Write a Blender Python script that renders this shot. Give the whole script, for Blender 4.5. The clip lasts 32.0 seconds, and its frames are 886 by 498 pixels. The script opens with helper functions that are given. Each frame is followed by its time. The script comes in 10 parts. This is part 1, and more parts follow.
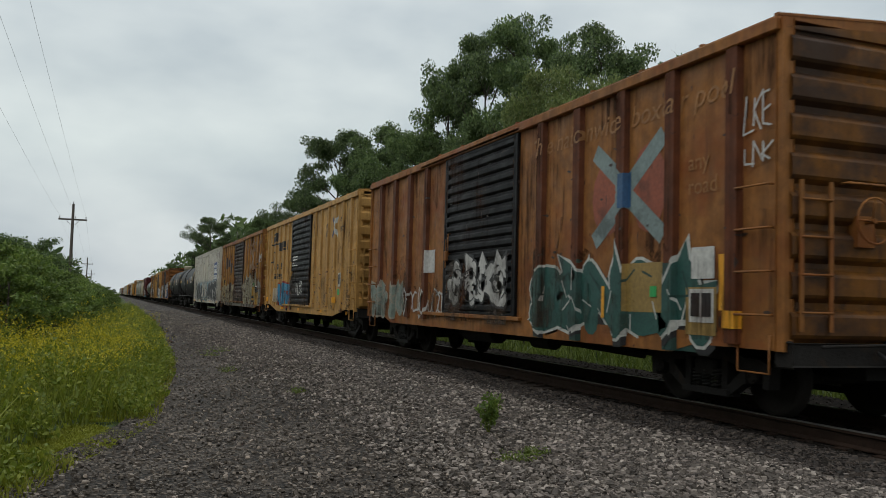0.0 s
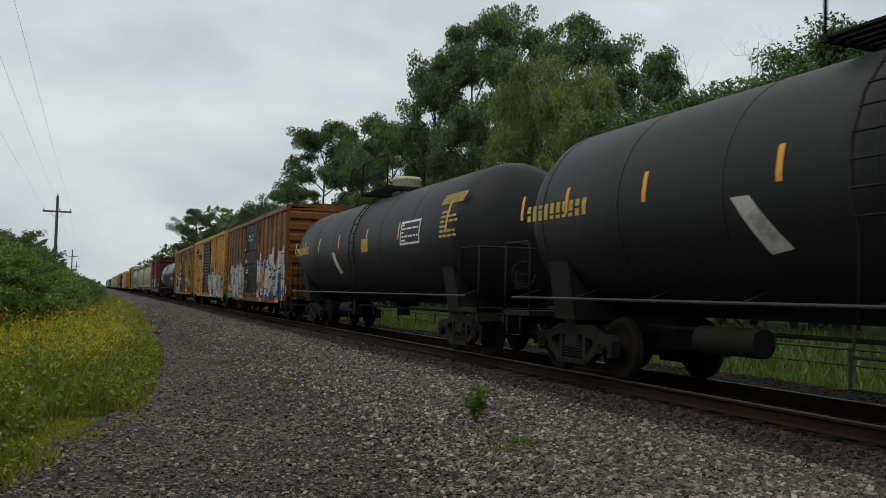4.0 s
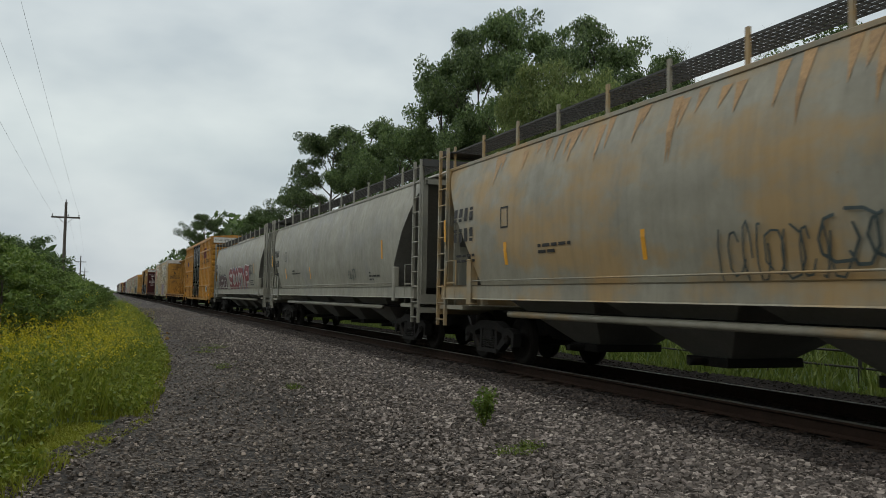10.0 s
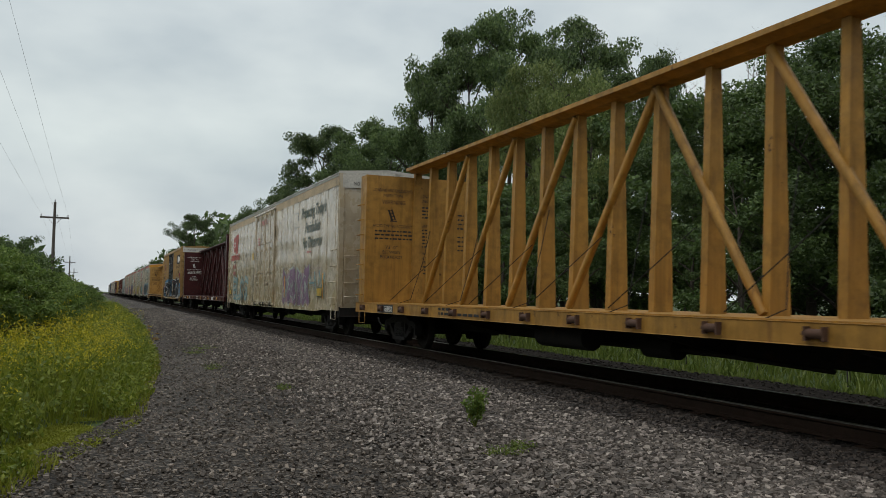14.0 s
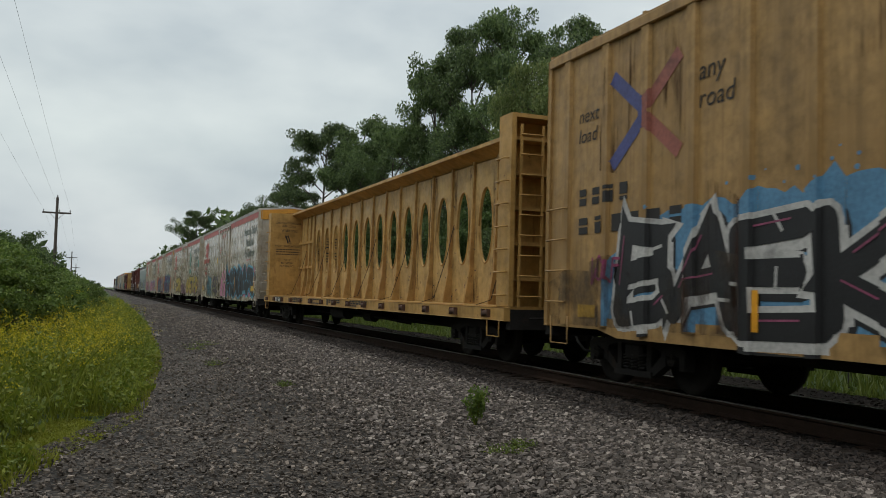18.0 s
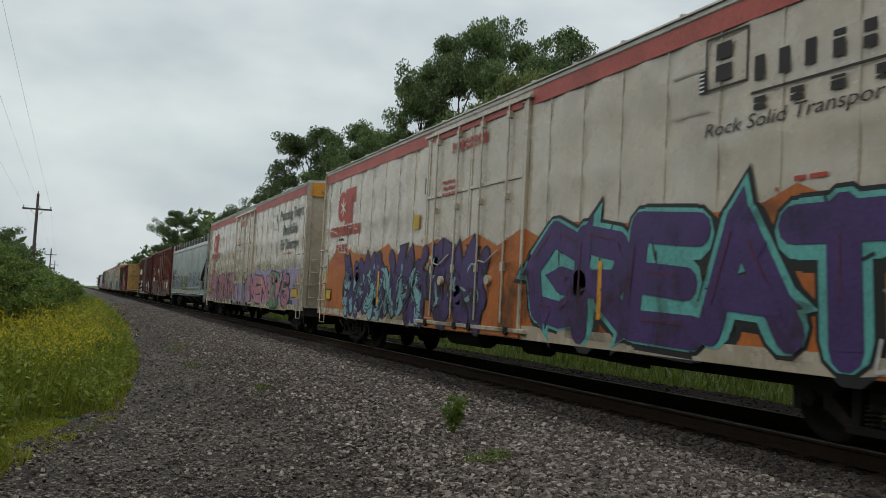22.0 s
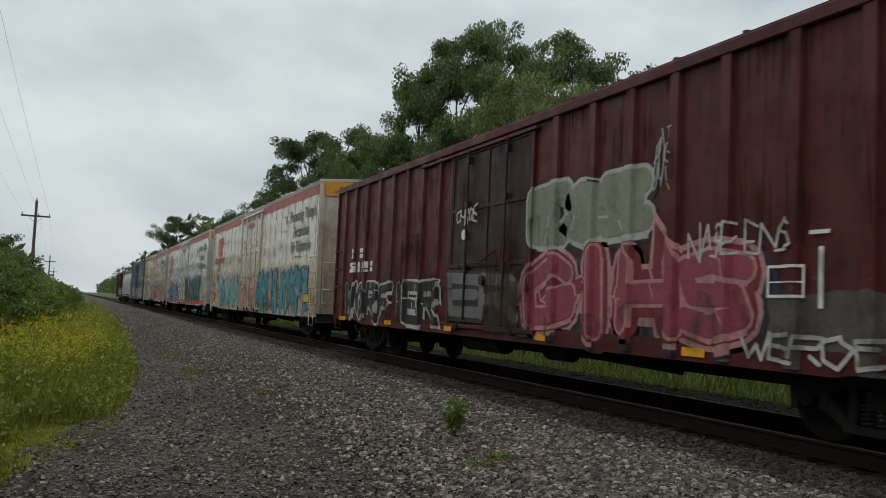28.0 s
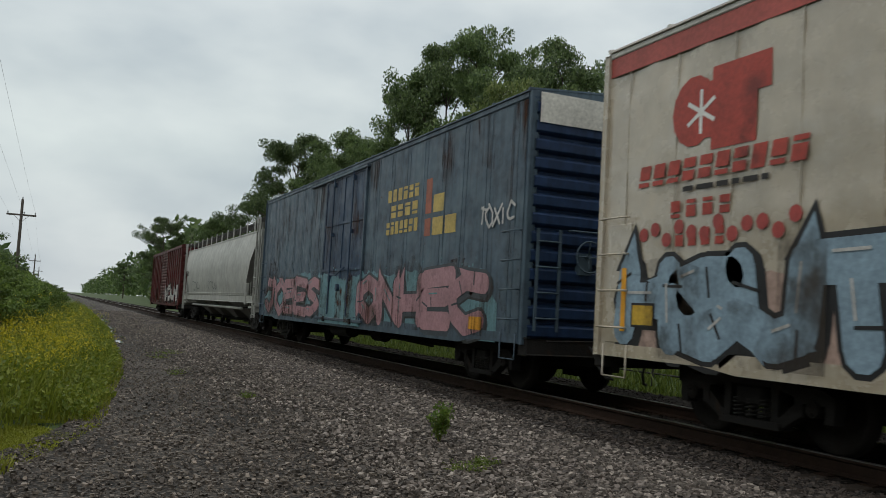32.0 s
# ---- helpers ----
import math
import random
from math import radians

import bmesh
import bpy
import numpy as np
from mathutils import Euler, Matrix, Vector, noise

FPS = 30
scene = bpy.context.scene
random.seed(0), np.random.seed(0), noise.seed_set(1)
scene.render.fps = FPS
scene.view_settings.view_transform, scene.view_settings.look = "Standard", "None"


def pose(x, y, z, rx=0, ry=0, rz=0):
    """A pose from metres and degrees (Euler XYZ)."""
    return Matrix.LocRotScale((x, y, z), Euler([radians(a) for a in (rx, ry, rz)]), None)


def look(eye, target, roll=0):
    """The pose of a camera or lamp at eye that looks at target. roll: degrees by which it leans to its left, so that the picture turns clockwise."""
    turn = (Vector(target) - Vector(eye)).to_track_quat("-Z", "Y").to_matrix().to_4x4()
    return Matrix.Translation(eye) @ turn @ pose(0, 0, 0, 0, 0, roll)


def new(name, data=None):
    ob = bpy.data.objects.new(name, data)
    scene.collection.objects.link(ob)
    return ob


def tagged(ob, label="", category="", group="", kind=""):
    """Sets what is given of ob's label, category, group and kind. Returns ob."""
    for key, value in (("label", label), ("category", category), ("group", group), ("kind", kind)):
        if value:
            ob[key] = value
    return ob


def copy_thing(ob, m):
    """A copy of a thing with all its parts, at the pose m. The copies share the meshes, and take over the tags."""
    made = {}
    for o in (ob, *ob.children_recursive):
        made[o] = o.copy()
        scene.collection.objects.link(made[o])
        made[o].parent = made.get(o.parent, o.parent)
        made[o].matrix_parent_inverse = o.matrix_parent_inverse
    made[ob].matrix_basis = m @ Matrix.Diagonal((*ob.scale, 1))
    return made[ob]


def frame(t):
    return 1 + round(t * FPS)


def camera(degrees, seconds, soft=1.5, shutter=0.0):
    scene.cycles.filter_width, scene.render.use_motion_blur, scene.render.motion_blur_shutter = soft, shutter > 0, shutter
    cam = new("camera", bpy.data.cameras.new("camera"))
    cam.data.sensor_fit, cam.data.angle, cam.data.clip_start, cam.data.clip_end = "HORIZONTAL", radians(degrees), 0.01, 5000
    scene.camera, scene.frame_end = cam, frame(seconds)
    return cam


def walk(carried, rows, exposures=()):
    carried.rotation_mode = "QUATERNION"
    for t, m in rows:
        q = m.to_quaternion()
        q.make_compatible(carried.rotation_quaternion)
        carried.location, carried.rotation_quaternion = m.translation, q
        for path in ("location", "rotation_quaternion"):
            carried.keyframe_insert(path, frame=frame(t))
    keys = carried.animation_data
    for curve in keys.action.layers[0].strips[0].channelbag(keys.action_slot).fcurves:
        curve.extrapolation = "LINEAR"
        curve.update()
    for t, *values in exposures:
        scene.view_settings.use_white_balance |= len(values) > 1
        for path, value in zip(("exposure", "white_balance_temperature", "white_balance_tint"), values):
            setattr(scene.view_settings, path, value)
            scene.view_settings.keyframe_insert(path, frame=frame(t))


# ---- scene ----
cam = camera(54.20, 32.0, soft=0.55, shutter=0.06)
EYE = Vector((0.0, 0.0, 1.35))


def aim(yaw, pitch, roll):
    """Camera pose from degrees right of the track, upwards and of lean."""
    a, b = radians(yaw), radians(pitch)
    return look(EYE, EYE + Vector((math.sin(a) * math.cos(b), math.cos(a) * math.cos(b), math.sin(b))), roll)


walk(cam, [
    (0.0, aim(20.905, 3.539, 1.622)),
    (0.5, aim(21.087, 3.518, 1.431)),
    (1.0, aim(21.279, 3.378, 1.390)),
    (1.5, aim(21.446, 3.397, 1.633)),
    (2.0, aim(21.690, 3.200, 1.676)),
    (2.5, aim(21.872, 3.142, 1.708)),
    (3.0, aim(21.809, 3.132, 1.615)),
    (3.5, aim(21.775, 2.974, 1.463)),
    (5.5, aim(21.777, 2.944, 1.277)),
    (6.0, aim(21.828, 2.956, 1.356)),
    (6.5, aim(21.875, 2.976, 1.528)),
    (7.0, aim(21.814, 2.983, 1.566)),
    (7.5, aim(21.699, 2.992, 1.472)),
    (8.0, aim(21.658, 2.941, 1.375)),
    (8.5, aim(21.601, 3.046, 1.361)),
    (9.0, aim(21.340, 3.187, 1.225)),
    (9.5, aim(21.386, 3.167, 1.136)),
    (10.0, aim(21.295, 3.214, 1.134)),
    (10.5, aim(21.290, 3.161, 1.154)),
    (11.0, aim(21.327, 3.191, 1.254)),
    (11.5, aim(21.314, 3.147, 1.089)),
    (12.0, aim(21.443, 3.201, 1.042)),
    (12.5, aim(21.485, 3.185, 1.047)),
    (13.0, aim(21.873, 3.244, 1.217)),
    (13.5, aim(22.025, 3.221, 1.184)),
    (14.0, aim(21.908, 3.240, 1.079)),
    (14.5, aim(21.859, 3.242, 1.031)),
    (16.5, aim(21.782, 3.213, 1.231)),
    (17.0, aim(21.658, 3.197, 1.243)),
    (17.5, aim(21.688, 3.190, 1.380)),
    (18.0, aim(21.793, 3.110, 1.511)),
    (18.5, aim(21.874, 3.142, 1.631)),
    (19.0, aim(22.095, 3.204, 1.798)),
    (19.5, aim(22.224, 3.211, 1.787)),
    (20.0, aim(22.372, 3.334, 2.019)),
    (20.5, aim(22.458, 3.353, 2.164)),
    (21.0, aim(22.655, 3.495, 2.698)),
    (21.5, aim(22.851, 3.501, 2.830)),
    (22.0, aim(22.922, 3.648, 3.013)),
    (22.5, aim(22.817, 3.644, 2.749)),
    (23.0, aim(22.842, 3.754, 3.101)),
    (23.5, aim(22.899, 3.766, 2.842)),
    (24.0, aim(22.893, 3.750, 2.898)),
    (24.5, aim(22.724, 3.760, 2.806)),
    (25.0, aim(22.826, 3.915, 2.986)),
    (25.5, aim(22.856, 3.888, 2.801)),
    (27.5, aim(22.970, 3.907, 2.556)),
    (28.0, aim(22.974, 3.883, 2.525)),
    (28.5, aim(22.994, 3.904, 2.538)),
    (29.0, aim(23.233, 3.962, 2.750)),
    (29.5, aim(23.366, 3.963, 2.735)),
    (30.0, aim(23.860, 4.133, 3.127)),
    (30.5, aim(23.735, 4.186, 3.109)),
    (31.0, aim(23.676, 4.186, 3.058)),
    (31.5, aim(23.807, 4.267, 3.200)),
    (32.0, aim(23.757, 4.226, 3.232)),
])

# ---- overcast daylight ----
world = bpy.data.worlds.new("overcast_sky")
scene.world = world
world.use_nodes = True
wn, wl = world.node_tree.nodes, world.node_tree.links
wn.clear()
sky = wn.new("ShaderNodeTexSky")
sky.sky_type, sky.sun_disc = "NISHITA", False
sky.sun_elevation, sky.sun_rotation = radians(55), radians(-110)
sky.air_density, sky.dust_density = 1.0, 3.0
skyhsv = wn.new("ShaderNodeHueSaturation")
skyhsv.inputs["Saturation"].default_value = 0.25
skyhsv.inputs["Value"].default_value = 0.1
wl.new(sky.outputs[0], skyhsv.inputs["Color"])
wco = wn.new("ShaderNodeTexCoord")
wsep = wn.new("ShaderNodeSeparateXYZ")
wl.new(wco.outputs["Generated"], wsep.inputs[0])
# the cloud deck: brighter overhead, mottled
wramp = wn.new("ShaderNodeValToRGB")
wr = wramp.color_ramp
wr.elements[0].position, wr.elements[0].color = 0.0, (0.628, 0.665, 0.667, 1)
wr.elements[1].position, wr.elements[1].color = 1.0, (0.87, 0.88, 0.88, 1)
e = wr.elements.new(0.16)
e.color = (0.556, 0.62, 0.624, 1)
e = wr.elements.new(0.32)
e.color = (0.655, 0.71, 0.713, 1)
wl.new(wsep.outputs["Z"], wramp.inputs[0])
wmap = wn.new("ShaderNodeMapping")
wmap.inputs["Scale"].default_value = (1.5, 1.5, 3.2)
wmap.inputs["Location"].default_value = (3.1, 0.4, 0.2)
wl.new(wco.outputs["Generated"], wmap.inputs[0])
wno = wn.new("ShaderNodeTexNoise")
wno.inputs["Scale"].default_value, wno.inputs["Detail"].default_value, wno.inputs["Roughness"].default_value = 2.3, 5.0, 0.45
wl.new(wmap.outputs[0], wno.inputs["Vector"])
wmr = wn.new("ShaderNodeValToRGB")
wmr.color_ramp.elements[0].position, wmr.color_ramp.elements[0].color = 0.30, (0.75, 0.80, 0.865, 1)
wmr.color_ramp.elements[1].position, wmr.color_ramp.elements[1].color = 0.66, (1.34, 1.32, 1.295, 1)
wl.new(wno.outputs["Fac"], wmr.inputs[0])
wmul = wn.new("ShaderNodeMix")
wmul.data_type, wmul.blend_type = "RGBA", "MULTIPLY"
wmul.inputs[0].default_value = 1.0
wl.new(wramp.outputs[0], wmul.inputs[6])
wl.new(wmr.outputs[0], wmul.inputs[7])
wmix = wn.new("ShaderNodeMix")
wmix.data_type = "RGBA"
wmix.inputs[0].default_value = 0.93
wl.new(skyhsv.outputs[0], wmix.inputs[6])
wl.new(wmul.outputs[2], wmix.inputs[7])
wbg = wn.new("ShaderNodeBackground")
wbg.inputs["Strength"].default_value = 1.0
wl.new(wmix.outputs[2], wbg.inputs["Color"])
wout = wn.new("ShaderNodeOutputWorld")
wl.new(wbg.outputs[0], wout.inputs[0])

sun_data = bpy.data.lights.new("sun", "SUN")
sun_data.energy, sun_data.angle, sun_data.color = 0.5, radians(25), (1.0, 0.97, 0.92)
sun = new("sun", sun_data)
sun.matrix_world = look((-16, -6, 50), (8, 3, 0))
scene.view_settings.exposure = 0.0

# ---- materials ----
def mat(name, base, rough=0.6, metal=0.0, var=0.15, scale=3.0, bump=0.0, bump_scale=40.0, second=None, amount=0.5, stretch=(1, 1, 1), seed=0.0, spec=0.5):
    """Base colour broken at two scales, with a second colour in patches and fine relief."""
    m = bpy.data.materials.new(name)
    m.use_nodes = True
    n, k = m.node_tree.nodes, m.node_tree.links
    b = n["Principled BSDF"]
    b.inputs["Roughness"].default_value, b.inputs["Metallic"].default_value = rough, metal
    b.inputs["Specular IOR Level"].default_value = spec
    co = n.new("ShaderNodeTexCoord")
    mp = n.new("ShaderNodeMapping")
    mp.inputs["Scale"].default_value = stretch
    mp.inputs["Location"].default_value = (seed * 3.7, seed * 1.3, seed * 2.1)
    k.new(co.outputs["Object"], mp.inputs[0])
    big = n.new("ShaderNodeTexNoise")
    big.inputs["Scale"].default_value, big.inputs["Detail"].default_value = scale, 6
    k.new(mp.outputs[0], big.inputs["Vector"])
    small = n.new("ShaderNodeTexNoise")
    small.inputs["Scale"].default_value, small.inputs["Detail"].default_value = scale * 9, 4
    k.new(mp.outputs[0], small.inputs["Vector"])
    add = n.new("ShaderNodeMath")
    add.operation = "ADD"
    k.new(big.outputs["Fac"], add.inputs[0])
    k.new(small.outputs["Fac"], add.inputs[1])
    mr = n.new("ShaderNodeMapRange")
    mr.inputs["From Min"].default_value, mr.inputs["From Max"].default_value = 0.6, 1.4
    mr.inputs["To Min"].default_value, mr.inputs["To Max"].default_value = 1 - var, 1 + var
    k.new(add.outputs[0], mr.inputs["Value"])
    mul = n.new("ShaderNodeMix")
    mul.data_type, mul.blend_type = "RGBA", "MULTIPLY"
    mul.inputs[0].default_value = 1.0
    mul.inputs[6].default_value = (*base, 1)
    k.new(mr.outputs[0], mul.inputs[7])
    last = mul.outputs[2]
    if second:
        th = n.new("ShaderNodeTexNoise")
        th.inputs["Scale"].default_value, th.inputs["Detail"].default_value, th.inputs["Roughness"].default_value = scale * 0.8, 9, 0.65
        k.new(mp.outputs[0], th.inputs["Vector"])
        tr = n.new("ShaderNodeMapRange")
        tr.inputs["From Min"].default_value = 0.72 - 0.4 * amount
        tr.inputs["From Max"].default_value = 0.84 - 0.4 * amount
        k.new(th.outputs["Fac"], tr.inputs["Value"])
        mx = n.new("ShaderNodeMix")
        mx.data_type = "RGBA"
        k.new(tr.outputs[0], mx.inputs[0])
        k.new(last, mx.inputs[6])
        mx.inputs[7].default_value = (*second, 1)
        last = mx.outputs[2]
    k.new(last, b.inputs["Base Color"])
    if bump:
        bn = n.new("ShaderNodeTexNoise")
        bn.inputs["Scale"].default_value, bn.inputs["Detail"].default_value = bump_scale, 5
        k.new(co.outputs["Object"], bn.inputs["Vector"])
        bp = n.new("ShaderNodeBump")
        bp.inputs["Strength"].default_value, bp.inputs["Distance"].default_value = bump, 0.02
        k.new(bn.outputs["Fac"], bp.inputs["Height"])
        k.new(bp.outputs[0], b.inputs["Normal"])
    return m


def paint(name, base, rust=0.3, rust_col=(0.10, 0.035, 0.015), fade=None, fade_amount=0.3, rough=0.55, seed=0.0, dents=0.0, grime=0.25, spec=0.3):
    """Weathered car paint: faded patches, vertical rust runs, rust spots, grime and dented sheet."""
    m = bpy.data.materials.new(name)
    m.use_nodes = True
    n, k = m.node_tree.nodes, m.node_tree.links
    b = n["Principled BSDF"]
    b.inputs["Specular IOR Level"].default_value = spec
    co = n.new("ShaderNodeTexCoord")

    def noise_at(sc, stretch, detail=6, rg=0.55, off=0.0):
        mp = n.new("ShaderNodeMapping")
        mp.inputs["Scale"].default_value = stretch
        mp.inputs["Location"].default_value = (seed * 5.1 + off, seed * 2.3 - off, seed * 3.9 + off)
        k.new(co.outputs["Object"], mp.inputs[0])
        t = n.new("ShaderNodeTexNoise")
        t.inputs["Scale"].default_value, t.inputs["Detail"].default_value, t.inputs["Roughness"].default_value = sc, detail, rg
        k.new(mp.outputs[0], t.inputs["Vector"])
        return t.outputs["Fac"]

    def step(fac, lo, hi, a=0.0, c=1.0):
        r = n.new("ShaderNodeMapRange")
        r.inputs["From Min"].default_value, r.inputs["From Max"].default_value = lo, hi
        r.inputs["To Min"].default_value, r.inputs["To Max"].default_value = a, c
        k.new(fac, r.inputs["Value"])
        return r.outputs[0]

    def mix(fac, a, c, blend="MIX"):
        x = n.new("ShaderNodeMix")
        x.data_type, x.blend_type = "RGBA", blend
        for sock, val in ((0, fac), (6, a), (7, c)):
            if hasattr(val, "is_output"):
                k.new(val, x.inputs[sock])
            elif sock == 0:
                x.inputs[0].default_value = val
            else:
                x.inputs[sock].default_value = (*val, 1)
        return x.outputs[2]

    def deep(c):
        top = max(c)
        return c if max(c) > 0.3 else tuple(top * (q / top) ** 1.22 for q in c)

    base, fade = deep(base), deep(fade) if fade else None
    if max(base) < 0.03:
        b.inputs["Specular IOR Level"].default_value = 0.12
    tone = 0.84 if min(base) > 0.25 else (0.86 if max(base) > 0.3 else 0.62)
    base = tuple(tone * c for c in base)
    clean = 0.3 if min(base) > 0.18 else 1.0
    grime *= clean
    fade = tuple(tone * c for c in fade) if fade else None
    col = mix(1.0, base, step(noise_at(0.9, (1, 1, 1)), 0.3, 0.7, 0.78, 1.15), "MULTIPLY")
    col = mix(1.0, col, step(noise_at(5.0, (1, 1, 1), 8, 0.65, 5.0), 0.35, 0.62, 1 - 0.28 * clean, 1 + 0.12 * clean), "MULTIPLY")
    if fade:
        col = mix(step(noise_at(0.7, (1, 1, 1.6), 7, 0.6, 7.0), 0.62 - 0.35 * fade_amount, 0.78 - 0.35 * fade_amount), col, fade)
    col = mix(step(noise_at(1.0, (7, 7, 0.5), 5, 0.6, 3.0), 0.46, 0.72, 0.0, min(0.9, grime * 1.9)), col, tuple(0.30 * c for c in base))
    col = mix(step(noise_at(1.0, (16, 16, 0.35), 4, 0.6, 31.0), 0.58, 0.72, 0.0, grime * 1.3), col, tuple(0.22 * c for c in base))
    runs = step(noise_at(1.0, (5, 5, 0.45), 8, 0.7, 11.0), 0.74 - 0.34 * rust, 0.86 - 0.30 * rust)
    col = mix(runs, col, rust_col)
    spots = step(noise_at(4.0, (1, 1, 0.8), 10, 0.7, 17.0), 0.72 - 0.20 * rust, 0.76 - 0.20 * rust)
    col = mix(spots, col, tuple(0.7 * c for c in rust_col))
    k.new(col, b.inputs["Base Color"])
    b.inputs["Roughness"].default_value = rough
    k.new(step(noise_at(3.0, (1, 1, 1), 5, 0.6, 23.0), 0.3, 0.7, rough - 0.12, rough + 0.15), b.inputs["Roughness"])
    bp = n.new("ShaderNodeBump")
    bp.inputs["Strength"].default_value, bp.inputs["Distance"].default_value = 0.2, 0.01
    k.new(noise_at(14.0, (1, 1, 1), 5, 0.6), bp.inputs["Height"])
    if dents:
        b2 = n.new("ShaderNodeBump")
        b2.inputs["Strength"].default_value, b2.inputs["Distance"].default_value = min(1.0, dents), 0.16 * dents
        k.new(noise_at(1.0, (1.0, 1.5, 2.0), 1, 0.3, 29.0), b2.inputs["Height"])
        k.new(bp.outputs[0], b2.inputs["Normal"])
        k.new(b2.outputs[0], b.inputs["Normal"])
    else:
        k.new(bp.outputs[0], b.inputs["Normal"])
    return m


def flat(name, c, rough=0.6):
    return mat(name, c, rough, var=0.12, scale=2.0)


STEEL_BLACK = mat("black_running_gear", (0.020, 0.0185, 0.017), 0.85, 0.0, 0.3, 4, 0.3, 30, (0.034, 0.024, 0.017), 0.35, spec=0.15)
SPRING_STEEL = mat("dusty_spring_steel", (0.02, 0.018, 0.016), 0.7, 0.2, 0.3, 5)
WHEEL_STEEL = mat("worn_wheel_steel", (0.018, 0.016, 0.014), 0.85, 0.0, 0.3, 4, 0.2, 40, (0.014, 0.011, 0.009), 0.5, spec=0.1)
RAIL_RUST = mat("rusty_rail_web", (0.028, 0.017, 0.012), 0.9, 0.0, 0.3, 6, 0.4, 60, (0.022, 0.014, 0.010), 0.5, spec=0.12)
RAIL_HEAD = mat("shiny_rail_head", (0.33, 0.32, 0.31), 0.35, 0.9, 0.1, 3)
TIE_WOOD = mat("tarred_tie_wood", (0.034, 0.026, 0.020), 0.9, 0.0, 0.35, 5, 0.6, 25, (0.045, 0.032, 0.024), 0.4, (1, 6, 1), spec=0.2)
RUBBER = mat("black_rubber_hose", (0.015, 0.015, 0.015), 0.7)
GALV = mat("galvanised_grating", (0.055, 0.054, 0.05), 0.6, 0.4, 0.25, 6, 0.2, 30, (0.09, 0.06, 0.04), 0.3)
WHITE_LETTER = mat("white_lettering", (0.72, 0.71, 0.67), 0.7, var=0.15, scale=4)
BLACK_LETTER = mat("black_lettering", (0.02, 0.018, 0.016), 0.7, var=0.2, scale=4)
YELLOW_TAPE = mat("yellow_reflector_tape", (0.72, 0.33, 0.015), 0.5, var=0.15, scale=5)

def film(name, c, sc, stretch, lo, hi, most, seed=0.0):
    """Thin dirt that lets the paint under it show through: streaks, spatter or rust bloom."""
    m = bpy.data.materials.new(name)
    m.use_nodes = True
    n, k = m.node_tree.nodes, m.node_tree.links
    b = n["Principled BSDF"]
    b.inputs["Base Color"].default_value = (*c, 1)
    b.inputs["Roughness"].default_value = 0.8
    b.inputs["Specular IOR Level"].default_value = 0.15
    co = n.new("ShaderNodeTexCoord")
    oi = n.new("ShaderNodeObjectInfo")
    mp = n.new("ShaderNodeMapping")
    mp.inputs["Scale"].default_value = stretch
    k.new(co.outputs["Object"], mp.inputs[0])
    sh = n.new("ShaderNodeVectorMath")
    sh.operation = "MULTIPLY_ADD"
    k.new(oi.outputs["Random"], sh.inputs[0])
    sh.inputs[1].default_value = (37.0, 53.0, 29.0)
    k.new(mp.outputs[0], sh.inputs[2])
    fine = n.new("ShaderNodeTexNoise")
    fine.inputs["Scale"].default_value, fine.inputs["Detail"].default_value, fine.inputs["Roughness"].default_value = sc, 8, 0.68
    k.new(sh.outputs[0], fine.inputs["Vector"])
    wide = n.new("ShaderNodeTexNoise")
    wide.inputs["Scale"].default_value, wide.inputs["Detail"].default_value = 0.9, 4
    k.new(co.outputs["Object"], wide.inputs["Vector"])
    add = n.new("ShaderNodeMath")
    add.operation = "MULTIPLY_ADD"
    k.new(wide.outputs["Fac"], add.inputs[0])
    add.inputs[1].default_value = 0.6
    k.new(fine.outputs["Fac"], add.inputs[2])
    r = n.new("ShaderNodeMapRange")
    r.inputs["From Min"].default_value, r.inputs["From Max"].default_value = lo + 0.3, hi + 0.3
    r.inputs["To Max"].default_value = most
    k.new(add.outputs[0], r.inputs["Value"])
    k.new(r.outputs[0], b.inputs["Alpha"])
    return m


RUST_FILM = film("rust_film", (0.055, 0.022, 0.010), 1.0, (11, 11, 0.75), 0.50, 0.72, 0.9)
BLOOM_FILM = film("rust_bloom", (0.075, 0.028, 0.011), 4.5, (1, 1, 0.8), 0.55, 0.70, 0.92)
DIRT_FILM = film("road_dirt", (0.075, 0.06, 0.046), 2.6, (1.4, 1.4, 0.9), 0.46, 0.74, 0.72)
PALE_FILM = film("pale_dirt_streaks", (0.20, 0.145, 0.085), 1.0, (9, 9, 0.7), 0.52, 0.78, 0.6)

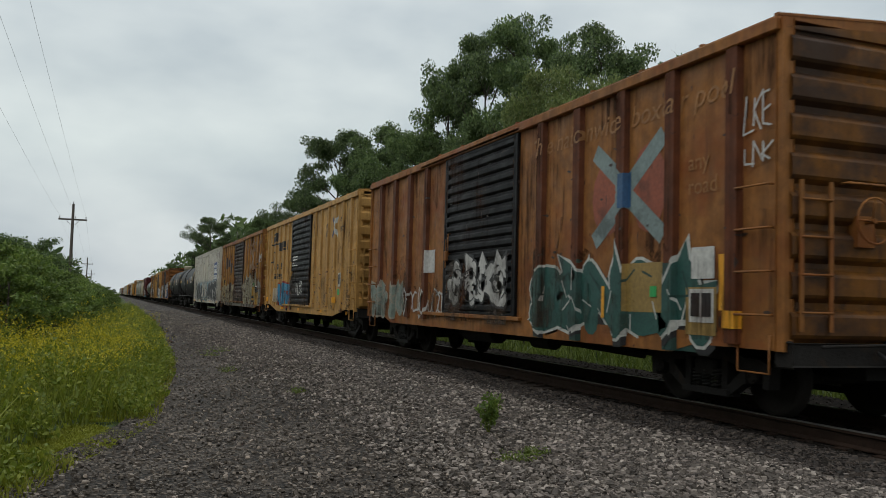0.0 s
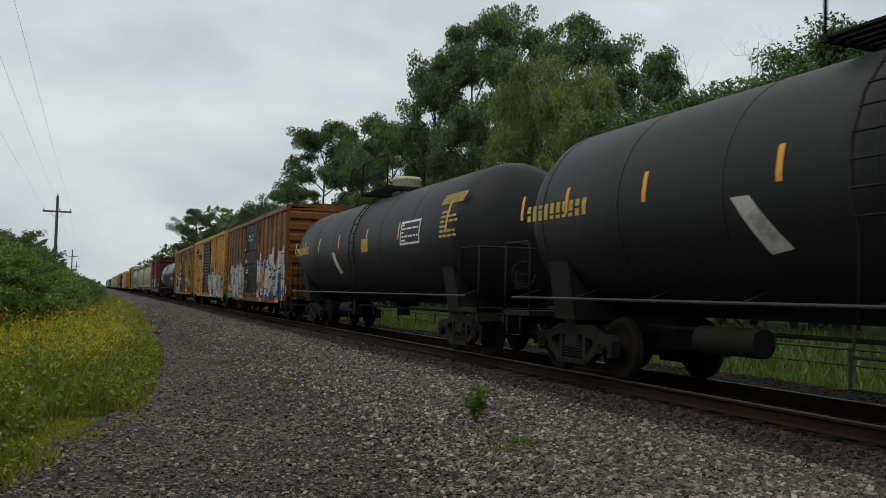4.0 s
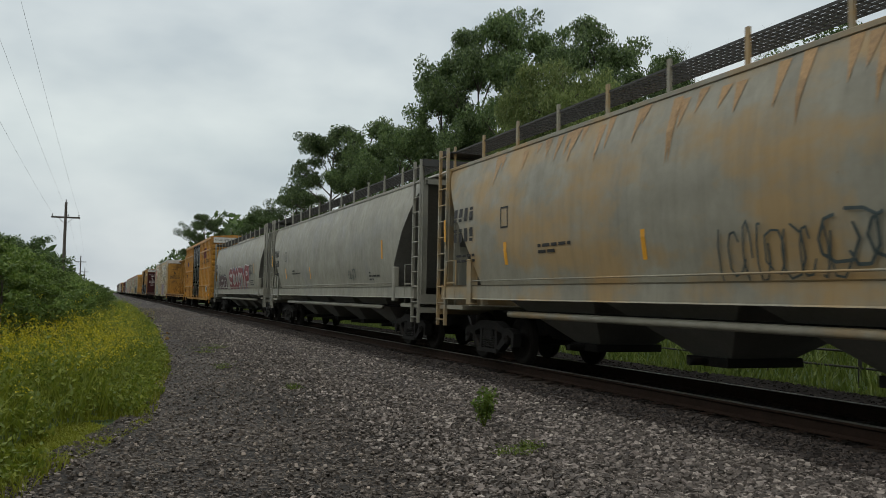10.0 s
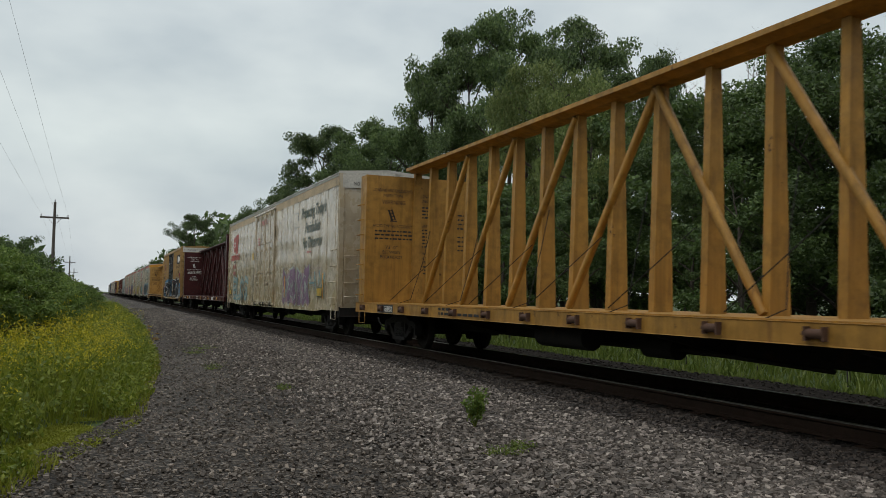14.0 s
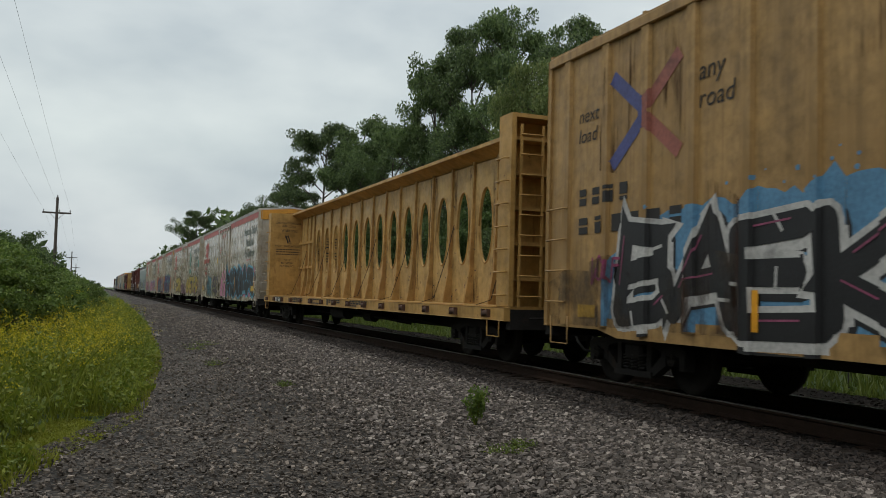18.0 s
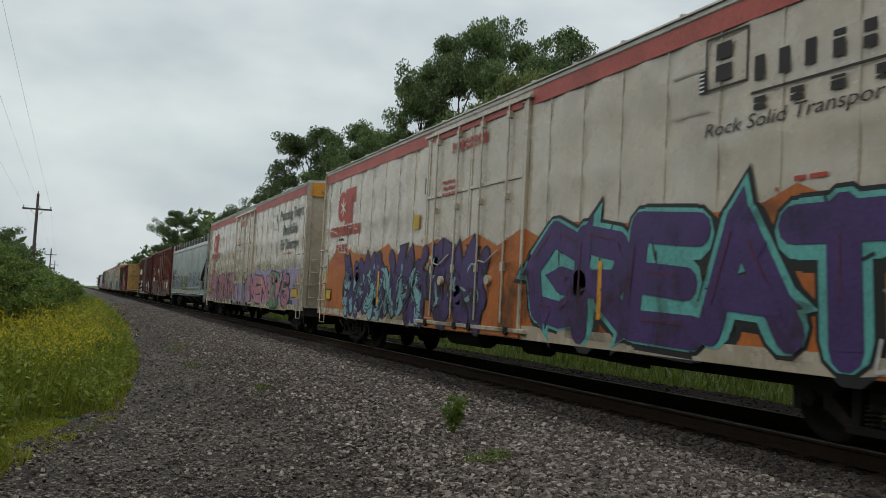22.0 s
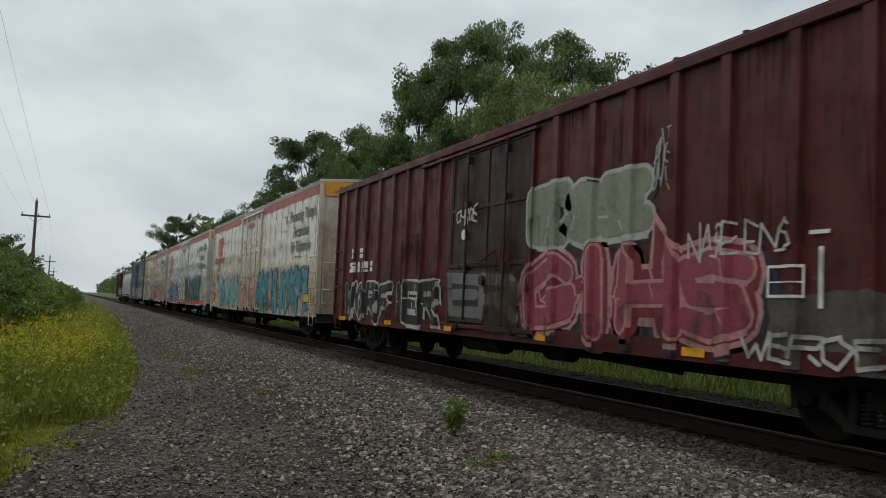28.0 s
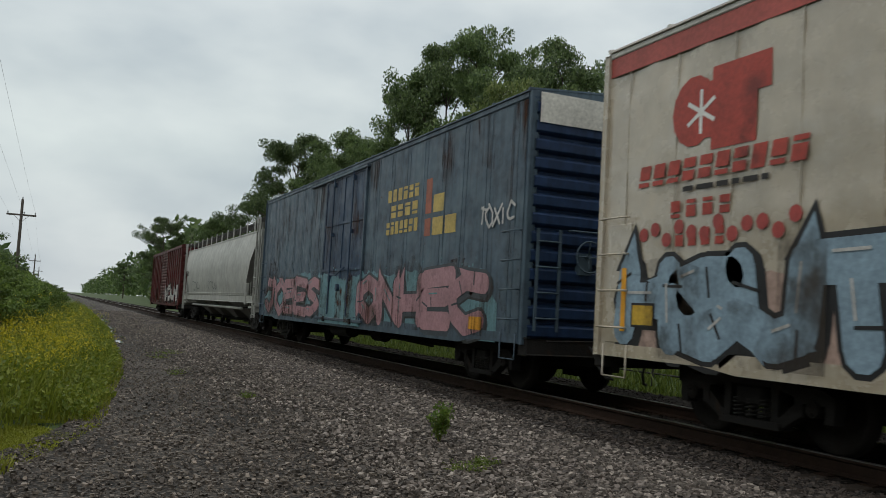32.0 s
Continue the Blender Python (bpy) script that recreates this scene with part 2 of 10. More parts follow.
# ---- mesh tools ----
class G:
    """Collects plain geometry for one mesh."""

    def __init__(self):
        self.v, self.f, self.s = [], [], []

    def add(self, verts, faces, smooth=False):
        o = len(self.v)
        self.v += [tuple(p) for p in verts]
        self.f += [tuple(i + o for i in q) for q in faces]
        self.s += [smooth] * len(faces)
        return self

    def box(self, x0, y0, z0, x1, y1, z1, c=0.0):
        if c <= 0:
            v = [(x, y, z) for x in (x0, x1) for y in (y0, y1) for z in (z0, z1)]
            return self.add(v, [(0, 1, 3, 2), (4, 6, 7, 5), (0, 4, 5, 1), (2, 3, 7, 6), (0, 2, 6, 4), (1, 5, 7, 3)])
        b = bmesh.new()
        bmesh.ops.create_cube(b, size=1.0)
        for q in b.verts:
            q.co = Vector(((x0 + x1) / 2 + q.co.x * (x1 - x0), (y0 + y1) / 2 + q.co.y * (y1 - y0), (z0 + z1) / 2 + q.co.z * (z1 - z0)))
        bmesh.ops.bevel(b, geom=b.edges[:], offset=c, segments=1, affect="EDGES")
        b.verts.index_update()
        self.add([q.co[:] for q in b.verts], [[q.index for q in p.verts] for p in b.faces])
        b.free()
        return self

    def cyl(self, p, q, r, n=10, r2=None, caps=True, smooth=True):
        p, q = Vector(p), Vector(q)
        r2 = r if r2 is None else r2
        a = (q - p).normalized()
        u = a.orthogonal().normalized()
        w = a.cross(u)
        ring = [(math.cos(2 * math.pi * i / n), math.sin(2 * math.pi * i / n)) for i in range(n)]
        v = [p + (u * c + w * s) * r for c, s in ring] + [q + (u * c + w * s) * r2 for c, s in ring]
        self.add(v, [(i, (i + 1) % n, n + (i + 1) % n, n + i) for i in range(n)], smooth)
        if caps:
            self.add(v[:n], [tuple(reversed(range(n)))])
            self.add(v[n:], [tuple(range(n))])
        return self

    def tube(self, pts, r, n=6):
        pts = [Vector(p) for p in pts]
        v, u = [], None
        for i, p in enumerate(pts):
            a = (pts[min(i + 1, len(pts) - 1)] - pts[max(i - 1, 0)]).normalized()
            u = a.orthogonal().normalized() if u is None else (u - a * u.dot(a)).normalized()
            w = a.cross(u)
            v += [p + (u * math.cos(2 * math.pi * j / n) + w * math.sin(2 * math.pi * j / n)) * r for j in range(n)]
        m = len(pts)
        fs = [(i * n + j, i * n + (j + 1) % n, (i + 1) * n + (j + 1) % n, (i + 1) * n + j) for i in range(m - 1) for j in range(n)]
        return self.add(v, fs + [tuple(reversed(range(n))), tuple(range((m - 1) * n, m * n))], True)

    def prism(self, prof, axis, a, b):
        """A closed outline, extruded along an axis: x takes (y, z), y takes (x, z), z takes (x, y)."""
        put = {"x": lambda p, t: (t, p[0], p[1]), "y": lambda p, t: (p[0], t, p[1]), "z": lambda p, t: (p[0], p[1], t)}[axis]
        n = len(prof)
        v = [put(p, a) for p in prof] + [put(p, b) for p in prof]
        return self.add(v, [(i, (i + 1) % n, n + (i + 1) % n, n + i) for i in range(n)] + [tuple(range(n)), tuple(range(2 * n - 1, n - 1, -1))])

    def sweep(self, line, axis, a, b, thick=0.0, smooth=False):
        """An open outline swept along an axis."""
        put = {"x": lambda p, t: (t, p[0], p[1]), "y": lambda p, t: (p[0], t, p[1]), "z": lambda p, t: (p[0], p[1], t)}[axis]
        n = len(line)
        v = [put(p, a) for p in line] + [put(p, b) for p in line]
        return self.add(v, [(i, i + 1, n + i + 1, n + i) for i in range(n - 1)], smooth)

    def lathe(self, prof, axis, centre, n=20):
        """Outline of (radius, along) turned round an axis through centre."""
        c = Vector(centre)
        v = []
        for r, t in prof:
            for i in range(n):
                a = 2 * math.pi * i / n
                d = (math.cos(a) * r, math.sin(a) * r)
                v.append(c + Vector({"x": (t, d[0], d[1]), "y": (d[0], t, d[1]), "z": (d[0], d[1], t)}[axis]))
        fs = [(j * n + i, j * n + (i + 1) % n, (j + 1) * n + (i + 1) % n, (j + 1) * n + i) for j in range(len(prof) - 1) for i in range(n)]
        return self.add(v, fs, True)

    def mesh(self, name):
        me = bpy.data.meshes.new(name)
        me.from_pydata(self.v, [], self.f)
        if any(self.s):
            me.polygons.foreach_set("use_smooth", self.s)
        b = bmesh.new()
        b.from_mesh(me)
        bmesh.ops.recalc_face_normals(b, faces=b.faces[:])
        b.to_mesh(me)
        b.free()
        return me


def part(name, g, material, parent, label=""):
    """Links geometry as one mesh object under a thing or a part. Takes a G or a finished mesh."""
    me = g if isinstance(g, bpy.types.Mesh) else g.mesh(name)
    if not me.materials:
        me.materials.append(material)
    ob = new(name, me)
    ob.parent = parent
    if label:
        ob["label"] = label
    return ob


def thing(name, label, category, at=None, group=""):
    ob = new(name)
    ob.empty_display_size = 0.2
    if at is not None:
        ob.matrix_basis = at
    return tagged(ob, label, category, group)


KEPT = {}


def kept(key, make):
    """One shared mesh for alike parts."""
    if key not in KEPT:
        KEPT[key] = make()
    return KEPT[key]

# ---- ground, road and track ----
RAIL = 0.14     # top of the rails
TRACK = 8.05


def edge(y):
    """Where the weeds meet the gravel road."""
    return float(np.interp(y, [-60, 4, 8.5, 11.2, 19.6, 36, 69, 300, 1500], [-2.5, -1.2, -0.25, 0.55, 1.35, 2.0, 2.45, 4.2, 5.5]))


def level(x, y):
    """Height of the land."""
    z = float(np.interp(x, [-60, -12, -5, -1.5, 0.5, 4.6, 6.7, 11.4, 12.6, 15.5, 19, 60], [1.6, 1.0, 0.15, -0.12, -0.23, -0.23, -0.07, -0.07, -0.16, 0.05, 0.25, 1.2]))
    return z + 0.05 * noise.noise((x * 0.35, y * 0.35, 0.0)) + 0.015 * noise.noise((x * 2.1, y * 2.1, 3.0)) * (1 if x < 6.3 else 0.2)


def sheet(name, xs, ys, lift, material, lab, inside=None):
    v, f = [], []
    for y in ys:
        for x in xs:
            xx = x if inside is None else inside(x, y)
            v.append((xx, y, level(xx, y) + lift))
    n = len(xs)
    for j in range(len(ys) - 1):
        for i in range(n - 1):
            a = j * n + i
            f.append((a, a + 1, a + n + 1, a + n))
    me = bpy.data.meshes.new(name)
    me.from_pydata(v, [], f)
    me.polygons.foreach_set("use_smooth", [True] * len(f))
    me.materials.append(material)
    return tagged(new(name, me), lab, name.replace("_", " "), kind="structure")


GRASS = mat("wet_meadow_grass", (0.045, 0.075, 0.018), 0.9, 0, 0.4, 1.2, 0.8, 12, (0.085, 0.095, 0.03), 0.45)


def gravel(name, lo, mid, hi, cell, rough, patch=0.6, spec=0.35):
    """Loose stone: each cell a stone of its own tone, dark joints, damp darker patches."""
    m = bpy.data.materials.new(name)
    m.use_nodes = True
    n, k = m.node_tree.nodes, m.node_tree.links
    b = n["Principled BSDF"]
    co = n.new("ShaderNodeTexCoord")
    v = n.new("ShaderNodeTexVoronoi")
    v.inputs["Scale"].default_value = cell
    k.new(co.outputs["Object"], v.inputs["Vector"])
    r = n.new("ShaderNodeValToRGB")
    r.color_ramp.elements[0].color, r.color_ramp.elements[1].color = (*lo, 1), (*hi, 1)
    q = r.color_ramp.elements.new(0.6)
    q.color = (*mid, 1)
    sp = n.new("ShaderNodeSeparateColor")
    k.new(v.outputs["Color"], sp.inputs[0])
    k.new(sp.outputs[0], r.inputs[0])
    d = n.new("ShaderNodeMapRange")
    d.inputs["From Min"].default_value, d.inputs["From Max"].default_value = 0.35, 0.75
    d.inputs["To Min"].default_value, d.inputs["To Max"].default_value = 1.0, 0.25
    k.new(v.outputs["Distance"], d.inputs["Value"])
    w = n.new("ShaderNodeTexNoise")
    w.inputs["Scale"].default_value, w.inputs["Detail"].default_value, w.inputs["Roughness"].default_value = 0.55, 7, 0.6
    k.new(co.outputs["Object"], w.inputs["Vector"])
    wr2 = n.new("ShaderNodeMapRange")
    wr2.inputs["From Min"].default_value, wr2.inputs["From Max"].default_value = 0.36, 0.62
    wr2.inputs["To Min"].default_value, wr2.inputs["To Max"].default_value = patch, 1.15
    k.new(w.outputs["Fac"], wr2.inputs["Value"])
    mu = n.new("ShaderNodeMath")
    mu.operation = "MULTIPLY"
    k.new(d.outputs[0], mu.inputs[0])
    k.new(wr2.outputs[0], mu.inputs[1])
    mx = n.new("ShaderNodeMix")
    mx.data_type, mx.blend_type = "RGBA", "MULTIPLY"
    mx.inputs[0].default_value = 1.0
    k.new(r.outputs[0], mx.inputs[6])
    k.new(mu.outputs[0], mx.inputs[7])
    k.new(mx.outputs[2], b.inputs["Base Color"])
    b.inputs["Roughness"].default_value = rough
    b.inputs["Specular IOR Level"].default_value = spec
    bp = n.new("ShaderNodeBump")
    bp.invert = True
    bp.inputs["Strength"].default_value, bp.inputs["Distance"].default_value = 1.0, 0.6 / cell
    k.new(v.outputs["Distance"], bp.inputs["Height"])
    k.new(bp.outputs[0], b.inputs["Normal"])
    return m


# bed under the train: its shade is put into this near-black colour
SOOT_SHADE = gravel("oil_blackened_ballast", (0.014, 0.012, 0.011), (0.034, 0.029, 0.025), (0.075, 0.063, 0.054), 22, 0.95, 0.5, 0.08)
ROAD = gravel("wet_dark_gravel", (0.030, 0.024, 0.018), (0.088, 0.072, 0.057), (0.24, 0.198, 0.16), 27, 0.72, 0.40, 0.2)
BALLAST = gravel("crushed_stone_bed", (0.028, 0.023, 0.02), (0.10, 0.083, 0.073), (0.29, 0.25, 0.225), 22, 0.85, 0.62)
ys_near = [-80, -40, -20, -10] + [-4 + 0.5 * i for i in range(110)] + [52, 56, 62, 70, 80, 95, 115, 140, 180, 240, 320, 450, 700, 1100, 1800, 3000]
ground = sheet("ground", [-2500, -900, -300, -120, -60, -30, -18, -12, -8, -5, -3.5, -2, -1, 0, 1, 2, 3, 4, 5, 6, 7, 8, 9, 10, 11, 12, 13, 14, 16, 18, 22, 30, 45, 60, 120, 300, 900, 2500], ys_near, -0.07, GRASS, "grassy ground along the railway line")
road = sheet("gravel_road", [i / 14 for i in range(15)], ys_near, 0.0, ROAD, "wet dark gravel service road beside the track", lambda u, y: edge(y) - 0.35 + (5.2 - edge(y) + 0.35) * u)
ballast = sheet("ballast_bed", [4.7 + 0.45 * i for i in range(6)], ys_near, 0.012, BALLAST, "crushed stone ballast shoulder beside the track")
track_bed = sheet("track_bed", [6.35 + 0.4 * i for i in range(14)], ys_near, 0.014, SOOT_SHADE, "oily black ballast bed under the track")

# stones that can be told apart
STONE = bpy.data.materials.new("grey_crushed_stone")
STONE.use_nodes = True
sn, sl = STONE.node_tree.nodes, STONE.node_tree.links
sg = sn.new("ShaderNodeNewGeometry")
sr = sn.new("ShaderNodeValToRGB")
sr.color_ramp.elements[0].color = (0.040, 0.033, 0.027, 1)
sr.color_ramp.elements[1].color = (0.40, 0.35, 0.30, 1)
e = sr.color_ramp.elements.new(0.55)
e.color = (0.115, 0.096, 0.080, 1)
e = sr.color_ramp.elements.new(0.85)
e.color = (0.225, 0.19, 0.165, 1)
sl.new(sg.outputs["Random Per Island"], sr.inputs[0])
sl.new(sr.outputs[0], sn["Principled BSDF"].inputs["Base Color"])
sn["Principled BSDF"].inputs["Roughness"].default_value = 0.75


ROAD_STONE = bpy.data.materials.new("brown_road_stone")
ROAD_STONE.use_nodes = True
qn, ql = ROAD_STONE.node_tree.nodes, ROAD_STONE.node_tree.links
qg = qn.new("ShaderNodeNewGeometry")
qr = qn.new("ShaderNodeValToRGB")
qr.color_ramp.elements[0].color = (0.040, 0.032, 0.025, 1)
qr.color_ramp.elements[1].color = (0.34, 0.28, 0.225, 1)
e = qr.color_ramp.elements.new(0.6)
e.color = (0.112, 0.092, 0.074, 1)
e = qr.color_ramp.elements.new(0.9)
e.color = (0.20, 0.167, 0.137, 1)
ql.new(qg.outputs["Random Per Island"], qr.inputs[0])
ql.new(qr.outputs[0], qn["Principled BSDF"].inputs["Base Color"])
qn["Principled BSDF"].inputs["Roughness"].default_value = 0.7


def stones(name, lab, count, place, size, material, seed):
    """Many small broken stones in one mesh."""
    rs = np.random.RandomState(seed)
    cube = np.array([(x, y, z) for x in (-1, 1) for y in (-1, 1) for z in (-1, 1)], float)
    quads = np.array([(0, 1, 3, 2), (4, 6, 7, 5), (0, 4, 5, 1), (2, 3, 7, 6), (1, 5, 7, 3)])
    pts = place(rs, count)
    n = len(pts)
    sz = size[0] + (size[1] - size[0]) * rs.rand(n) ** 2
    v = cube[None] * (0.5 + 0.5 * rs.rand(n, 8, 3)) * sz[:, None, None] * np.array([1.0, 0.8, 0.55])
    a, b = rs.rand(n) * 6.28, rs.normal(0, 0.5, n)
    ca, sa, cb, sb = np.cos(a), np.sin(a), np.cos(b), np.sin(b)
    x = v[..., 0] * cb[:, None] - v[..., 2] * sb[:, None]
    z = v[..., 0] * sb[:, None] + v[..., 2] * cb[:, None]
    v = np.stack([x * ca[:, None] - v[..., 1] * sa[:, None], x * sa[:, None] + v[..., 1] * ca[:, None], z], -1)
    base = np.array([(px, py, level(px, py) + 0.012) for px, py in pts])
    v = v + base[:, None, :]
    f = (quads[None] + (np.arange(n) * 8)[:, None, None]).reshape(-1, 4)
    me = bpy.data.meshes.new(name)
    me.from_pydata(v.reshape(-1, 3).tolist(), [], f.tolist())
    me.materials.append(material)
    return tagged(new(name, me), lab, "stones", kind="stuff")


def on_ballast(rs, n):
    y = 4.0 + 85 * rs.rand(n) ** 2.9
    x = 2.3 + (6.1 - 2.3) * rs.rand(n) ** 0.52
    return np.stack([x, y], 1)


def on_road(rs, n):
    y = 4.0 + 70 * rs.rand(n) ** 2.7
    x = -1.2 + 5.6 * rs.rand(n)
    keep = np.array([a > edge(b) - 0.3 for a, b in zip(x, y)])
    return np.stack([x, y], 1)[keep]


def between_rails(rs, n):
    y = 2.0 + 40 * rs.rand(n) ** 1.5
    return np.stack([6.95 + 4.4 * rs.rand(n), y], 1)


stones("ballast_stones", "loose grey and pinkish crushed ballast stones", 66000, on_ballast, (0.014, 0.042), STONE, 5)
def on_shoulder(rs, n):
    y = 3.0 + 60 * rs.rand(n) ** 2.4
    return np.stack([5.75 + 1.2 * rs.rand(n) ** 0.6, y], 1)


# brake-dust brown, darkened further for the train's shade on the shoulder
DUSTY_SHADED = bpy.data.materials.new("brake_dust_stone")
DUSTY_SHADED.use_nodes = True
dn, dl = DUSTY_SHADED.node_tree.nodes, DUSTY_SHADED.node_tree.links
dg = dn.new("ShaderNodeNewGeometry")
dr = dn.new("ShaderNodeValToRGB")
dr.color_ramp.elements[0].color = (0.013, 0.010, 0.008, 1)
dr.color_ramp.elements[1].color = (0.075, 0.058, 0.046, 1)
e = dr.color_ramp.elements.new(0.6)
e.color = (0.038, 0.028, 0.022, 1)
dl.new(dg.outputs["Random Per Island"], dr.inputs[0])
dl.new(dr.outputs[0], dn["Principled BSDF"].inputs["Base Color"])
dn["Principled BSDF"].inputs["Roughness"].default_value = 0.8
stones("shoulder_stones", "ballast stones browned by brake dust beside the rail", 17000, on_shoulder, (0.014, 0.042), DUSTY_SHADED, 9)
stones("road_stones", "small dark gravel stones on the road", 46000, on_road, (0.007, 0.029), ROAD_STONE, 6)
# track stones are coloured dark to carry the shade under the cars
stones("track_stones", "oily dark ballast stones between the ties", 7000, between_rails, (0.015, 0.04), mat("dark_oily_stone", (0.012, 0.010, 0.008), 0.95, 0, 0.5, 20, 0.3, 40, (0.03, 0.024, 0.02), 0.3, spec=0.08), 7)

# rails and ties
track = tagged(new("track"), "railway track with rusty rails on tarred ties", "railway track", kind="structure")
prof = [(-0.07, 0.0), (0.07, 0.0), (0.07, 0.012), (0.012, 0.035), (0.009, 0.13), (0.036, 0.145), (0.036, 0.172), (-0.036, 0.172), (-0.036, 0.145), (-0.009, 0.13), (-0.012, 0.035), (-0.07, 0.012)]
for sx in (-0.753, 0.753):
    part("rail", G().prism([(TRACK + sx + a, RAIL - 0.18 + b) for a, b in prof], "y", -90, 2200), RAIL_RUST, track)
    part("rail_head", G().box(TRACK + sx - 0.034, -90, RAIL - 0.009, TRACK + sx + 0.034, 2200, RAIL), RAIL_HEAD, track)
tie_mesh = G().box(-1.3, -0.115, -0.17, 1.3, 0.115, 0.0, 0.012).mesh("tie")
plate_mesh = G().box(-0.18, -0.09, 0.0, 0.18, 0.09, 0.014).mesh("tie_plate")
rt = random.Random(3)
for i in range(150):
    y = -6 + i * 0.52
    t = part("tie", tie_mesh, TIE_WOOD, track)
    t.location = (TRACK + rt.uniform(-0.03, 0.03), y, RAIL - 0.195)
    t.rotation_euler.z = rt.uniform(-0.012, 0.012)
    if i < 70:
        for sx in (-0.753, 0.753):
            p = part("tie_plate", plate_mesh, RAIL_RUST, track)
            p.location = (TRACK + sx, y, RAIL - 0.195)
g = G()
for i in range(800):
    y = 72 + i * 0.52
    g.box(TRACK - 1.3, y - 0.115, RAIL - 0.36, TRACK + 1.3, y + 0.115, RAIL - 0.19)
tagged(part("far_ties", g, TIE_WOOD, track), kind="stuff")

# ---- leaves, weeds, bushes and trees ----
def leaf_mat(name, a, b, c, gloss=0.55):
    m = bpy.data.materials.new(name)
    m.use_nodes = True
    n, k = m.node_tree.nodes, m.node_tree.links
    geo = n.new("ShaderNodeNewGeometry")
    r = n.new("ShaderNodeValToRGB")
    r.color_ramp.elements[0].color, r.color_ramp.elements[1].color = (*a, 1), (*c, 1)
    q = r.color_ramp.elements.new(0.5)
    q.color = (*b, 1)
    k.new(geo.outputs["Random Per Island"], r.inputs[0])
    oi = n.new("ShaderNodeObjectInfo")
    mr = n.new("ShaderNodeMapRange")
    mr.inputs["To Min"].default_value, mr.inputs["To Max"].default_value = 0.8, 1.2
    k.new(oi.outputs["Random"], mr.inputs["Value"])
    mx = n.new("ShaderNodeMix")
    mx.data_type, mx.blend_type = "RGBA", "MULTIPLY"
    mx.inputs[0].default_value = 1.0
    k.new(r.outputs[0], mx.inputs[6])
    k.new(mr.outputs[0], mx.inputs[7])
    b1 = n["Principled BSDF"]
    b1.inputs["Roughness"].default_value = gloss
    k.new(mx.outputs[2], b1.inputs["Base Color"])
    tr = n.new("ShaderNodeBsdfTranslucent")
    k.new(mx.outputs[2], tr.inputs["Color"])
    sh = n.new("ShaderNodeMixShader")
    sh.inputs[0].default_value = 0.35
    k.new(b1.outputs[0], sh.inputs[1])
    k.new(tr.outputs[0], sh.inputs[2])
    k.new(sh.outputs[0], n["Material Output"].inputs["Surface"])
    return m


LEAF_DARK = leaf_mat("dark_green_leaves", (0.042, 0.074, 0.024), (0.084, 0.132, 0.040), (0.150, 0.205, 0.068))
LEAF_SHADE = leaf_mat("shade_green_leaves", (0.040, 0.072, 0.020), (0.070, 0.115, 0.030), (0.115, 0.17, 0.045))
LEAF_BUSH = leaf_mat("bank_bush_leaves", (0.065, 0.115, 0.020), (0.115, 0.18, 0.032), (0.185, 0.25, 0.05))
LEAF_MID = leaf_mat("fresh_green_leaves", (0.085, 0.15, 0.02), (0.14, 0.22, 0.03), (0.205, 0.285, 0.048))
LEAF_WILLOW = leaf_mat("pale_willow_leaves", (0.10, 0.145, 0.035), (0.16, 0.21, 0.055), (0.23, 0.27, 0.085))
WEED = leaf_mat("weed_stems_and_blades", (0.125, 0.165, 0.014), (0.20, 0.24, 0.022), (0.28, 0.31, 0.038))
WEED_LOW = leaf_mat("low_moss_and_grass", (0.17, 0.20, 0.012), (0.23, 0.25, 0.016), (0.28, 0.29, 0.03))
WEED_LEAF = leaf_mat("broad_weed_leaves", (0.105, 0.155, 0.014), (0.18, 0.235, 0.02), (0.27, 0.305, 0.032))
FLOWER = leaf_mat("yellow_mustard_flowers", (0.46, 0.42, 0.015), (0.62, 0.53, 0.02), (0.58, 0.51, 0.03))
BARK = mat("grey_brown_bark", (0.075, 0.06, 0.048), 0.9, 0, 0.35, 3, 0.8, 18, (0.04, 0.033, 0.028), 0.4, (4, 4, 0.7))
DRY_BARK = mat("bare_grey_branches", (0.20, 0.18, 0.16), 0.9, 0, 0.3, 3)


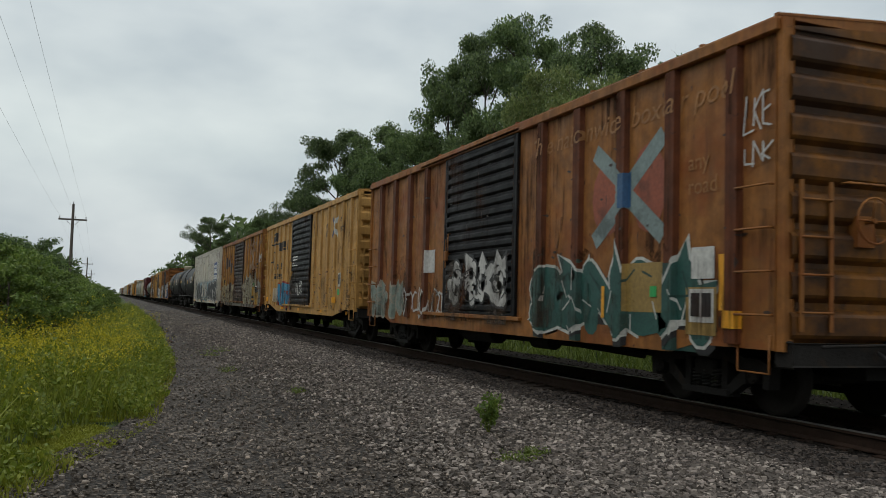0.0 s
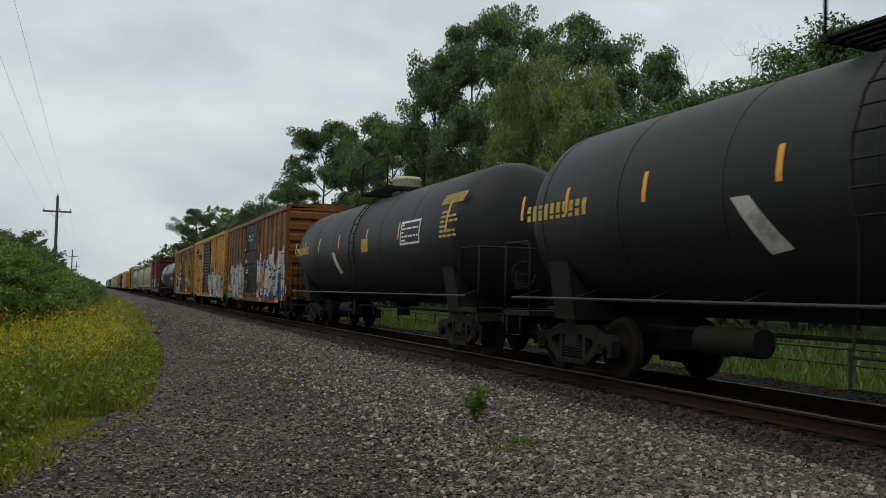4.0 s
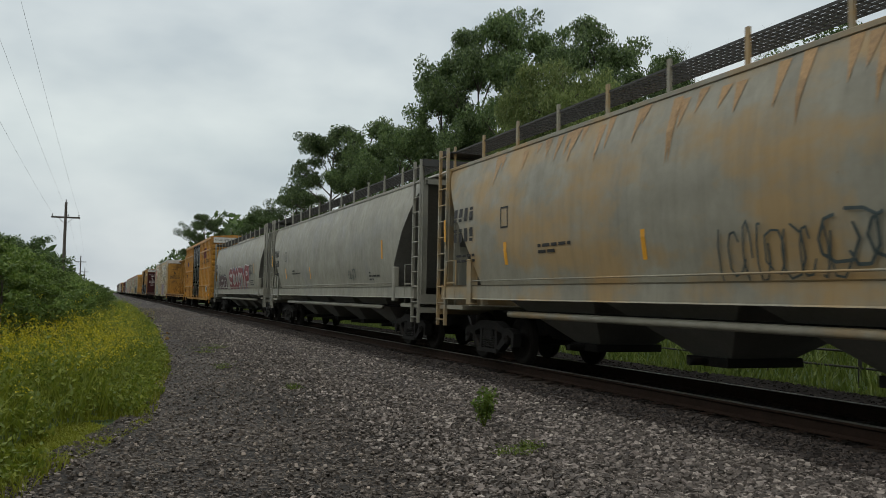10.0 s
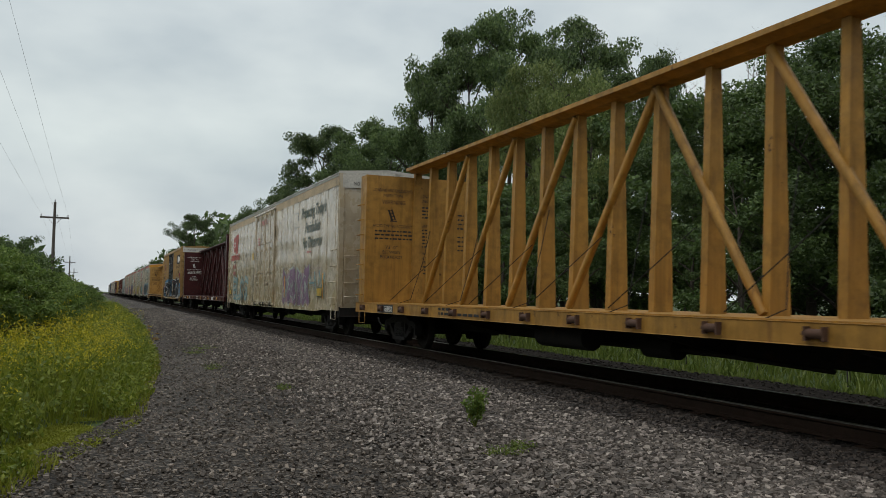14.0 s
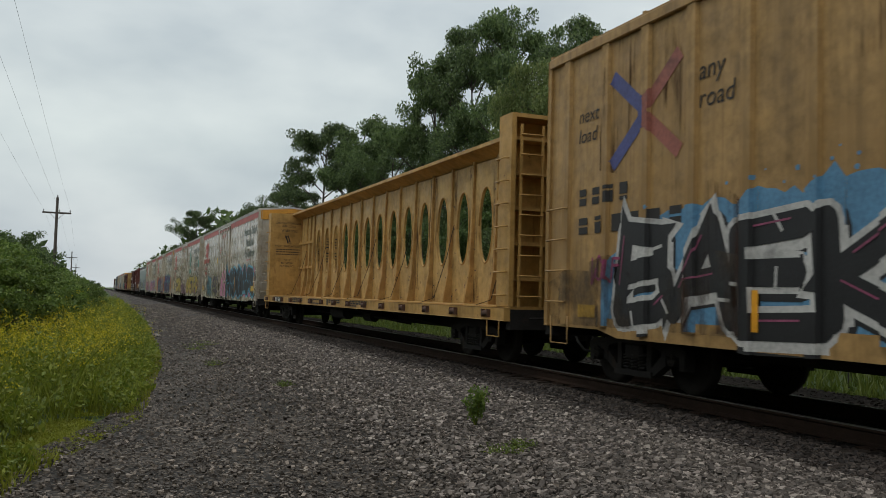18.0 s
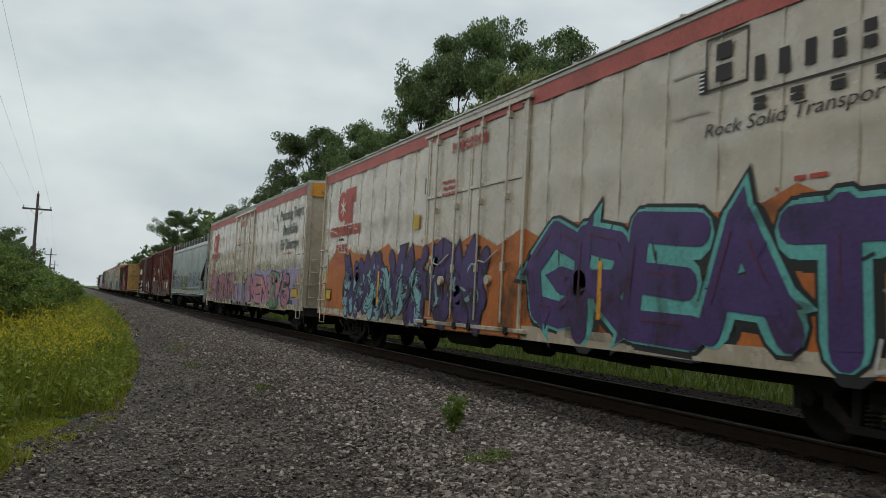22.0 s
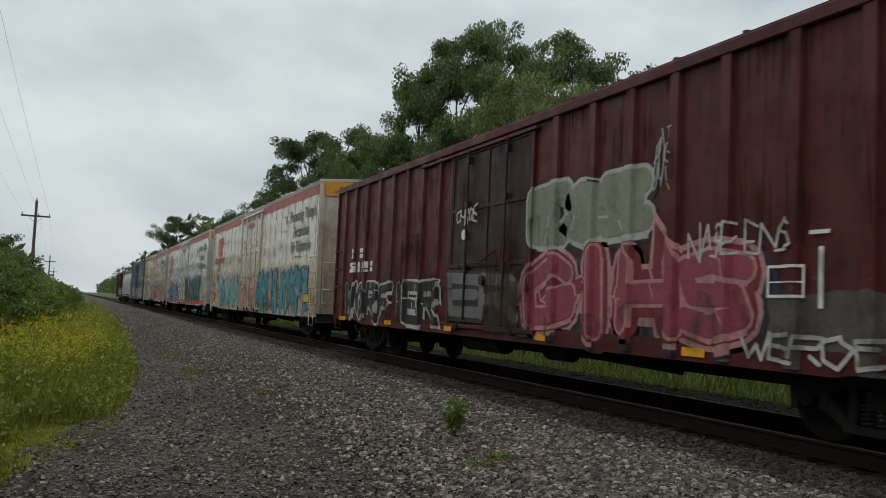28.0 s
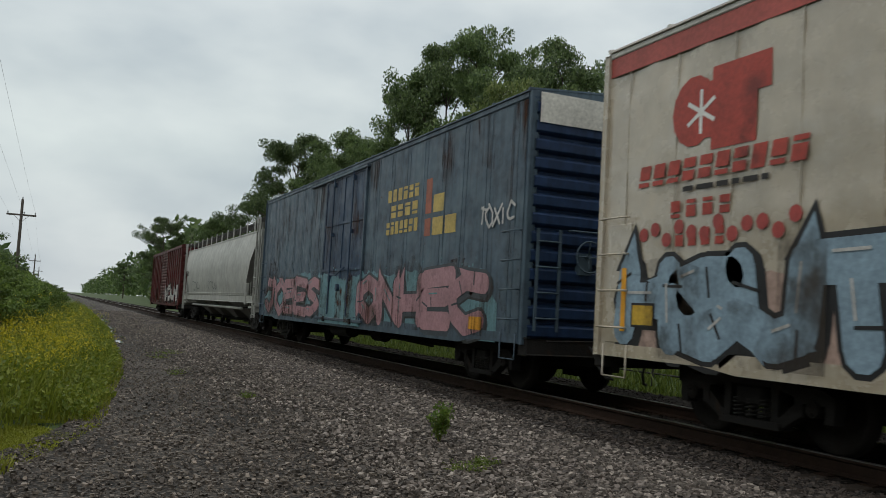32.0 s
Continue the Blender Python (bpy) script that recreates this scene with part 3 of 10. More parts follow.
def leaf_cloud(centres, radii, per, size, seed, droop=0.0, soft=False):
    """Small leaves round many centres. soft: three-cornered leaves, dense inside and loose outside; else diamond blades."""
    rs = np.random.RandomState(seed)
    many = np.maximum(3, (per * (np.array(radii) / np.mean(radii)) ** 1.7).astype(int)) if soft else np.full(len(radii), per)
    c = np.repeat(np.array(centres), many, 0)
    rr = np.repeat(np.array(radii), many)
    n = len(c)
    d = rs.normal(size=(n, 3))
    if soft:
        d *= np.minimum(1.0, 1.9 / np.linalg.norm(d, axis=1))[:, None]
        p = c + d * (rr * 0.47)[:, None] * np.array([1, 1, 0.68])
        p[:, 2] -= droop * rr * np.abs(rs.normal(size=n)) * 0.9
    else:
        d /= np.linalg.norm(d, axis=1)[:, None]
        p = c + d * (rr * rs.rand(n) ** 0.4)[:, None] * np.array([1, 1, 0.8])
    a = rs.normal(size=(n, 3))
    a[:, 2] -= droop * 2
    a /= np.linalg.norm(a, axis=1)[:, None]
    b = np.cross(a, rs.normal(size=(n, 3)))
    b /= np.linalg.norm(b, axis=1)[:, None] + 1e-9
    s = size * (0.6 + 0.8 * rs.rand(n))
    if soft:
        v = np.stack([p - a * s[:, None] + b * (s * 0.5)[:, None], p - a * (s * 0.6)[:, None] - b * (s * 0.55)[:, None], p + a * s[:, None]], 1).reshape(-1, 3)
        f = np.arange(n * 3).reshape(-1, 3)
    else:
        v = np.stack([p - a * s[:, None], p + b * (s * 0.45)[:, None], p + a * s[:, None], p - b * (s * 0.45)[:, None]], 1).reshape(-1, 3)
        f = np.arange(n * 4).reshape(-1, 4)
    me = bpy.data.meshes.new("crown")
    me.from_pydata(v.tolist(), [], f.tolist())
    return me


def limbs(seed, height, spread, n, r0):
    """A bare tree: tapered trunk, limbs and twigs."""
    rnd = random.Random(seed)
    g = G()
    pts = [Vector((0, 0, -0.3))]
    for i in range(1, 7):
        pts.append(Vector((rnd.uniform(-0.15, 0.15) * i * 0.5, rnd.uniform(-0.15, 0.15) * i * 0.5, height * 0.8 * i / 6)))
    for i in range(6):
        g.cyl(pts[i], pts[i + 1], r0 * (1 - i / 6.5), 7, r0 * (1 - (i + 1) / 6.5))
    for i in range(n):
        k = rnd.uniform(1.6, 6.0)
        a = pts[int(k)].lerp(pts[min(6, int(k) + 1)], k - int(k))
        t = rnd.random() * 6.28
        reach = spread * rnd.uniform(0.5, 1.0) * (1.1 - 0.1 * k)
        mid = a + Vector((math.cos(t) * reach * 0.5, math.sin(t) * reach * 0.5, reach * rnd.uniform(0.15, 0.5)))
        tip = a + Vector((math.cos(t + 0.3) * reach, math.sin(t + 0.3) * reach, reach * rnd.uniform(0.4, 1.0)))
        r = r0 * 0.35 * (1 - k / 9)
        g.cyl(a, mid, r, 5, r * 0.7)
        g.cyl(mid, tip, r * 0.7, 5, r * 0.25)
        for j in range(5):
            q = mid.lerp(tip, rnd.random())
            e2 = q + Vector((rnd.uniform(-1, 1), rnd.uniform(-1, 1), rnd.uniform(0.3, 1.4))) * spread * 0.35
            g.cyl(q, e2, r * 0.3, 4, r * 0.1)
            for h2 in range(2):
                q2 = q.lerp(e2, rnd.uniform(0.3, 0.9))
                g.cyl(q2, q2 + Vector((rnd.uniform(-1, 1), rnd.uniform(-1, 1), rnd.uniform(0.2, 1.2))) * spread * 0.18, r * 0.15, 3, r * 0.06)
    return g


def make_tree(seed, height, radius, leaves, per, size, lab, cat="tree", crown_low=0.3, boughs=12, droop=0.0, name="tree", clump=0.15):
    """A tree of boughs: each one forks into twigs, and each twig carries a loose clump of leaves, with gaps between the boughs."""
    rnd = random.Random(seed)
    t = thing(name, lab, cat)
    g = G()
    r0 = 0.022 * height ** 0.9
    lean = Vector((rnd.uniform(-0.05, 0.05), rnd.uniform(-0.05, 0.05), 0)) * height
    stem = [Vector((0, 0, -0.3))] + [Vector((lean.x * (i / 7) ** 2 + rnd.uniform(-0.012, 0.012) * height, lean.y * (i / 7) ** 2 + rnd.uniform(-0.012, 0.012) * height, height * 0.9 * i / 7)) for i in range(1, 8)]
    for i in range(7):
        g.cyl(stem[i], stem[i + 1], r0 * (1 - i / 7.6), 7, r0 * (1 - (i + 1) / 7.6))
    cs, rs_ = [], []

    def leafy(p, k=1.0):
        cs.append(tuple(p))
        rs_.append(radius * clump * rnd.uniform(0.65, 1.35) * k)

    for i in range(boughs):
        h = crown_low + (0.94 - crown_low) * (i + rnd.random() * 0.8) / boughs
        k = h * 7 / 0.97
        a = stem[min(6, int(k))].lerp(stem[min(7, int(k) + 1)], min(1.0, k - int(k)))
        u = (h - crown_low) / (1 - crown_low)
        turn = i * 2.4 + rnd.uniform(-0.5, 0.5)
        reach = radius * (math.sin(math.pi * (0.22 + 0.70 * u)) ** 0.8) * rnd.uniform(0.6, 1.15)
        out = Vector((math.cos(turn), math.sin(turn), 0))
        rise = rnd.uniform(0.35, 0.85) * reach * (1 - 0.5 * droop)
        b1 = a + out * reach * 0.45 + Vector((0, 0, rise * 0.6))
        b2 = a + out * reach + Vector((0, 0, rise))
        r = r0 * 0.42 * (1 - 0.6 * u)
        g.cyl(a, b1, r, 5, r * 0.65)
        g.cyl(b1, b2, r * 0.65, 5, r * 0.2)
        leafy(b2, 0.9)
        for j in range(rnd.choice((4, 5, 6))):
            f = 0.25 + 0.75 * (j + rnd.random()) / 5.5
            q = a.lerp(b1, f / 0.5) if f < 0.5 else b1.lerp(b2, min(1.0, (f - 0.5) / 0.5))
            side_way = rnd.uniform(0.6, 1.3) * rnd.choice((-1, 1))
            tw = Vector((math.cos(turn + side_way), math.sin(turn + side_way), rnd.uniform(0.0, 0.9) - 0.5 * droop)) * reach * rnd.uniform(0.25, 0.5)
            g.cyl(q, q + tw, r * 0.3, 4, r * 0.1)
            leafy(q + tw)
            leafy(q + tw * 0.55 + Vector((0, 0, 0.03 * height * rnd.random())), 0.8)
    for i in range(4):
        leafy(stem[7] + Vector((rnd.uniform(-1, 1), rnd.uniform(-1, 1), rnd.uniform(-0.3, 1.0))) * radius * 0.22, 0.9)
    part("trunk", g, BARK, t)
    me = leaf_cloud(cs, rs_, per, size, seed, droop, True)
    part("crown", me, leaves, t)
    tall_of[t.name] = float(np.percentile([q.co.z for q in me.vertices], 99.7))
    return t


tall_of = {}


proto = {
    "a": make_tree(11, 18, 4.9, LEAF_DARK, 190, 0.125, "tall broad-leaved tree with dark green crown behind the track", crown_low=0.2, boughs=16, clump=0.2),
    "b": make_tree(19, 18, 5.5, LEAF_DARK, 190, 0.125, "broad dark green tree with uneven crown behind the track", crown_low=0.18, boughs=17, clump=0.19),
    "c": make_tree(13, 12, 2.7, LEAF_DARK, 85, 0.10, "slender dark green tree at the edge of the wood", crown_low=0.1, boughs=11, clump=0.2),
    "w": make_tree(14, 14, 4.0, LEAF_WILLOW, 210, 0.085, "pale green willow with hanging foliage", crown_low=0.15, boughs=15, droop=0.8, clump=0.17),
    "m": make_tree(15, 9, 3.2, LEAF_SHADE, 80, 0.105, "green young tree at the edge of the wood", crown_low=0.05, boughs=11, clump=0.2),
    "n": make_tree(20, 12, 4.2, LEAF_SHADE, 170, 0.085, "broad green tree at the near edge of the wood", crown_low=0.08, boughs=15, clump=0.2),
    "f": make_tree(18, 18, 5.2, LEAF_SHADE, 110, 0.15, "dark green tree inside the wood", crown_low=0.0, boughs=13, clump=0.2),
    "s": make_tree(16, 3.2, 1.25, LEAF_BUSH, 62, 0.054, "leafy green bush on the bank beside the road", "bush", 0.05, 11, 0.0, "bush", 0.22),
    "d": make_tree(17, 5.0, 2.0, LEAF_SHADE, 55, 0.078, "dark green thicket bush on the bank", "bush", 0.05, 12, 0.0, "bush", 0.2),
}
first_used = {}


def grow(kind, x, y, top, turn, squash=None):
    t = proto[kind]
    s = (0.97 * top - level(x, y)) / tall_of[t.name]
    q = squash or 1
    m = pose(x, y, level(x, y) - 0.05, 0, 0, turn)
    if kind not in first_used:
        first_used[kind] = True
        t.matrix_basis = m @ Matrix.Diagonal((s * q, s * q, s, 1))
        return t
    c = copy_thing(t, m)
    c.scale = (s * q, s * q, s)
    return c


far_edge = [
    ("b", 15, 145, 14.6, 0.85), ("a", 20, 128, 13.5, 0.85), ("b", 24, 116, 16.6, 0.85), ("b", 23, 94, 20.6, 0.8), ("a", 25, 85, 19.8, 0.85), ("b", 25, 75, 17.6, 0.75),
]
tall_trees = [
    ("a", 26, 67, 21.8, 0.68), ("b", 28, 64, 24.2, 0.62), ("a", 28.5, 58, 23.6, 0.68), ("b", 29, 48, 19.8, 0.65), ("b", 25, 58, 15.0, 0.8), ("w", 24, 47, 14.6, 0.8), ("w", 24, 43, 15.2, 0.8), ("w", 23.5, 38, 13.4, 0.75),
]
near_edge_trees = [
    ("a", 28, 40, 15.4, 0.7), ("n", 25, 30, 11.0, 1.0), ("n", 24.5, 25.5, 10.8, 1.0), ("n", 23.5, 22, 11.2, 1.1), ("n", 23.5, 19, 11.0, 1.1), ("n", 23.5, 15, 11.0, 1.1), ("n", 24, 10, 11.2, 1.1), ("n", 24, 4, 11.2, 1.1), ("m", 24, 33, 11.0, 1.1), ("m", 23, 28, 10.6, 1.1),
]
deep_wood = [
    ("a", 26, 150, 15.0, 0.9), ("b", 28, 170, 15.0, 0.9), ("a", 24, 200, 14.0, 0.9), ("b", 22, 235, 13.5, 1.0), ("a", 26, 270, 14.0, 1.0), ("b", 20, 310, 13.0, 1.0), ("c", 19, 120, 9.0, 1.2), ("a", 30, 100, 16.0, 0.9), ("b", 31, 80, 16.0, 1.0),
]
rt = random.Random(8)
for kind, x, y, top, sq in far_edge + tall_trees + near_edge_trees + deep_wood:
    grow(kind, x, y, top, rt.uniform(0, 360), sq)
for i in range(52):
    y = 2 + i * 3.1 + rt.uniform(-1, 1)
    x = rt.uniform(17.5, 22.0)
    grow("m" if rt.random() < 0.65 else "c", x, y, rt.uniform(5.0, 8.5), rt.uniform(0, 360), 1.15)

for i in range(26):
    y = -4 + i * 3.4 + rt.uniform(-1, 1)
    grow("f", rt.uniform(22, 27), y, rt.uniform(8.0, 9.6), rt.uniform(0, 360), 1.5)
for i in range(14):
    grow("f", rt.uniform(28, 34), 2 + i * 5.5 + rt.uniform(-1, 1), rt.uniform(9.0, 11.0), rt.uniform(0, 360), 1.5)

for x, y, h, sd in ((25, 32.5, 14.6, 21), (24, 27.5, 13.6, 22), (26, 29, 12.8, 23), (16, 121, 12.2, 24)):
    t = thing("bare_tree", "bare grey tree without leaves in the wood", "tree", pose(x, y, level(x, y)))
    g = limbs(sd, h * 1.05, 2.0, 12, 0.10)
    part("trunk", g, DRY_BARK, t)

# the bank beside the road
used = {"s": False, "d": False}


def crest(x, y):
    """The bank's growth gets taller away from the road."""
    g = float(np.interp(-x / y, [-0.002, 0.009, 0.0205, 0.0374, 0.052, 0.068, 0.092, 0.123, 0.193], [0.005, 0.012, 0.021, 0.033, 0.051, 0.060, 0.066, 0.070, 0.073]))
    return min(6.0, max(0.9, 1.35 + y * g))


def bush(kind, x, y, k, q=1.0):
    """A bush whose top stays under the bank's crest line as far out as its foliage reaches."""
    t = proto[kind]
    h = crest(x, y) - level(x, y)
    for i in range(3):
        h = crest(x + 0.34 * h * q, y) - level(x, y)
    s = k * h / tall_of[t.name]
    m = pose(x, y, level(x, y) - 0.1, 0, 0, rt.uniform(0, 360))
    if not used[kind]:
        used[kind] = True
        t.matrix_basis = m @ Matrix.Diagonal((s * q, s * q, s, 1))
    else:
        c = copy_thing(t, m)
        c.scale = (s * q, s * q, s)


for i in range(46):
    y = 16.5 + 0.75 * i + rt.uniform(-0.4, 0.4)
    bush("s", -0.9 + 0.028 * (y - 16) - rt.uniform(0.0, 2.2) * min(1.0, y / 26), y, rt.uniform(0.82, 1.0), rt.uniform(0.95, 1.2))
for i in range(34):
    y = 30 + i * 3.9 + rt.uniform(-1.2, 1.2)
    bush("d" if i % 3 == 0 else "s", -2.6 + 0.016 * y + rt.uniform(-1.6, 0.8), y, rt.uniform(0.85, 1.0), 1.1)
for i in range(24):
    y = 24 + i * 3.6 + rt.uniform(-1.5, 1.5)
    bush("d" if i % 3 else "s", -4.9 + rt.uniform(-1.6, 1.2), y, rt.uniform(0.88, 1.0), 1.15)


# unseen bushes carry the bank past the camera, added to shade lower car sides
for i in range(24):
    x, y = rt.uniform(-9.5, -5.5), -34 + 2.3 * i + rt.uniform(-1, 1)
    c = copy_thing(proto["d"], pose(x, y, level(x, y) - 0.1, 0, 0, rt.uniform(0, 360)))
    k = rt.uniform(4.6, 6.2) / tall_of[proto["d"].name]
    c.scale = (k * 1.3, k * 1.3, k)


def blades(name, lab, count, place, height, width, material, seed, lean=0.35):
    rs = np.random.RandomState(seed)
    pts = place(rs, count)
    n = len(pts)
    base = np.array([(x, y, level(x, y) - 0.03) for x, y in pts])
    h = height(pts, rs)
    t = rs.rand(n) * 6.28
    side_v = np.stack([np.cos(t), np.sin(t), np.zeros(n)], 1) * (width * (0.6 + 0.8 * rs.rand(n)))[:, None]
    bend = np.stack([rs.normal(0, lean, n), rs.normal(0, lean, n), np.zeros(n)], 1) * h[:, None]
    up = np.array([0, 0, 1.0])
    mid = base + up * (h * 0.55)[:, None] + bend * 0.35
    tip = base + up * h[:, None] + bend
    v = np.stack([base - side_v, base + side_v, mid + side_v * 0.7, mid - side_v * 0.7, tip], 1).reshape(-1, 3)
    o = np.arange(n) * 5
    f = [(a, a + 1, a + 2, a + 3) for a in o] + [(a + 3, a + 2, a + 4) for a in o]
    me = bpy.data.meshes.new(name)
    me.from_pydata(v.tolist(), [], f)
    me.materials.append(material)
    return tagged(new(name, me), lab, "plants", kind="stuff"), tip


def on_bank(rs, n):
    y = 5.0 + 75 * rs.rand(n) ** 1.7
    w = 5.5
    x = np.array([edge(b) - 0.12 + (0.30 * noise.noise((0.0, b * 0.9, 4.0)) + 0.14 * noise.noise((3.0, b * 2.7, 1.0))) * min(1.0, max(0.0, (b - 11.5) / 3)) for b in y]) - w * rs.rand(n) ** 1.3
    return np.stack([x, y], 1)


def weed_height(pts, rs):
    """Tall away from the road, low along its edge, and almost nothing on the mossy patch."""
    d = np.array([edge(y) - x for x, y in pts])
    yy = pts[:, 1]
    base = np.interp(d - 0.25 * np.clip((13.0 - yy) / 2.0, 0, 1), [-0.2, 0.15, 0.5, 1.4, 4.0], [0.08, 0.22, 0.62, 0.85, 0.8])
    bare = ((yy > 8.4) & (yy < 11.7) & (d < 0.72 + 0.12 * np.sin(5 * yy)))
    tufts = np.array([0.92 + 0.75 * noise.noise((x * 1.3, y * 0.8, 2.0)) for x, y in pts])
    return np.where(bare, 0.03, base * tufts * (0.65 + 0.6 * rs.rand(len(pts))))


weeds, tips = blades("weeds", "tall green weeds and grasses along the road", 38000, on_bank, weed_height, 0.008, WEED, 31)


def near_edge(rs, n):
    y = 5.0 + 40 * rs.rand(n) ** 1.6
    x = np.array([edge(b) for b in y]) + 0.06 - 1.1 * rs.rand(n)
    keep = (y < 8.5) | (y > 11.6)
    return np.stack([x, y], 1)[keep]


blades("low_grass", "low bright green moss and grass at the road edge", 16000, near_edge, lambda p, r: 0.05 + 0.12 * r.rand(len(p)), 0.008, WEED_LOW, 32)


def moss_spot(rs, n):
    y = 8.5 + 3.2 * rs.rand(n)
    x = np.array([edge(b) for b in y]) + 0.03 - 0.85 * rs.rand(n) ** 1.2
    keep = np.array([noise.noise((a * 2.2, b * 1.3, 7.0)) > -0.45 + 0.5 * abs(b - 10.1) / 1.6 - 0.4 * (b < 10.6) for a, b in zip(x, y)])
    return np.stack([x, y], 1)[keep]


blades("moss_patch", "bright green mossy patch at the road edge", 30000, moss_spot, lambda p, r: 0.012 + 0.035 * r.rand(len(p)), 0.010, WEED_LOW, 34, 0.6)


FAR_WEED = leaf_mat("far_meadow_grass", (0.075, 0.115, 0.018), (0.115, 0.16, 0.025), (0.165, 0.205, 0.038))


def beyond(rs, n):
    return np.stack([11.3 + 8 * rs.rand(n) ** 1.3, -6 + 90 * rs.rand(n) ** 1.3], 1)


blades("far_side_grass", "green grass and weeds on the far side of the track", 34000, beyond, lambda p, r: (0.12 + 0.3 * r.rand(len(p))) * np.clip((p[:, 0] - 11.0) / 1.5, 0.35, 1.3), 0.022, FAR_WEED, 33)

# yellow blossom on the weed tips, and broad leaves low down
rs = np.random.RandomState(35)
pick = tips[(rs.rand(len(tips)) < np.where((tips[:, 1] > 11.4) & (tips[:, 1] < 20) & (tips[:, 0] > -2.2), 0.9, 0.16)) & (tips[:, 2] > 0.36) & (tips[:, 1] < 40)]
fm = leaf_cloud([tuple(p) for p in pick], [0.08] * len(pick), 8, 0.016, 36)
fm.materials.append(FLOWER)
tagged(new("yellow_flowers", fm), "yellow mustard blossom on the tall weeds", "flowers", kind="stuff")
lp = on_bank(np.random.RandomState(37), 19000)
lh = weed_height(lp, np.random.RandomState(39))
lk = lh > 0.1
lm = leaf_cloud([(x, y, level(x, y) + h * (0.25 + 0.6 * ((i * 37) % 10) / 10)) for i, ((x, y), h) in enumerate(zip(lp[lk], lh[lk]))], [0.15] * int(lk.sum()), 10, 0.034, 38)
lm.materials.append(WEED_LEAF)
tagged(new("broad_leaf_weeds", lm), "broad green leaves among the tall weeds", "plants", kind="stuff")


def tuft(name, lab, x, y, r, h, n, seed, size=0.03, material=None):
    """A small leafy plant that grows between the stones."""
    t = thing(name, lab, "plant", pose(x, y, level(x, y)))
    rnd = random.Random(seed)
    g = G()
    cs = []
    for i in range(9):
        a = rnd.random() * 6.28
        q = Vector((math.cos(a) * r * rnd.random(), math.sin(a) * r * rnd.random(), h * rnd.uniform(0.5, 1.0)))
        g.cyl((0, 0, -0.02), q, 0.006, 4, 0.003)
        cs += [tuple(q * k) for k in (0.45, 0.7, 0.9, 1.0)]
    part("stem", g, WEED, t)
    part("leaves", leaf_cloud(cs, [r * 0.42] * len(cs), n, size, seed), material or LEAF_MID, t)


tuft("ballast_weed", "small leafy green weed growing in the ballast", 4.45, 9.9, 0.20, 0.46, 14, 41)
for i, (x, y, r) in enumerate(((3.9, 8.0, 0.22), (4.3, 8.3, 0.15), (2.95, 14.5, 0.25), (2.6, 24.0, 0.5), (3.0, 25.5, 0.4), (2.4, 19, 0.3))):
    tuft("low_weed", "flat green weed between the stones", x, y, r, 0.07, 7, 50 + i, 0.018, FAR_WEED)

# far woods on both sides
rs = np.random.RandomState(61)
cs, rr = [], []
for i in range(1300):
    y = 150 + 1500 * rs.rand() ** 2.0
    if rs.rand() < 0.6:
        x = 17 + 30 * rs.rand() + 0.012 * y
        h = 12 + 5 * rs.rand()
    else:
        x = -9 - 20 * rs.rand() - 0.004 * y
        h = 6 + 3 * rs.rand()
    for q in range(3):
        cs.append((x + rs.normal(0, 1.2), y + rs.normal(0, 1.5), h * (0.25 + 0.3 * q)))
        rr.append(2.6)
fw = leaf_cloud(cs, rr, 14, 0.85, 62)
fw.materials.append(LEAF_SHADE)
tagged(new("far_woods", fw), "distant dark green woods along the railway line", "woods", kind="stuff")

# ---- utility line ----
POLE_WOOD = mat("weathered_pole_wood", (0.09, 0.075, 0.065), 0.9, 0, 0.3, 3, 0.5, 20, None, 0.5, (5, 5, 0.6))
CERAMIC = mat("grey_insulator", (0.35, 0.35, 0.36), 0.4)
WIRE = mat("dark_overhead_wire", (0.16, 0.16, 0.17), 0.6)
spots = [(-3.5, -48, 13.0), (-3.5, 85, 9.3), (-5.3, 216, 9.3), (-6.6, 330, 9.3)]
for x, y, top in spots:
    p = thing("utility_pole", "weathered wooden utility pole with crossarm", "utility pole", pose(x, y, 0), "utility poles")
    part("pole", G().cyl((0, 0, -0.5), (0, 0, top), 0.17, 10, 0.11), POLE_WOOD, p)
    part("crossarm", G().box(-1.2, 0.1, top - 1.45, 1.2, 0.22, top - 1.3, 0.01), POLE_WOOD, p)
    part("brace", G().tube([(-0.6, 0.17, top - 1.42), (0, 0.14, top - 2.05), (0.6, 0.17, top - 1.42)], 0.02, 5), POLE_WOOD, p)
    for a in (-1.1, 0.2, 1.1):
        part("insulator", G().lathe([(0.01, 0.22), (0.05, 0.2), (0.06, 0.1), (0.035, 0.08), (0.03, 0.0)], "z", (a, 0.16, top - 1.3), 8), CERAMIC, p)
    part("insulator", G().lathe([(0.01, 0.25), (0.05, 0.22), (0.06, 0.1), (0.03, 0.0)], "z", (0, 0, top), 8), CERAMIC, p)
for k, (ax, az) in enumerate(((-1.1, -1.08), (0.2, -1.08), (1.1, -1.08))):
    w = thing("overhead_wire", "thin dark overhead wire between utility poles", "wire")
    for (x0, y0, t0), (x1, y1, t1) in zip(spots, spots[1:]):
        pts = []
        for i in range(17):
            q = i / 16
            pts.append((x0 + (x1 - x0) * q + ax, y0 + (y1 - y0) * q, t0 + (t1 - t0) * q + az - 3.0 * q * (1 - q) * (y1 - y0) / 135))
        part("span", G().tube(pts, 0.004, 5), WIRE, w)

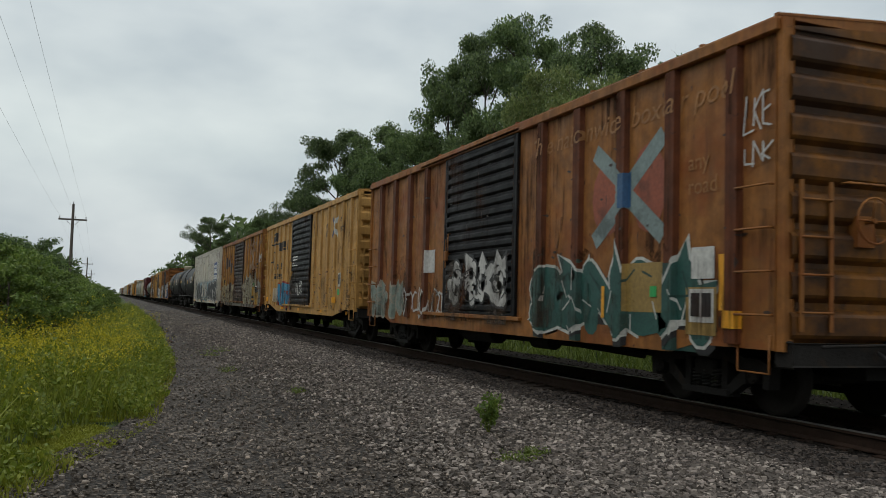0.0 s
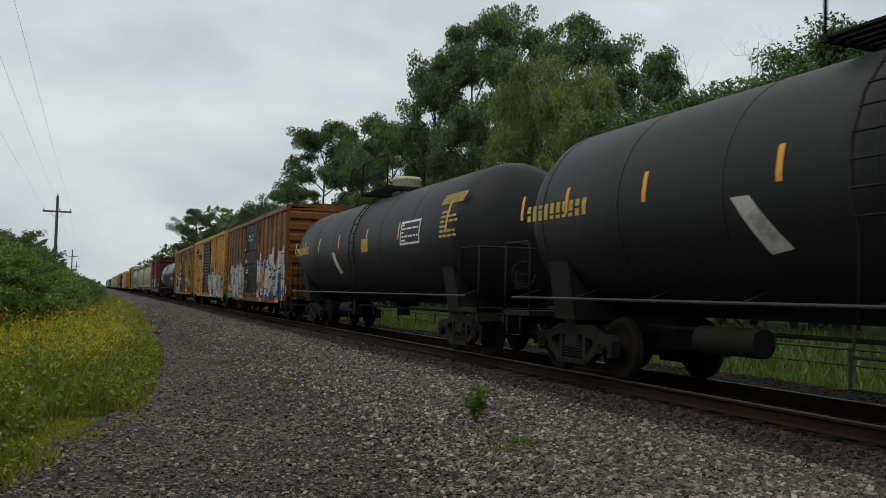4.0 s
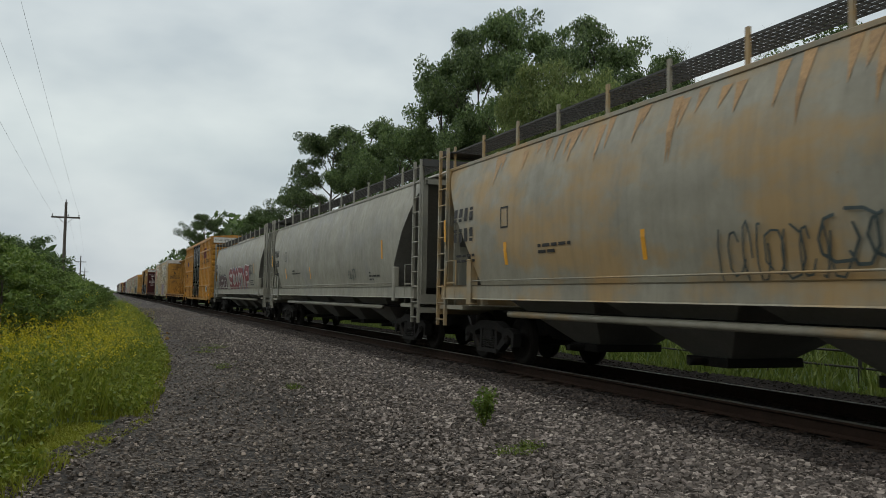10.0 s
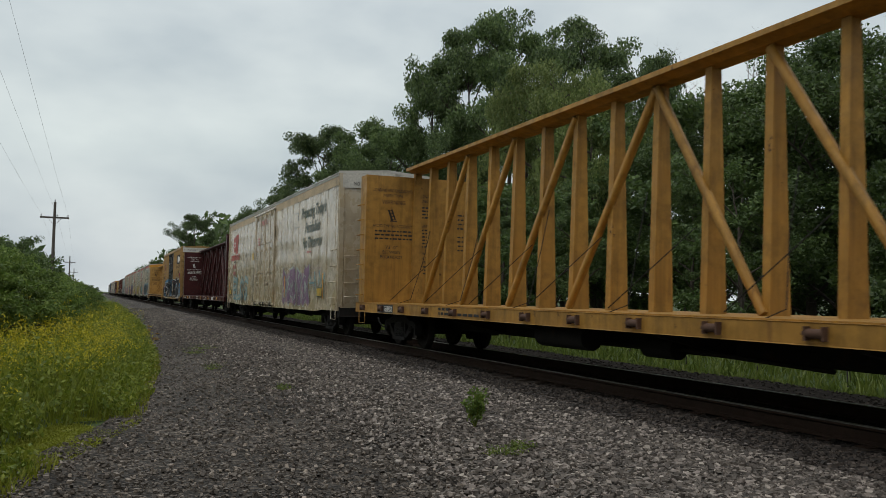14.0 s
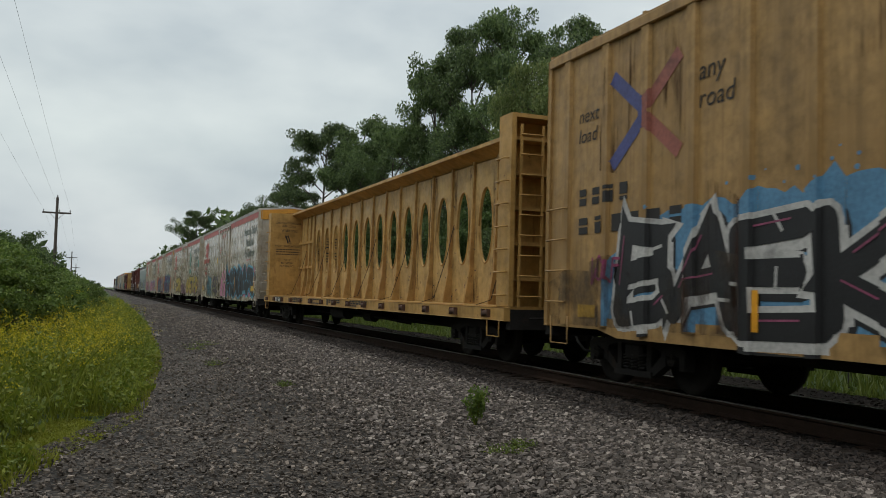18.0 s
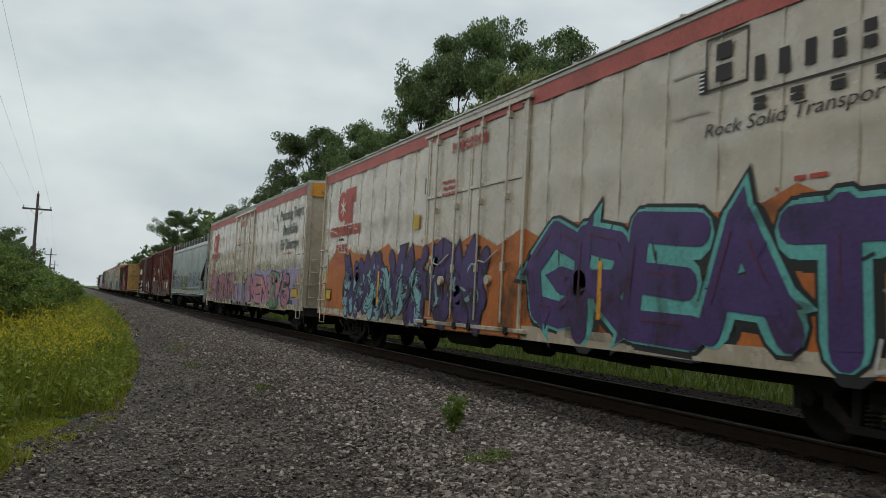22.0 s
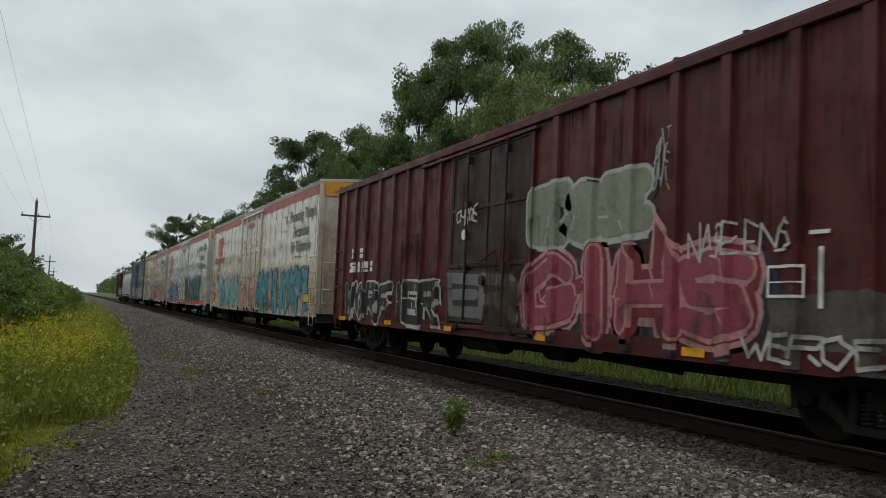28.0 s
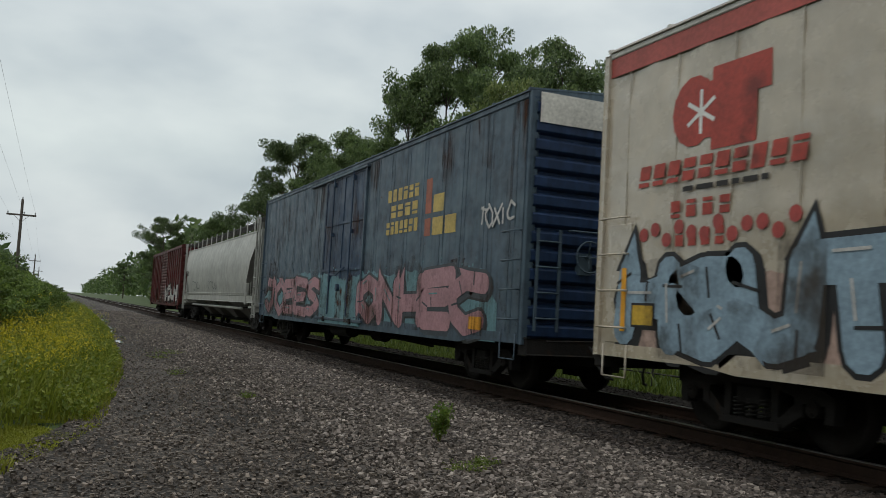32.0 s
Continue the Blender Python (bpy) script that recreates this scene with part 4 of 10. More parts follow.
# puddles in the wheel track of the road
WATER = mat("standing_rain_water", (0.03, 0.03, 0.03), 0.04, 0.0, 0.1, 2.0)
for i, (x, y, a, b) in enumerate(((2.0, 31.0, 0.14, 1.0), (2.15, 38.5, 0.2, 1.6), (2.35, 43.5, 0.22, 2.2), (2.7, 55, 0.3, 3.0), (3.0, 66, 0.35, 4.0), (2.3, 34.5, 0.08, 0.6))):
    p = thing("puddle", "shallow rain puddle in the gravel road", "puddle", pose(x, y, level(x, y) + 0.012))
    rp = random.Random(70 + i)
    rim = [(math.cos(6.283 * k / 16) * a * rp.uniform(0.6, 1.1), math.sin(6.283 * k / 16) * b * rp.uniform(0.7, 1.1)) for k in range(16)]
    part("water", G().prism([(q, r) for q, r in rim], "z", -0.08, 0.012), WATER, p)

# pipe fence on the far side of the track
FENCE = mat("dark_pipe_fence", (0.03, 0.028, 0.026), 0.7, 0.2, 0.3, 4)
fence = thing("pipe_fence", "low dark pipe fence beyond the track", "fence", pose(13.3, 0, level(13.3, 10)))
fpost = G().cyl((0, 0, -0.2), (0, 0, 0.62), 0.035, 8).mesh("post")
for i in range(24):
    q = part("post", fpost, FENCE, fence)
    q.location.y = -2 + i * 2.4
for z in (0.28, 0.58):
    part("rail", G().tube([(0.04, -3, z), (0.04, 56, z)], 0.024, 6), FENCE, fence)

# ---- the freight train ----
TRACK_X = 8.05
HALF = 1.47          # half the width over the side sheets
WHEEL_R = 0.457
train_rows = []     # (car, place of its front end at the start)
rolling = []         # (wheelset, place along the car, car's front)


def truck_frame_mesh():
    g = G()
    for a in (-1, 1):  # pedestals over the axles
        g.prism([(a * 1.12, 0.33), (a * 1.14, 0.58), (a * 0.98, 0.66), (a * 0.66, 0.66), (a * 0.62, 0.56), (a * 0.66, 0.36), (a * 0.74, 0.36), (a * 0.74, 0.50), (a * 1.02, 0.50), (a * 1.02, 0.33)], "x", -0.08, 0.08)
        g.prism([(a * 0.70, 0.36), (a * 0.44, 0.20), (a * 0.30, 0.20), (a * 0.30, 0.30), (a * 0.42, 0.32), (a * 0.66, 0.52)], "x", -0.07, 0.07)
    g.prism([(-0.72, 0.66), (-0.40, 0.78), (0.40, 0.78), (0.72, 0.66), (0.66, 0.55), (0.36, 0.62), (-0.36, 0.62), (-0.66, 0.55)], "x", -0.085, 0.085)
    g.box(-0.10, -0.44, 0.18, 0.10, 0.44, 0.26)
    g.box(-0.07, -0.40, 0.26, 0.07, -0.30, 0.64)
    g.box(-0.07, 0.30, 0.26, 0.07, 0.40, 0.64)
    return g.mesh("side_frame")


def spring_mesh():
    g = G()
    pts = [(0.07 * math.cos(1.05 * i), 0.07 * math.sin(1.05 * i), 0.27 + 0.0073 * i) for i in range(32)]
    g.tube(pts, 0.014, 4)
    g.cyl((0, 0, 0.26), (0, 0, 0.5), 0.035, 6)
    return g.mesh("coil_spring")


def wheelset_mesh():
    g = G()
    for a in (-1, 1):
        g.lathe([(0.07, a * 0.78), (0.13, a * 0.80), (0.14, a * 0.74), (0.30, a * 0.73), (0.37, a * 0.79), (0.44, a * 0.80), (WHEEL_R, a * 0.77), (WHEEL_R + 0.005, a * 0.72), (WHEEL_R + 0.025, a * 0.70), (WHEEL_R + 0.02, a * 0.675), (0.37, a * 0.675), (0.30, a * 0.70), (0.14, a * 0.68), (0.09, a * 0.64)], "x", (0, 0, 0), 24)
        g.lathe([(0.09, a * 0.64), (0.085, a * 0.0)], "x", (0, 0, 0), 10)
        g.cyl((a * 0.80, 0, 0), (a * 1.12, 0, 0), 0.085, 10)
        for i in range(3):
            t = 2 * math.pi * i / 3
            g.cyl((a * 1.12, 0.05 * math.cos(t), 0.05 * math.sin(t)), (a * 1.135, 0.05 * math.cos(t), 0.05 * math.sin(t)), 0.018, 6)
    return g.mesh("wheelset")


def truck(car, y, front):
    g = kept("bolster", lambda: G().box(-1.1, -0.2, 0.40, 1.1, 0.2, 0.62, 0.03).cyl((0, 0, 0.6), (0, 0, 0.78), 0.18, 12).box(-0.9, -0.62, 0.34, 0.9, -0.54, 0.44).box(-0.9, 0.54, 0.34, 0.9, 0.62, 0.44).mesh("truck"))
    tr = part("truck", g, STEEL_BLACK, car)
    tr.location = (0, y, RAIL)
    for a in (-1, 1):
        sf = part("side_frame", kept("side_frame", truck_frame_mesh), STEEL_BLACK, tr)
        sf.location.x = a * 1.0
        for q in (-0.18, 0.0, 0.18):
            sp = part("coil_spring", kept("coil_spring", spring_mesh), SPRING_STEEL, tr)
            sp.location = (a * 1.03, q, 0)
        ws = part("wheelset", kept("wheelset", wheelset_mesh), WHEEL_STEEL, tr)
        ws.location = (0, a * 0.89, WHEEL_R)
        rolling.append((ws, a * 0.89, front + y))
    return tr


def coupler(car, y, d):
    g = kept("coupler" + str(d), lambda: G().box(-0.07, 0, 0.74, 0.07, d * 0.45, 0.92, 0.015).box(-0.15, d * 0.40, 0.70, 0.15, d * 0.62, 0.98, 0.04).box(0.02, d * 0.58, 0.72, 0.16, d * 0.70, 0.96, 0.03).cyl((0.2, d * 0.30, 0.90), (-1.15, d * 0.22, 0.86), 0.018, 6).mesh("coupler"))
    c = part("coupler", g, STEEL_BLACK, car)
    c.location = (0, y, RAIL)
    h = part("air_hose", kept("hose" + str(d), lambda: G().tube([(-0.35, d * 0.2, 0.8), (-0.38, d * 0.38, 0.72), (-0.36, d * 0.50, 0.5), (-0.28, d * 0.58, 0.36), (-0.18, d * 0.64, 0.34)], 0.022, 6).mesh("air_hose")), RUBBER, car)
    h.location = (0, y, RAIL)


def ladder(car, material, x, y0, y1, z0, z1, n, name="ladder", rails=True, r=0.014):
    """A side ladder in the plane x; the rails reach back to the body."""
    g = G()
    if rails:
        for y in (y0, y1):
            g.box(x - 0.006, y - 0.025, z0, x + 0.008, y + 0.025, z1)
    ld = part(name, g, material, car) if rails else None
    for i in range(n):
        z = z0 + (z1 - z0) * (i + 0.5) / n
        rg = G().tube([(x + 0.06, y0, z), (x - 0.02, y0, z), (x - 0.02, y1, z), (x + 0.06, y1, z)], r, 6)
        part("rung" if rails else "grab_iron", rg, material, ld if rails else car)


def end_ladder(car, material, y, d, x0, x1, z0, z1, n):
    g = G()
    for x in (x0, x1):
        g.box(x - 0.025, y + d * 0.08, z0, x + 0.025, y + d * 0.095, z1)
    ld = part("end_ladder", g, material, car)
    for i in range(n):
        z = z0 + (z1 - z0) * (i + 0.5) / n
        part("rung", G().tube([(x0, y + d * 0.02, z), (x0, y + d * 0.1, z), (x1, y + d * 0.1, z), (x1, y + d * 0.02, z)], 0.014, 6), material, ld)


def stirrup(car, material, x, y, z, w=0.5):
    part("stirrup_step", G().tube([(x, y - w / 2, z + 0.1), (x, y - w / 2, z - 0.31), (x, y + w / 2, z - 0.31), (x, y + w / 2, z + 0.1)], 0.013, 6), material, car)


def brake_wheel(car, y, d, x, z, material):
    g = G()
    n = 16
    pts = [(x + 0.25 * math.cos(2 * math.pi * i / n), y + d * 0.26, z + 0.25 * math.sin(2 * math.pi * i / n)) for i in range(n + 1)]
    g.tube(pts, 0.014, 5)
    for i in range(0, n, 4):
        g.tube([(x, y + d * 0.22, z), pts[i]], 0.011, 5)
    g.cyl((x, y, z), (x, y + d * 0.26, z), 0.03, 8)
    g.box(x - 0.12, y, z - 0.28, x + 0.12, y + d * 0.14, z + 0.06)
    part("brake_wheel", g, material, car)


# ---- decals that follow ribs and posts of a side ----
def clip(poly, a, b):
    """The part of a convex outline between u = a and u = b."""
    for lim, sign in ((a, 1), (b, -1)):
        out = []
        for i, p in enumerate(poly):
            q = poly[(i + 1) % len(poly)]
            dp, dq = sign * (p[0] - lim), sign * (q[0] - lim)
            if dp >= 0:
                out.append(p)
            if (dp > 0 > dq) or (dp < 0 < dq):
                t = dp / (dp - dq)
                out.append((lim, p[1] + (q[1] - p[1]) * t))
        poly = out
        if len(poly) < 3:
            return None
    return poly


def front_decal(car, name, polys, material, y=-0.03, label=""):
    """Flat outlines in (x, z) on the leading end."""
    g = G()
    for p in polys:
        g.add([(a, y, b) for a, b in p], [tuple(range(len(p)))])
    part(name, g, material, car, label)


class Side:
    """The near side of a car: its length, and how far ribs stand out along it."""

    def __init__(self, car, length, breaks=((0.0, 0.0), (100.0, 0.0)), x=-HALF, curve=None):
        self.car, self.L, self.x, self.curve = car, length, x, curve
        self.b = sorted(breaks)
        self.pile, self.count, self.worn, self.low_high = {}, 0, None, (1.0, 4.5)

    def out(self, s):
        for (a, h), (b, k) in zip(self.b, self.b[1:]):
            if a <= s <= b:
                return h + (k - h) * (s - a) / (b - a) if b > a else k
        return 0.0

    def put(self, key, polys, lift=0.004):
        """Collects convex outlines in (s, z) for the decal named key."""
        if key in ("reflector", "placard", "placard:k", "sticker", "gold_panel", "panel_yellow", "grey_patch", "orange_card") and lift >= 0.006:
            for i, poly in enumerate(polys):
                self.count = self.count + 1
                self.put("%s|n%d" % (key, self.count), [poly], lift)
            return
        if self.curve:
            zs = [self.curve[0][0]]
            for (z0, _), (z1, _) in zip(self.curve, self.curve[1:]):
                zs.append(z1)
        g = self.pile.setdefault(key, [[], [], 0])
        for poly in polys:
            g[2] += 1
            off = lift + 0.0003 * (g[2] % 14)
            strips = [poly]
            if len(self.b) > 2:
                lo, hi = min(p[0] for p in poly), max(p[0] for p in poly)
                cuts = [lo] + [q[0] for q in self.b if lo < q[0] < hi] + [hi]
                strips = [clip(poly, a, b) for a, b in zip(cuts, cuts[1:]) if b - a > 1e-5]
            if self.curve:
                done = []
                for st in strips:
                    fl = [(z, s) for s, z in st]
                    lo, hi = min(p[0] for p in fl), max(p[0] for p in fl)
                    cuts = [lo] + [z for z in zs if lo < z < hi] + [hi]
                    for a, b in zip(cuts, cuts[1:]):
                        c = clip(fl, a, b) if b - a > 1e-5 else None
                        if c:
                            done.append([(s, z) for z, s in c])
                strips = done
            for st in strips:
                if not st or len(st) < 3:
                    continue
                o = len(g[0])
                for s, z in st:
                    x = self.x - self.out(s)
                    if self.curve:
                        x = np.interp(z, [c[0] for c in self.curve], [c[1] for c in self.curve])
                    g[0].append((x - off, self.L - s, z))
                g[1].append(tuple(range(o, o + len(st))))

    def done(self, mats, labels=None):
        for key, (v, f, _) in self.pile.items():
            g = G().add(v, f)
            key, _, mark = key.partition("|")
            ob = part(key.split(":")[0], g, mats[key], self.car, (labels or {}).get(key, ""))
            if key.split(":")[0] in ("stencil", "faded_lettering", "scrape", "red_mark", "slogan", "red_scribble") or key.endswith(("_haze", "_coat", "film", "bloom", "dirt")) or (mark and "." not in mark and mark[0] != "n"):
                tagged(ob, kind="stuff")
        self.pile = {}


def rect(s0, z0, s1, z1, lean=0.0):
    return [(s0, z0), (s1, z0), (s1 + lean, z1), (s0 + lean, z1)]


def disc(s, z, r, n=10, rz=None):
    return [(s + r * math.cos(2 * math.pi * i / n), z + (rz or r) * math.sin(2 * math.pi * i / n)) for i in range(n)]


def bar(p, q, w):
    d = Vector((q[0] - p[0], q[1] - p[1]))
    n = Vector((-d.y, d.x)).normalized() * w / 2 if d.length > 1e-6 else Vector((w / 2, 0))
    return [(p[0] + n.x, p[1] + n.y), (p[0] - n.x, p[1] - n.y), (q[0] - n.x, q[1] - n.y), (q[0] + n.x, q[1] + n.y)]


STROKES = {
    "A": "0,0 .5,1 1,0;.2,.38 .8,.38", "B": "0,0 0,1 .8,.9 .85,.6 0,.52;.85,.5 .95,.2 .8,0 0,0", "C": "1,.85 .5,1 0,.6 .05,.2 .5,0 1,.15",
    "D": "0,0 0,1 .7,.9 1,.5 .7,.05 0,0", "E": "1,1 0,1 0,0 1,0;0,.5 .8,.5", "F": "1,1 0,1 0,0;0,.5 .8,.5", "G": "1,.85 .5,1 0,.6 .1,.1 .6,0 1,.15 1,.45 .6,.45",
    "H": "0,0 0,1;1,0 1,1;0,.5 1,.5", "I": ".5,0 .5,1", "J": ".2,1 1,1;.7,1 .7,.2 .4,0 0,.2", "K": "0,0 0,1;1,1 0,.45 1,0", "L": "0,1 0,0 1,0",
    "M": "0,0 .05,1 .5,.4 .95,1 1,0", "N": "0,0 0,1 1,0 1,1", "O": ".5,1 .05,.75 .05,.25 .5,0 .95,.25 .95,.75 .5,1", "P": "0,0 0,1 .8,.95 .95,.72 .8,.5 0,.45",
    "Q": ".5,1 .05,.75 .05,.25 .5,0 .95,.25 .95,.75 .5,1;.6,.3 1,-.05", "R": "0,0 0,1 .8,.95 .95,.72 .8,.5 0,.45;.4,.45 1,0", "S": "1,.88 .5,1 .05,.8 .2,.55 .8,.45 .95,.2 .5,0 0,.12",
    "T": "0,1 1,1;.5,1 .5,0", "U": "0,1 .05,.2 .5,0 .95,.2 1,1", "V": "0,1 .5,0 1,1", "W": "0,1 .25,0 .5,.6 .75,0 1,1", "X": "0,0 1,1;0,1 1,0", "Y": "0,1 .5,.5 1,1;.5,.5 .4,0", "Z": "0,1 1,1 0,0 1,0",
}


def strokes(word, s0, s1, z0, z1, seed, jitter=0.08, lean=0.0, squeeze=0.82):
    """The skeleton of a sprayed word: short segments in (s, z)."""
    rnd = random.Random(seed)
    n = len(word)
    w = (s1 - s0) / n
    segs = []
    for i, ch in enumerate(word):
        top = z1 - rnd.random() * 0.12 * (z1 - z0)
        low = z0 + rnd.random() * 0.12 * (z1 - z0)
        tilt = rnd.uniform(-0.12, 0.12) + lean
        for line in STROKES.get(ch, "0,0 1,1").split(";"):
            pts = []
            for q in line.split():
                a, b = (float(c) for c in q.split(","))
                a += rnd.uniform(-jitter, jitter)
                b += rnd.uniform(-jitter, jitter)
                pts.append((s0 + w * (i + 0.5 + (a - 0.5) * squeeze) + tilt * (b - 0.5) * (top - low), low + b * (top - low)))
            segs += list(zip(pts, pts[1:]))
    return segs


def sprayed(side, word, s0, s1, z0, z1, keys, thick=0.26, rim=0.05, seed=1, lean=0.0, jitter=0.08, shine=True, up=0.0):
    """A graffiti piece: dark rim, filled letters with cuts and spikes, thin highlights. keys: names for rim, fill, highlight."""
    inset = thick / 2 + rim
    w = (s1 - s0) / len(word)
    segs = strokes(word, s0, s1, z0 + inset, z1 - inset, seed, jitter, lean, 1.0 - 1.2 * inset * len(word) / max(s1 - s0, 0.1) * 0.6)
    rnd = random.Random(seed + 99)
    spikes = []
    for p, q in segs:
        d = Vector((q[0] - p[0], q[1] - p[1]))
        if d.length > 0.2 and rnd.random() < 0.42:
            u = d.normalized()
            n = Vector((-u.y, u.x))
            end = Vector(q) + u * thick * rnd.uniform(0.7, 1.3) + n * thick * rnd.uniform(-0.7, 0.7)
            if z0 < end.y < z1 + 0.25:
                spikes.append((Vector(q) + n * thick * 0.5, Vector(q) - n * thick * 0.5, end, u, n))

    def letter(x):
        return "|%d.%d" % (seed, min(len(word) - 1, max(0, int((x - s0) / w))))

    if thick >= 0.26 and up == 0:
        o = 0.06
        for p, q in segs:
            side.put("outline|%d" % seed, [bar((p[0] + o, p[1] - o), (q[0] + o, q[1] - o), thick + 2.6 * rim), disc(p[0] + o, p[1] - o, thick / 2 + 1.3 * rim), disc(q[0] + o, q[1] - o, thick / 2 + 1.3 * rim)], 0.007)
    for p, q in segs:
        k = keys[0] + letter((p[0] + q[0]) / 2)
        side.put(k, [bar(p, q, thick + 2 * rim), disc(p[0], p[1], thick / 2 + rim), disc(q[0], q[1], thick / 2 + rim)], 0.010 + up)
        o = rim * 1.1
        side.put(k, [bar((p[0] + o, p[1] - o), (q[0] + o, q[1] - o), thick + rim)], 0.009 + up)
    for a, b, e, u, n in spikes:
        k = keys[0] + letter(a.x)
        side.put(k, [[tuple(a + n * rim * 1.4), tuple(b - n * rim * 1.4), tuple(e + u * rim * 2)]], 0.010 + up)
    for p, q in segs:
        k = keys[1] + letter((p[0] + q[0]) / 2)
        side.put(k, [bar(p, q, thick), disc(p[0], p[1], thick / 2), disc(q[0], q[1], thick / 2)], 0.016 + up)
    for a, b, e, u, n in spikes:
        side.put(keys[1] + letter(a.x), [[tuple(a), tuple(b), tuple(e)]], 0.016 + up)
    for p, q in segs:
        d = Vector((q[0] - p[0], q[1] - p[1]))
        if d.length > thick * 0.8 and rnd.random() < 0.55:
            u = d.normalized()
            n = Vector((-u.y, u.x))
            c = Vector(p) + d * rnd.uniform(0.3, 0.8)
            f = rnd.choice((-1, 1))
            side.put(keys[0] + letter(c.x), [bar(tuple(c + n * f * thick * 0.55), tuple(c - n * f * thick * rnd.uniform(0.0, 0.3) + u * thick * rnd.uniform(-0.4, 0.4)), max(0.02, rim * 0.6))], 0.021 + up)
    if shine and len(keys) > 2:
        for p, q in segs:
            m = thick * 0.22
            if rnd.random() < 0.5:
                a, b = rnd.uniform(0.05, 0.3), rnd.uniform(0.6, 0.95)
                pp = (p[0] + (q[0] - p[0]) * a - m * 0.6, p[1] + (q[1] - p[1]) * a + m)
                qq = (p[0] + (q[0] - p[0]) * b - m * 0.6, p[1] + (q[1] - p[1]) * b + m)
                side.put(keys[2], [bar(pp, qq, max(0.022, thick * 0.075))], 0.024 + up)


def wild(side, s0, s1, z0, z1, keys, seed=1, cell=0.85):
    """An interlocked spiky piece that spells nothing: rimmed stars, dark blades and thin lines. keys: rim, fill, blades."""
    rnd = random.Random(seed)
    n = max(1, round((s1 - s0) / cell))
    w = (s1 - s0) / n
    zc, hh = (z0 + z1) / 2, (z1 - z0) / 2
    dark = keys[2] if len(keys) > 2 else keys[0]

    def held(p):
        return (p[0], min(z1 + 0.15, max(z0, p[1])))

    rims, fills = [], []
    for i in range(n):
        c0 = s0 + (i + 0.5) * w
        th = min(0.42, max(0.12, w * rnd.uniform(0.30, 0.42)))
        rim = 0.04 + 0.03 * th
        for j in range(4):
            a = rnd.choice((1.57, 1.57, 1.2, 1.9, 0.5, 2.6)) + rnd.uniform(-0.25, 0.25)
            c = Vector((c0 + rnd.uniform(-0.32, 0.32) * w, zc + rnd.uniform(-0.25, 0.25) * hh))
            ln, bend = (hh * rnd.uniform(0.6, 0.85) if 1 < a < 2.1 else w * rnd.uniform(0.35, 0.5)), rnd.uniform(-1.1, 1.1)
            pts = [c]
            for sg in (-1, 1):
                p = c
                for t in range(3):
                    u = Vector((math.cos(a + bend * sg * t / 3), math.sin(a + bend * sg * t / 3))) * sg * ln / 3
                    p = p + u
                    pts.append(p) if sg > 0 else pts.insert(0, p)
            pts = [Vector((q.x, min(z1 - th / 2, max(z0 + th / 2, q.y)))) for q in pts]
            for p, q in zip(pts, pts[1:]):
                if (q - p).length > 0.02:
                    rims += [bar(p, q, th + 2 * rim), disc(q.x, q.y, th / 2 + rim, 9), disc(p.x, p.y, th / 2 + rim, 9)]
                    fills += [bar(p, q, th), disc(q.x, q.y, th / 2, 9), disc(p.x, p.y, th / 2, 9)]
            if rnd.random() < 0.4:
                u = (pts[-1] - pts[-2]).normalized() if (pts[-1] - pts[-2]).length > 0.01 else Vector((0, 1))
                v = Vector((-u.y, u.x))
                e = pts[-1]
                rims.append([held(e + v * th * 1.1), held(e - v * th * 1.1), held(e + u * th * 1.7)])
                fills.append([held(e + v * th * 0.8), held(e - v * th * 0.8), held(e + u * th * 1.3)])
    side.put("%s|%d" % (keys[0], seed), rims, 0.010)
    side.put("%s|%d" % (keys[1], seed), fills, 0.016)
    for i in range(n):
        c = Vector((s0 + (i + 0.5) * w + rnd.uniform(-0.1, 0.1) * w, zc + rnd.uniform(-0.1, 0.1) * hh))
        for j in range(rnd.choice((4, 5, 6))):
            a = rnd.uniform(0, 6.28)
            m = c + Vector((math.cos(a) * w * rnd.uniform(0.1, 0.5), math.sin(a) * hh * rnd.uniform(0.1, 0.72)))
            b = rnd.choice((0.5, 1.1, 1.9, 2.6)) + rnd.uniform(-0.3, 0.3)
            ln, th, bend = hh * rnd.uniform(0.15, 0.38), w * rnd.uniform(0.04, 0.10), rnd.uniform(-0.7, 0.7)
            pts = []
            for t in range(6):
                f = t / 5 - 0.5
                pts.append((m + Vector((math.cos(b + bend * f * 2), math.sin(b + bend * f * 2))) * ln * 2 * f, th * (1 - (2 * f) ** 2) ** 0.5))
            key = "%s|b%d" % (dark if j % 4 else keys[0], seed)
            for (p, e0), (q, e1) in zip(pts, pts[1:]):
                u = (q - p).normalized()
                v = Vector((-u.y, u.x))
                side.put(key, [[held(p + v * e0), held(p - v * e0 * 0.3), held(q - v * e1 * 0.3), held(q + v * e1)]], 0.020)
        for j in range(4):
            a, r = rnd.uniform(0, 6.28), rnd.uniform(0.25, 0.75)
            pts = [held(c + Vector((math.cos(a + t * 0.45) * r * w * 0.8, math.sin(a + t * 0.45) * r * hh))) for t in range(5)]
            for p, q in zip(pts, pts[1:]):
                side.put("%s|l%d" % (keys[0], seed), [bar(p, q, 0.026)], 0.024)


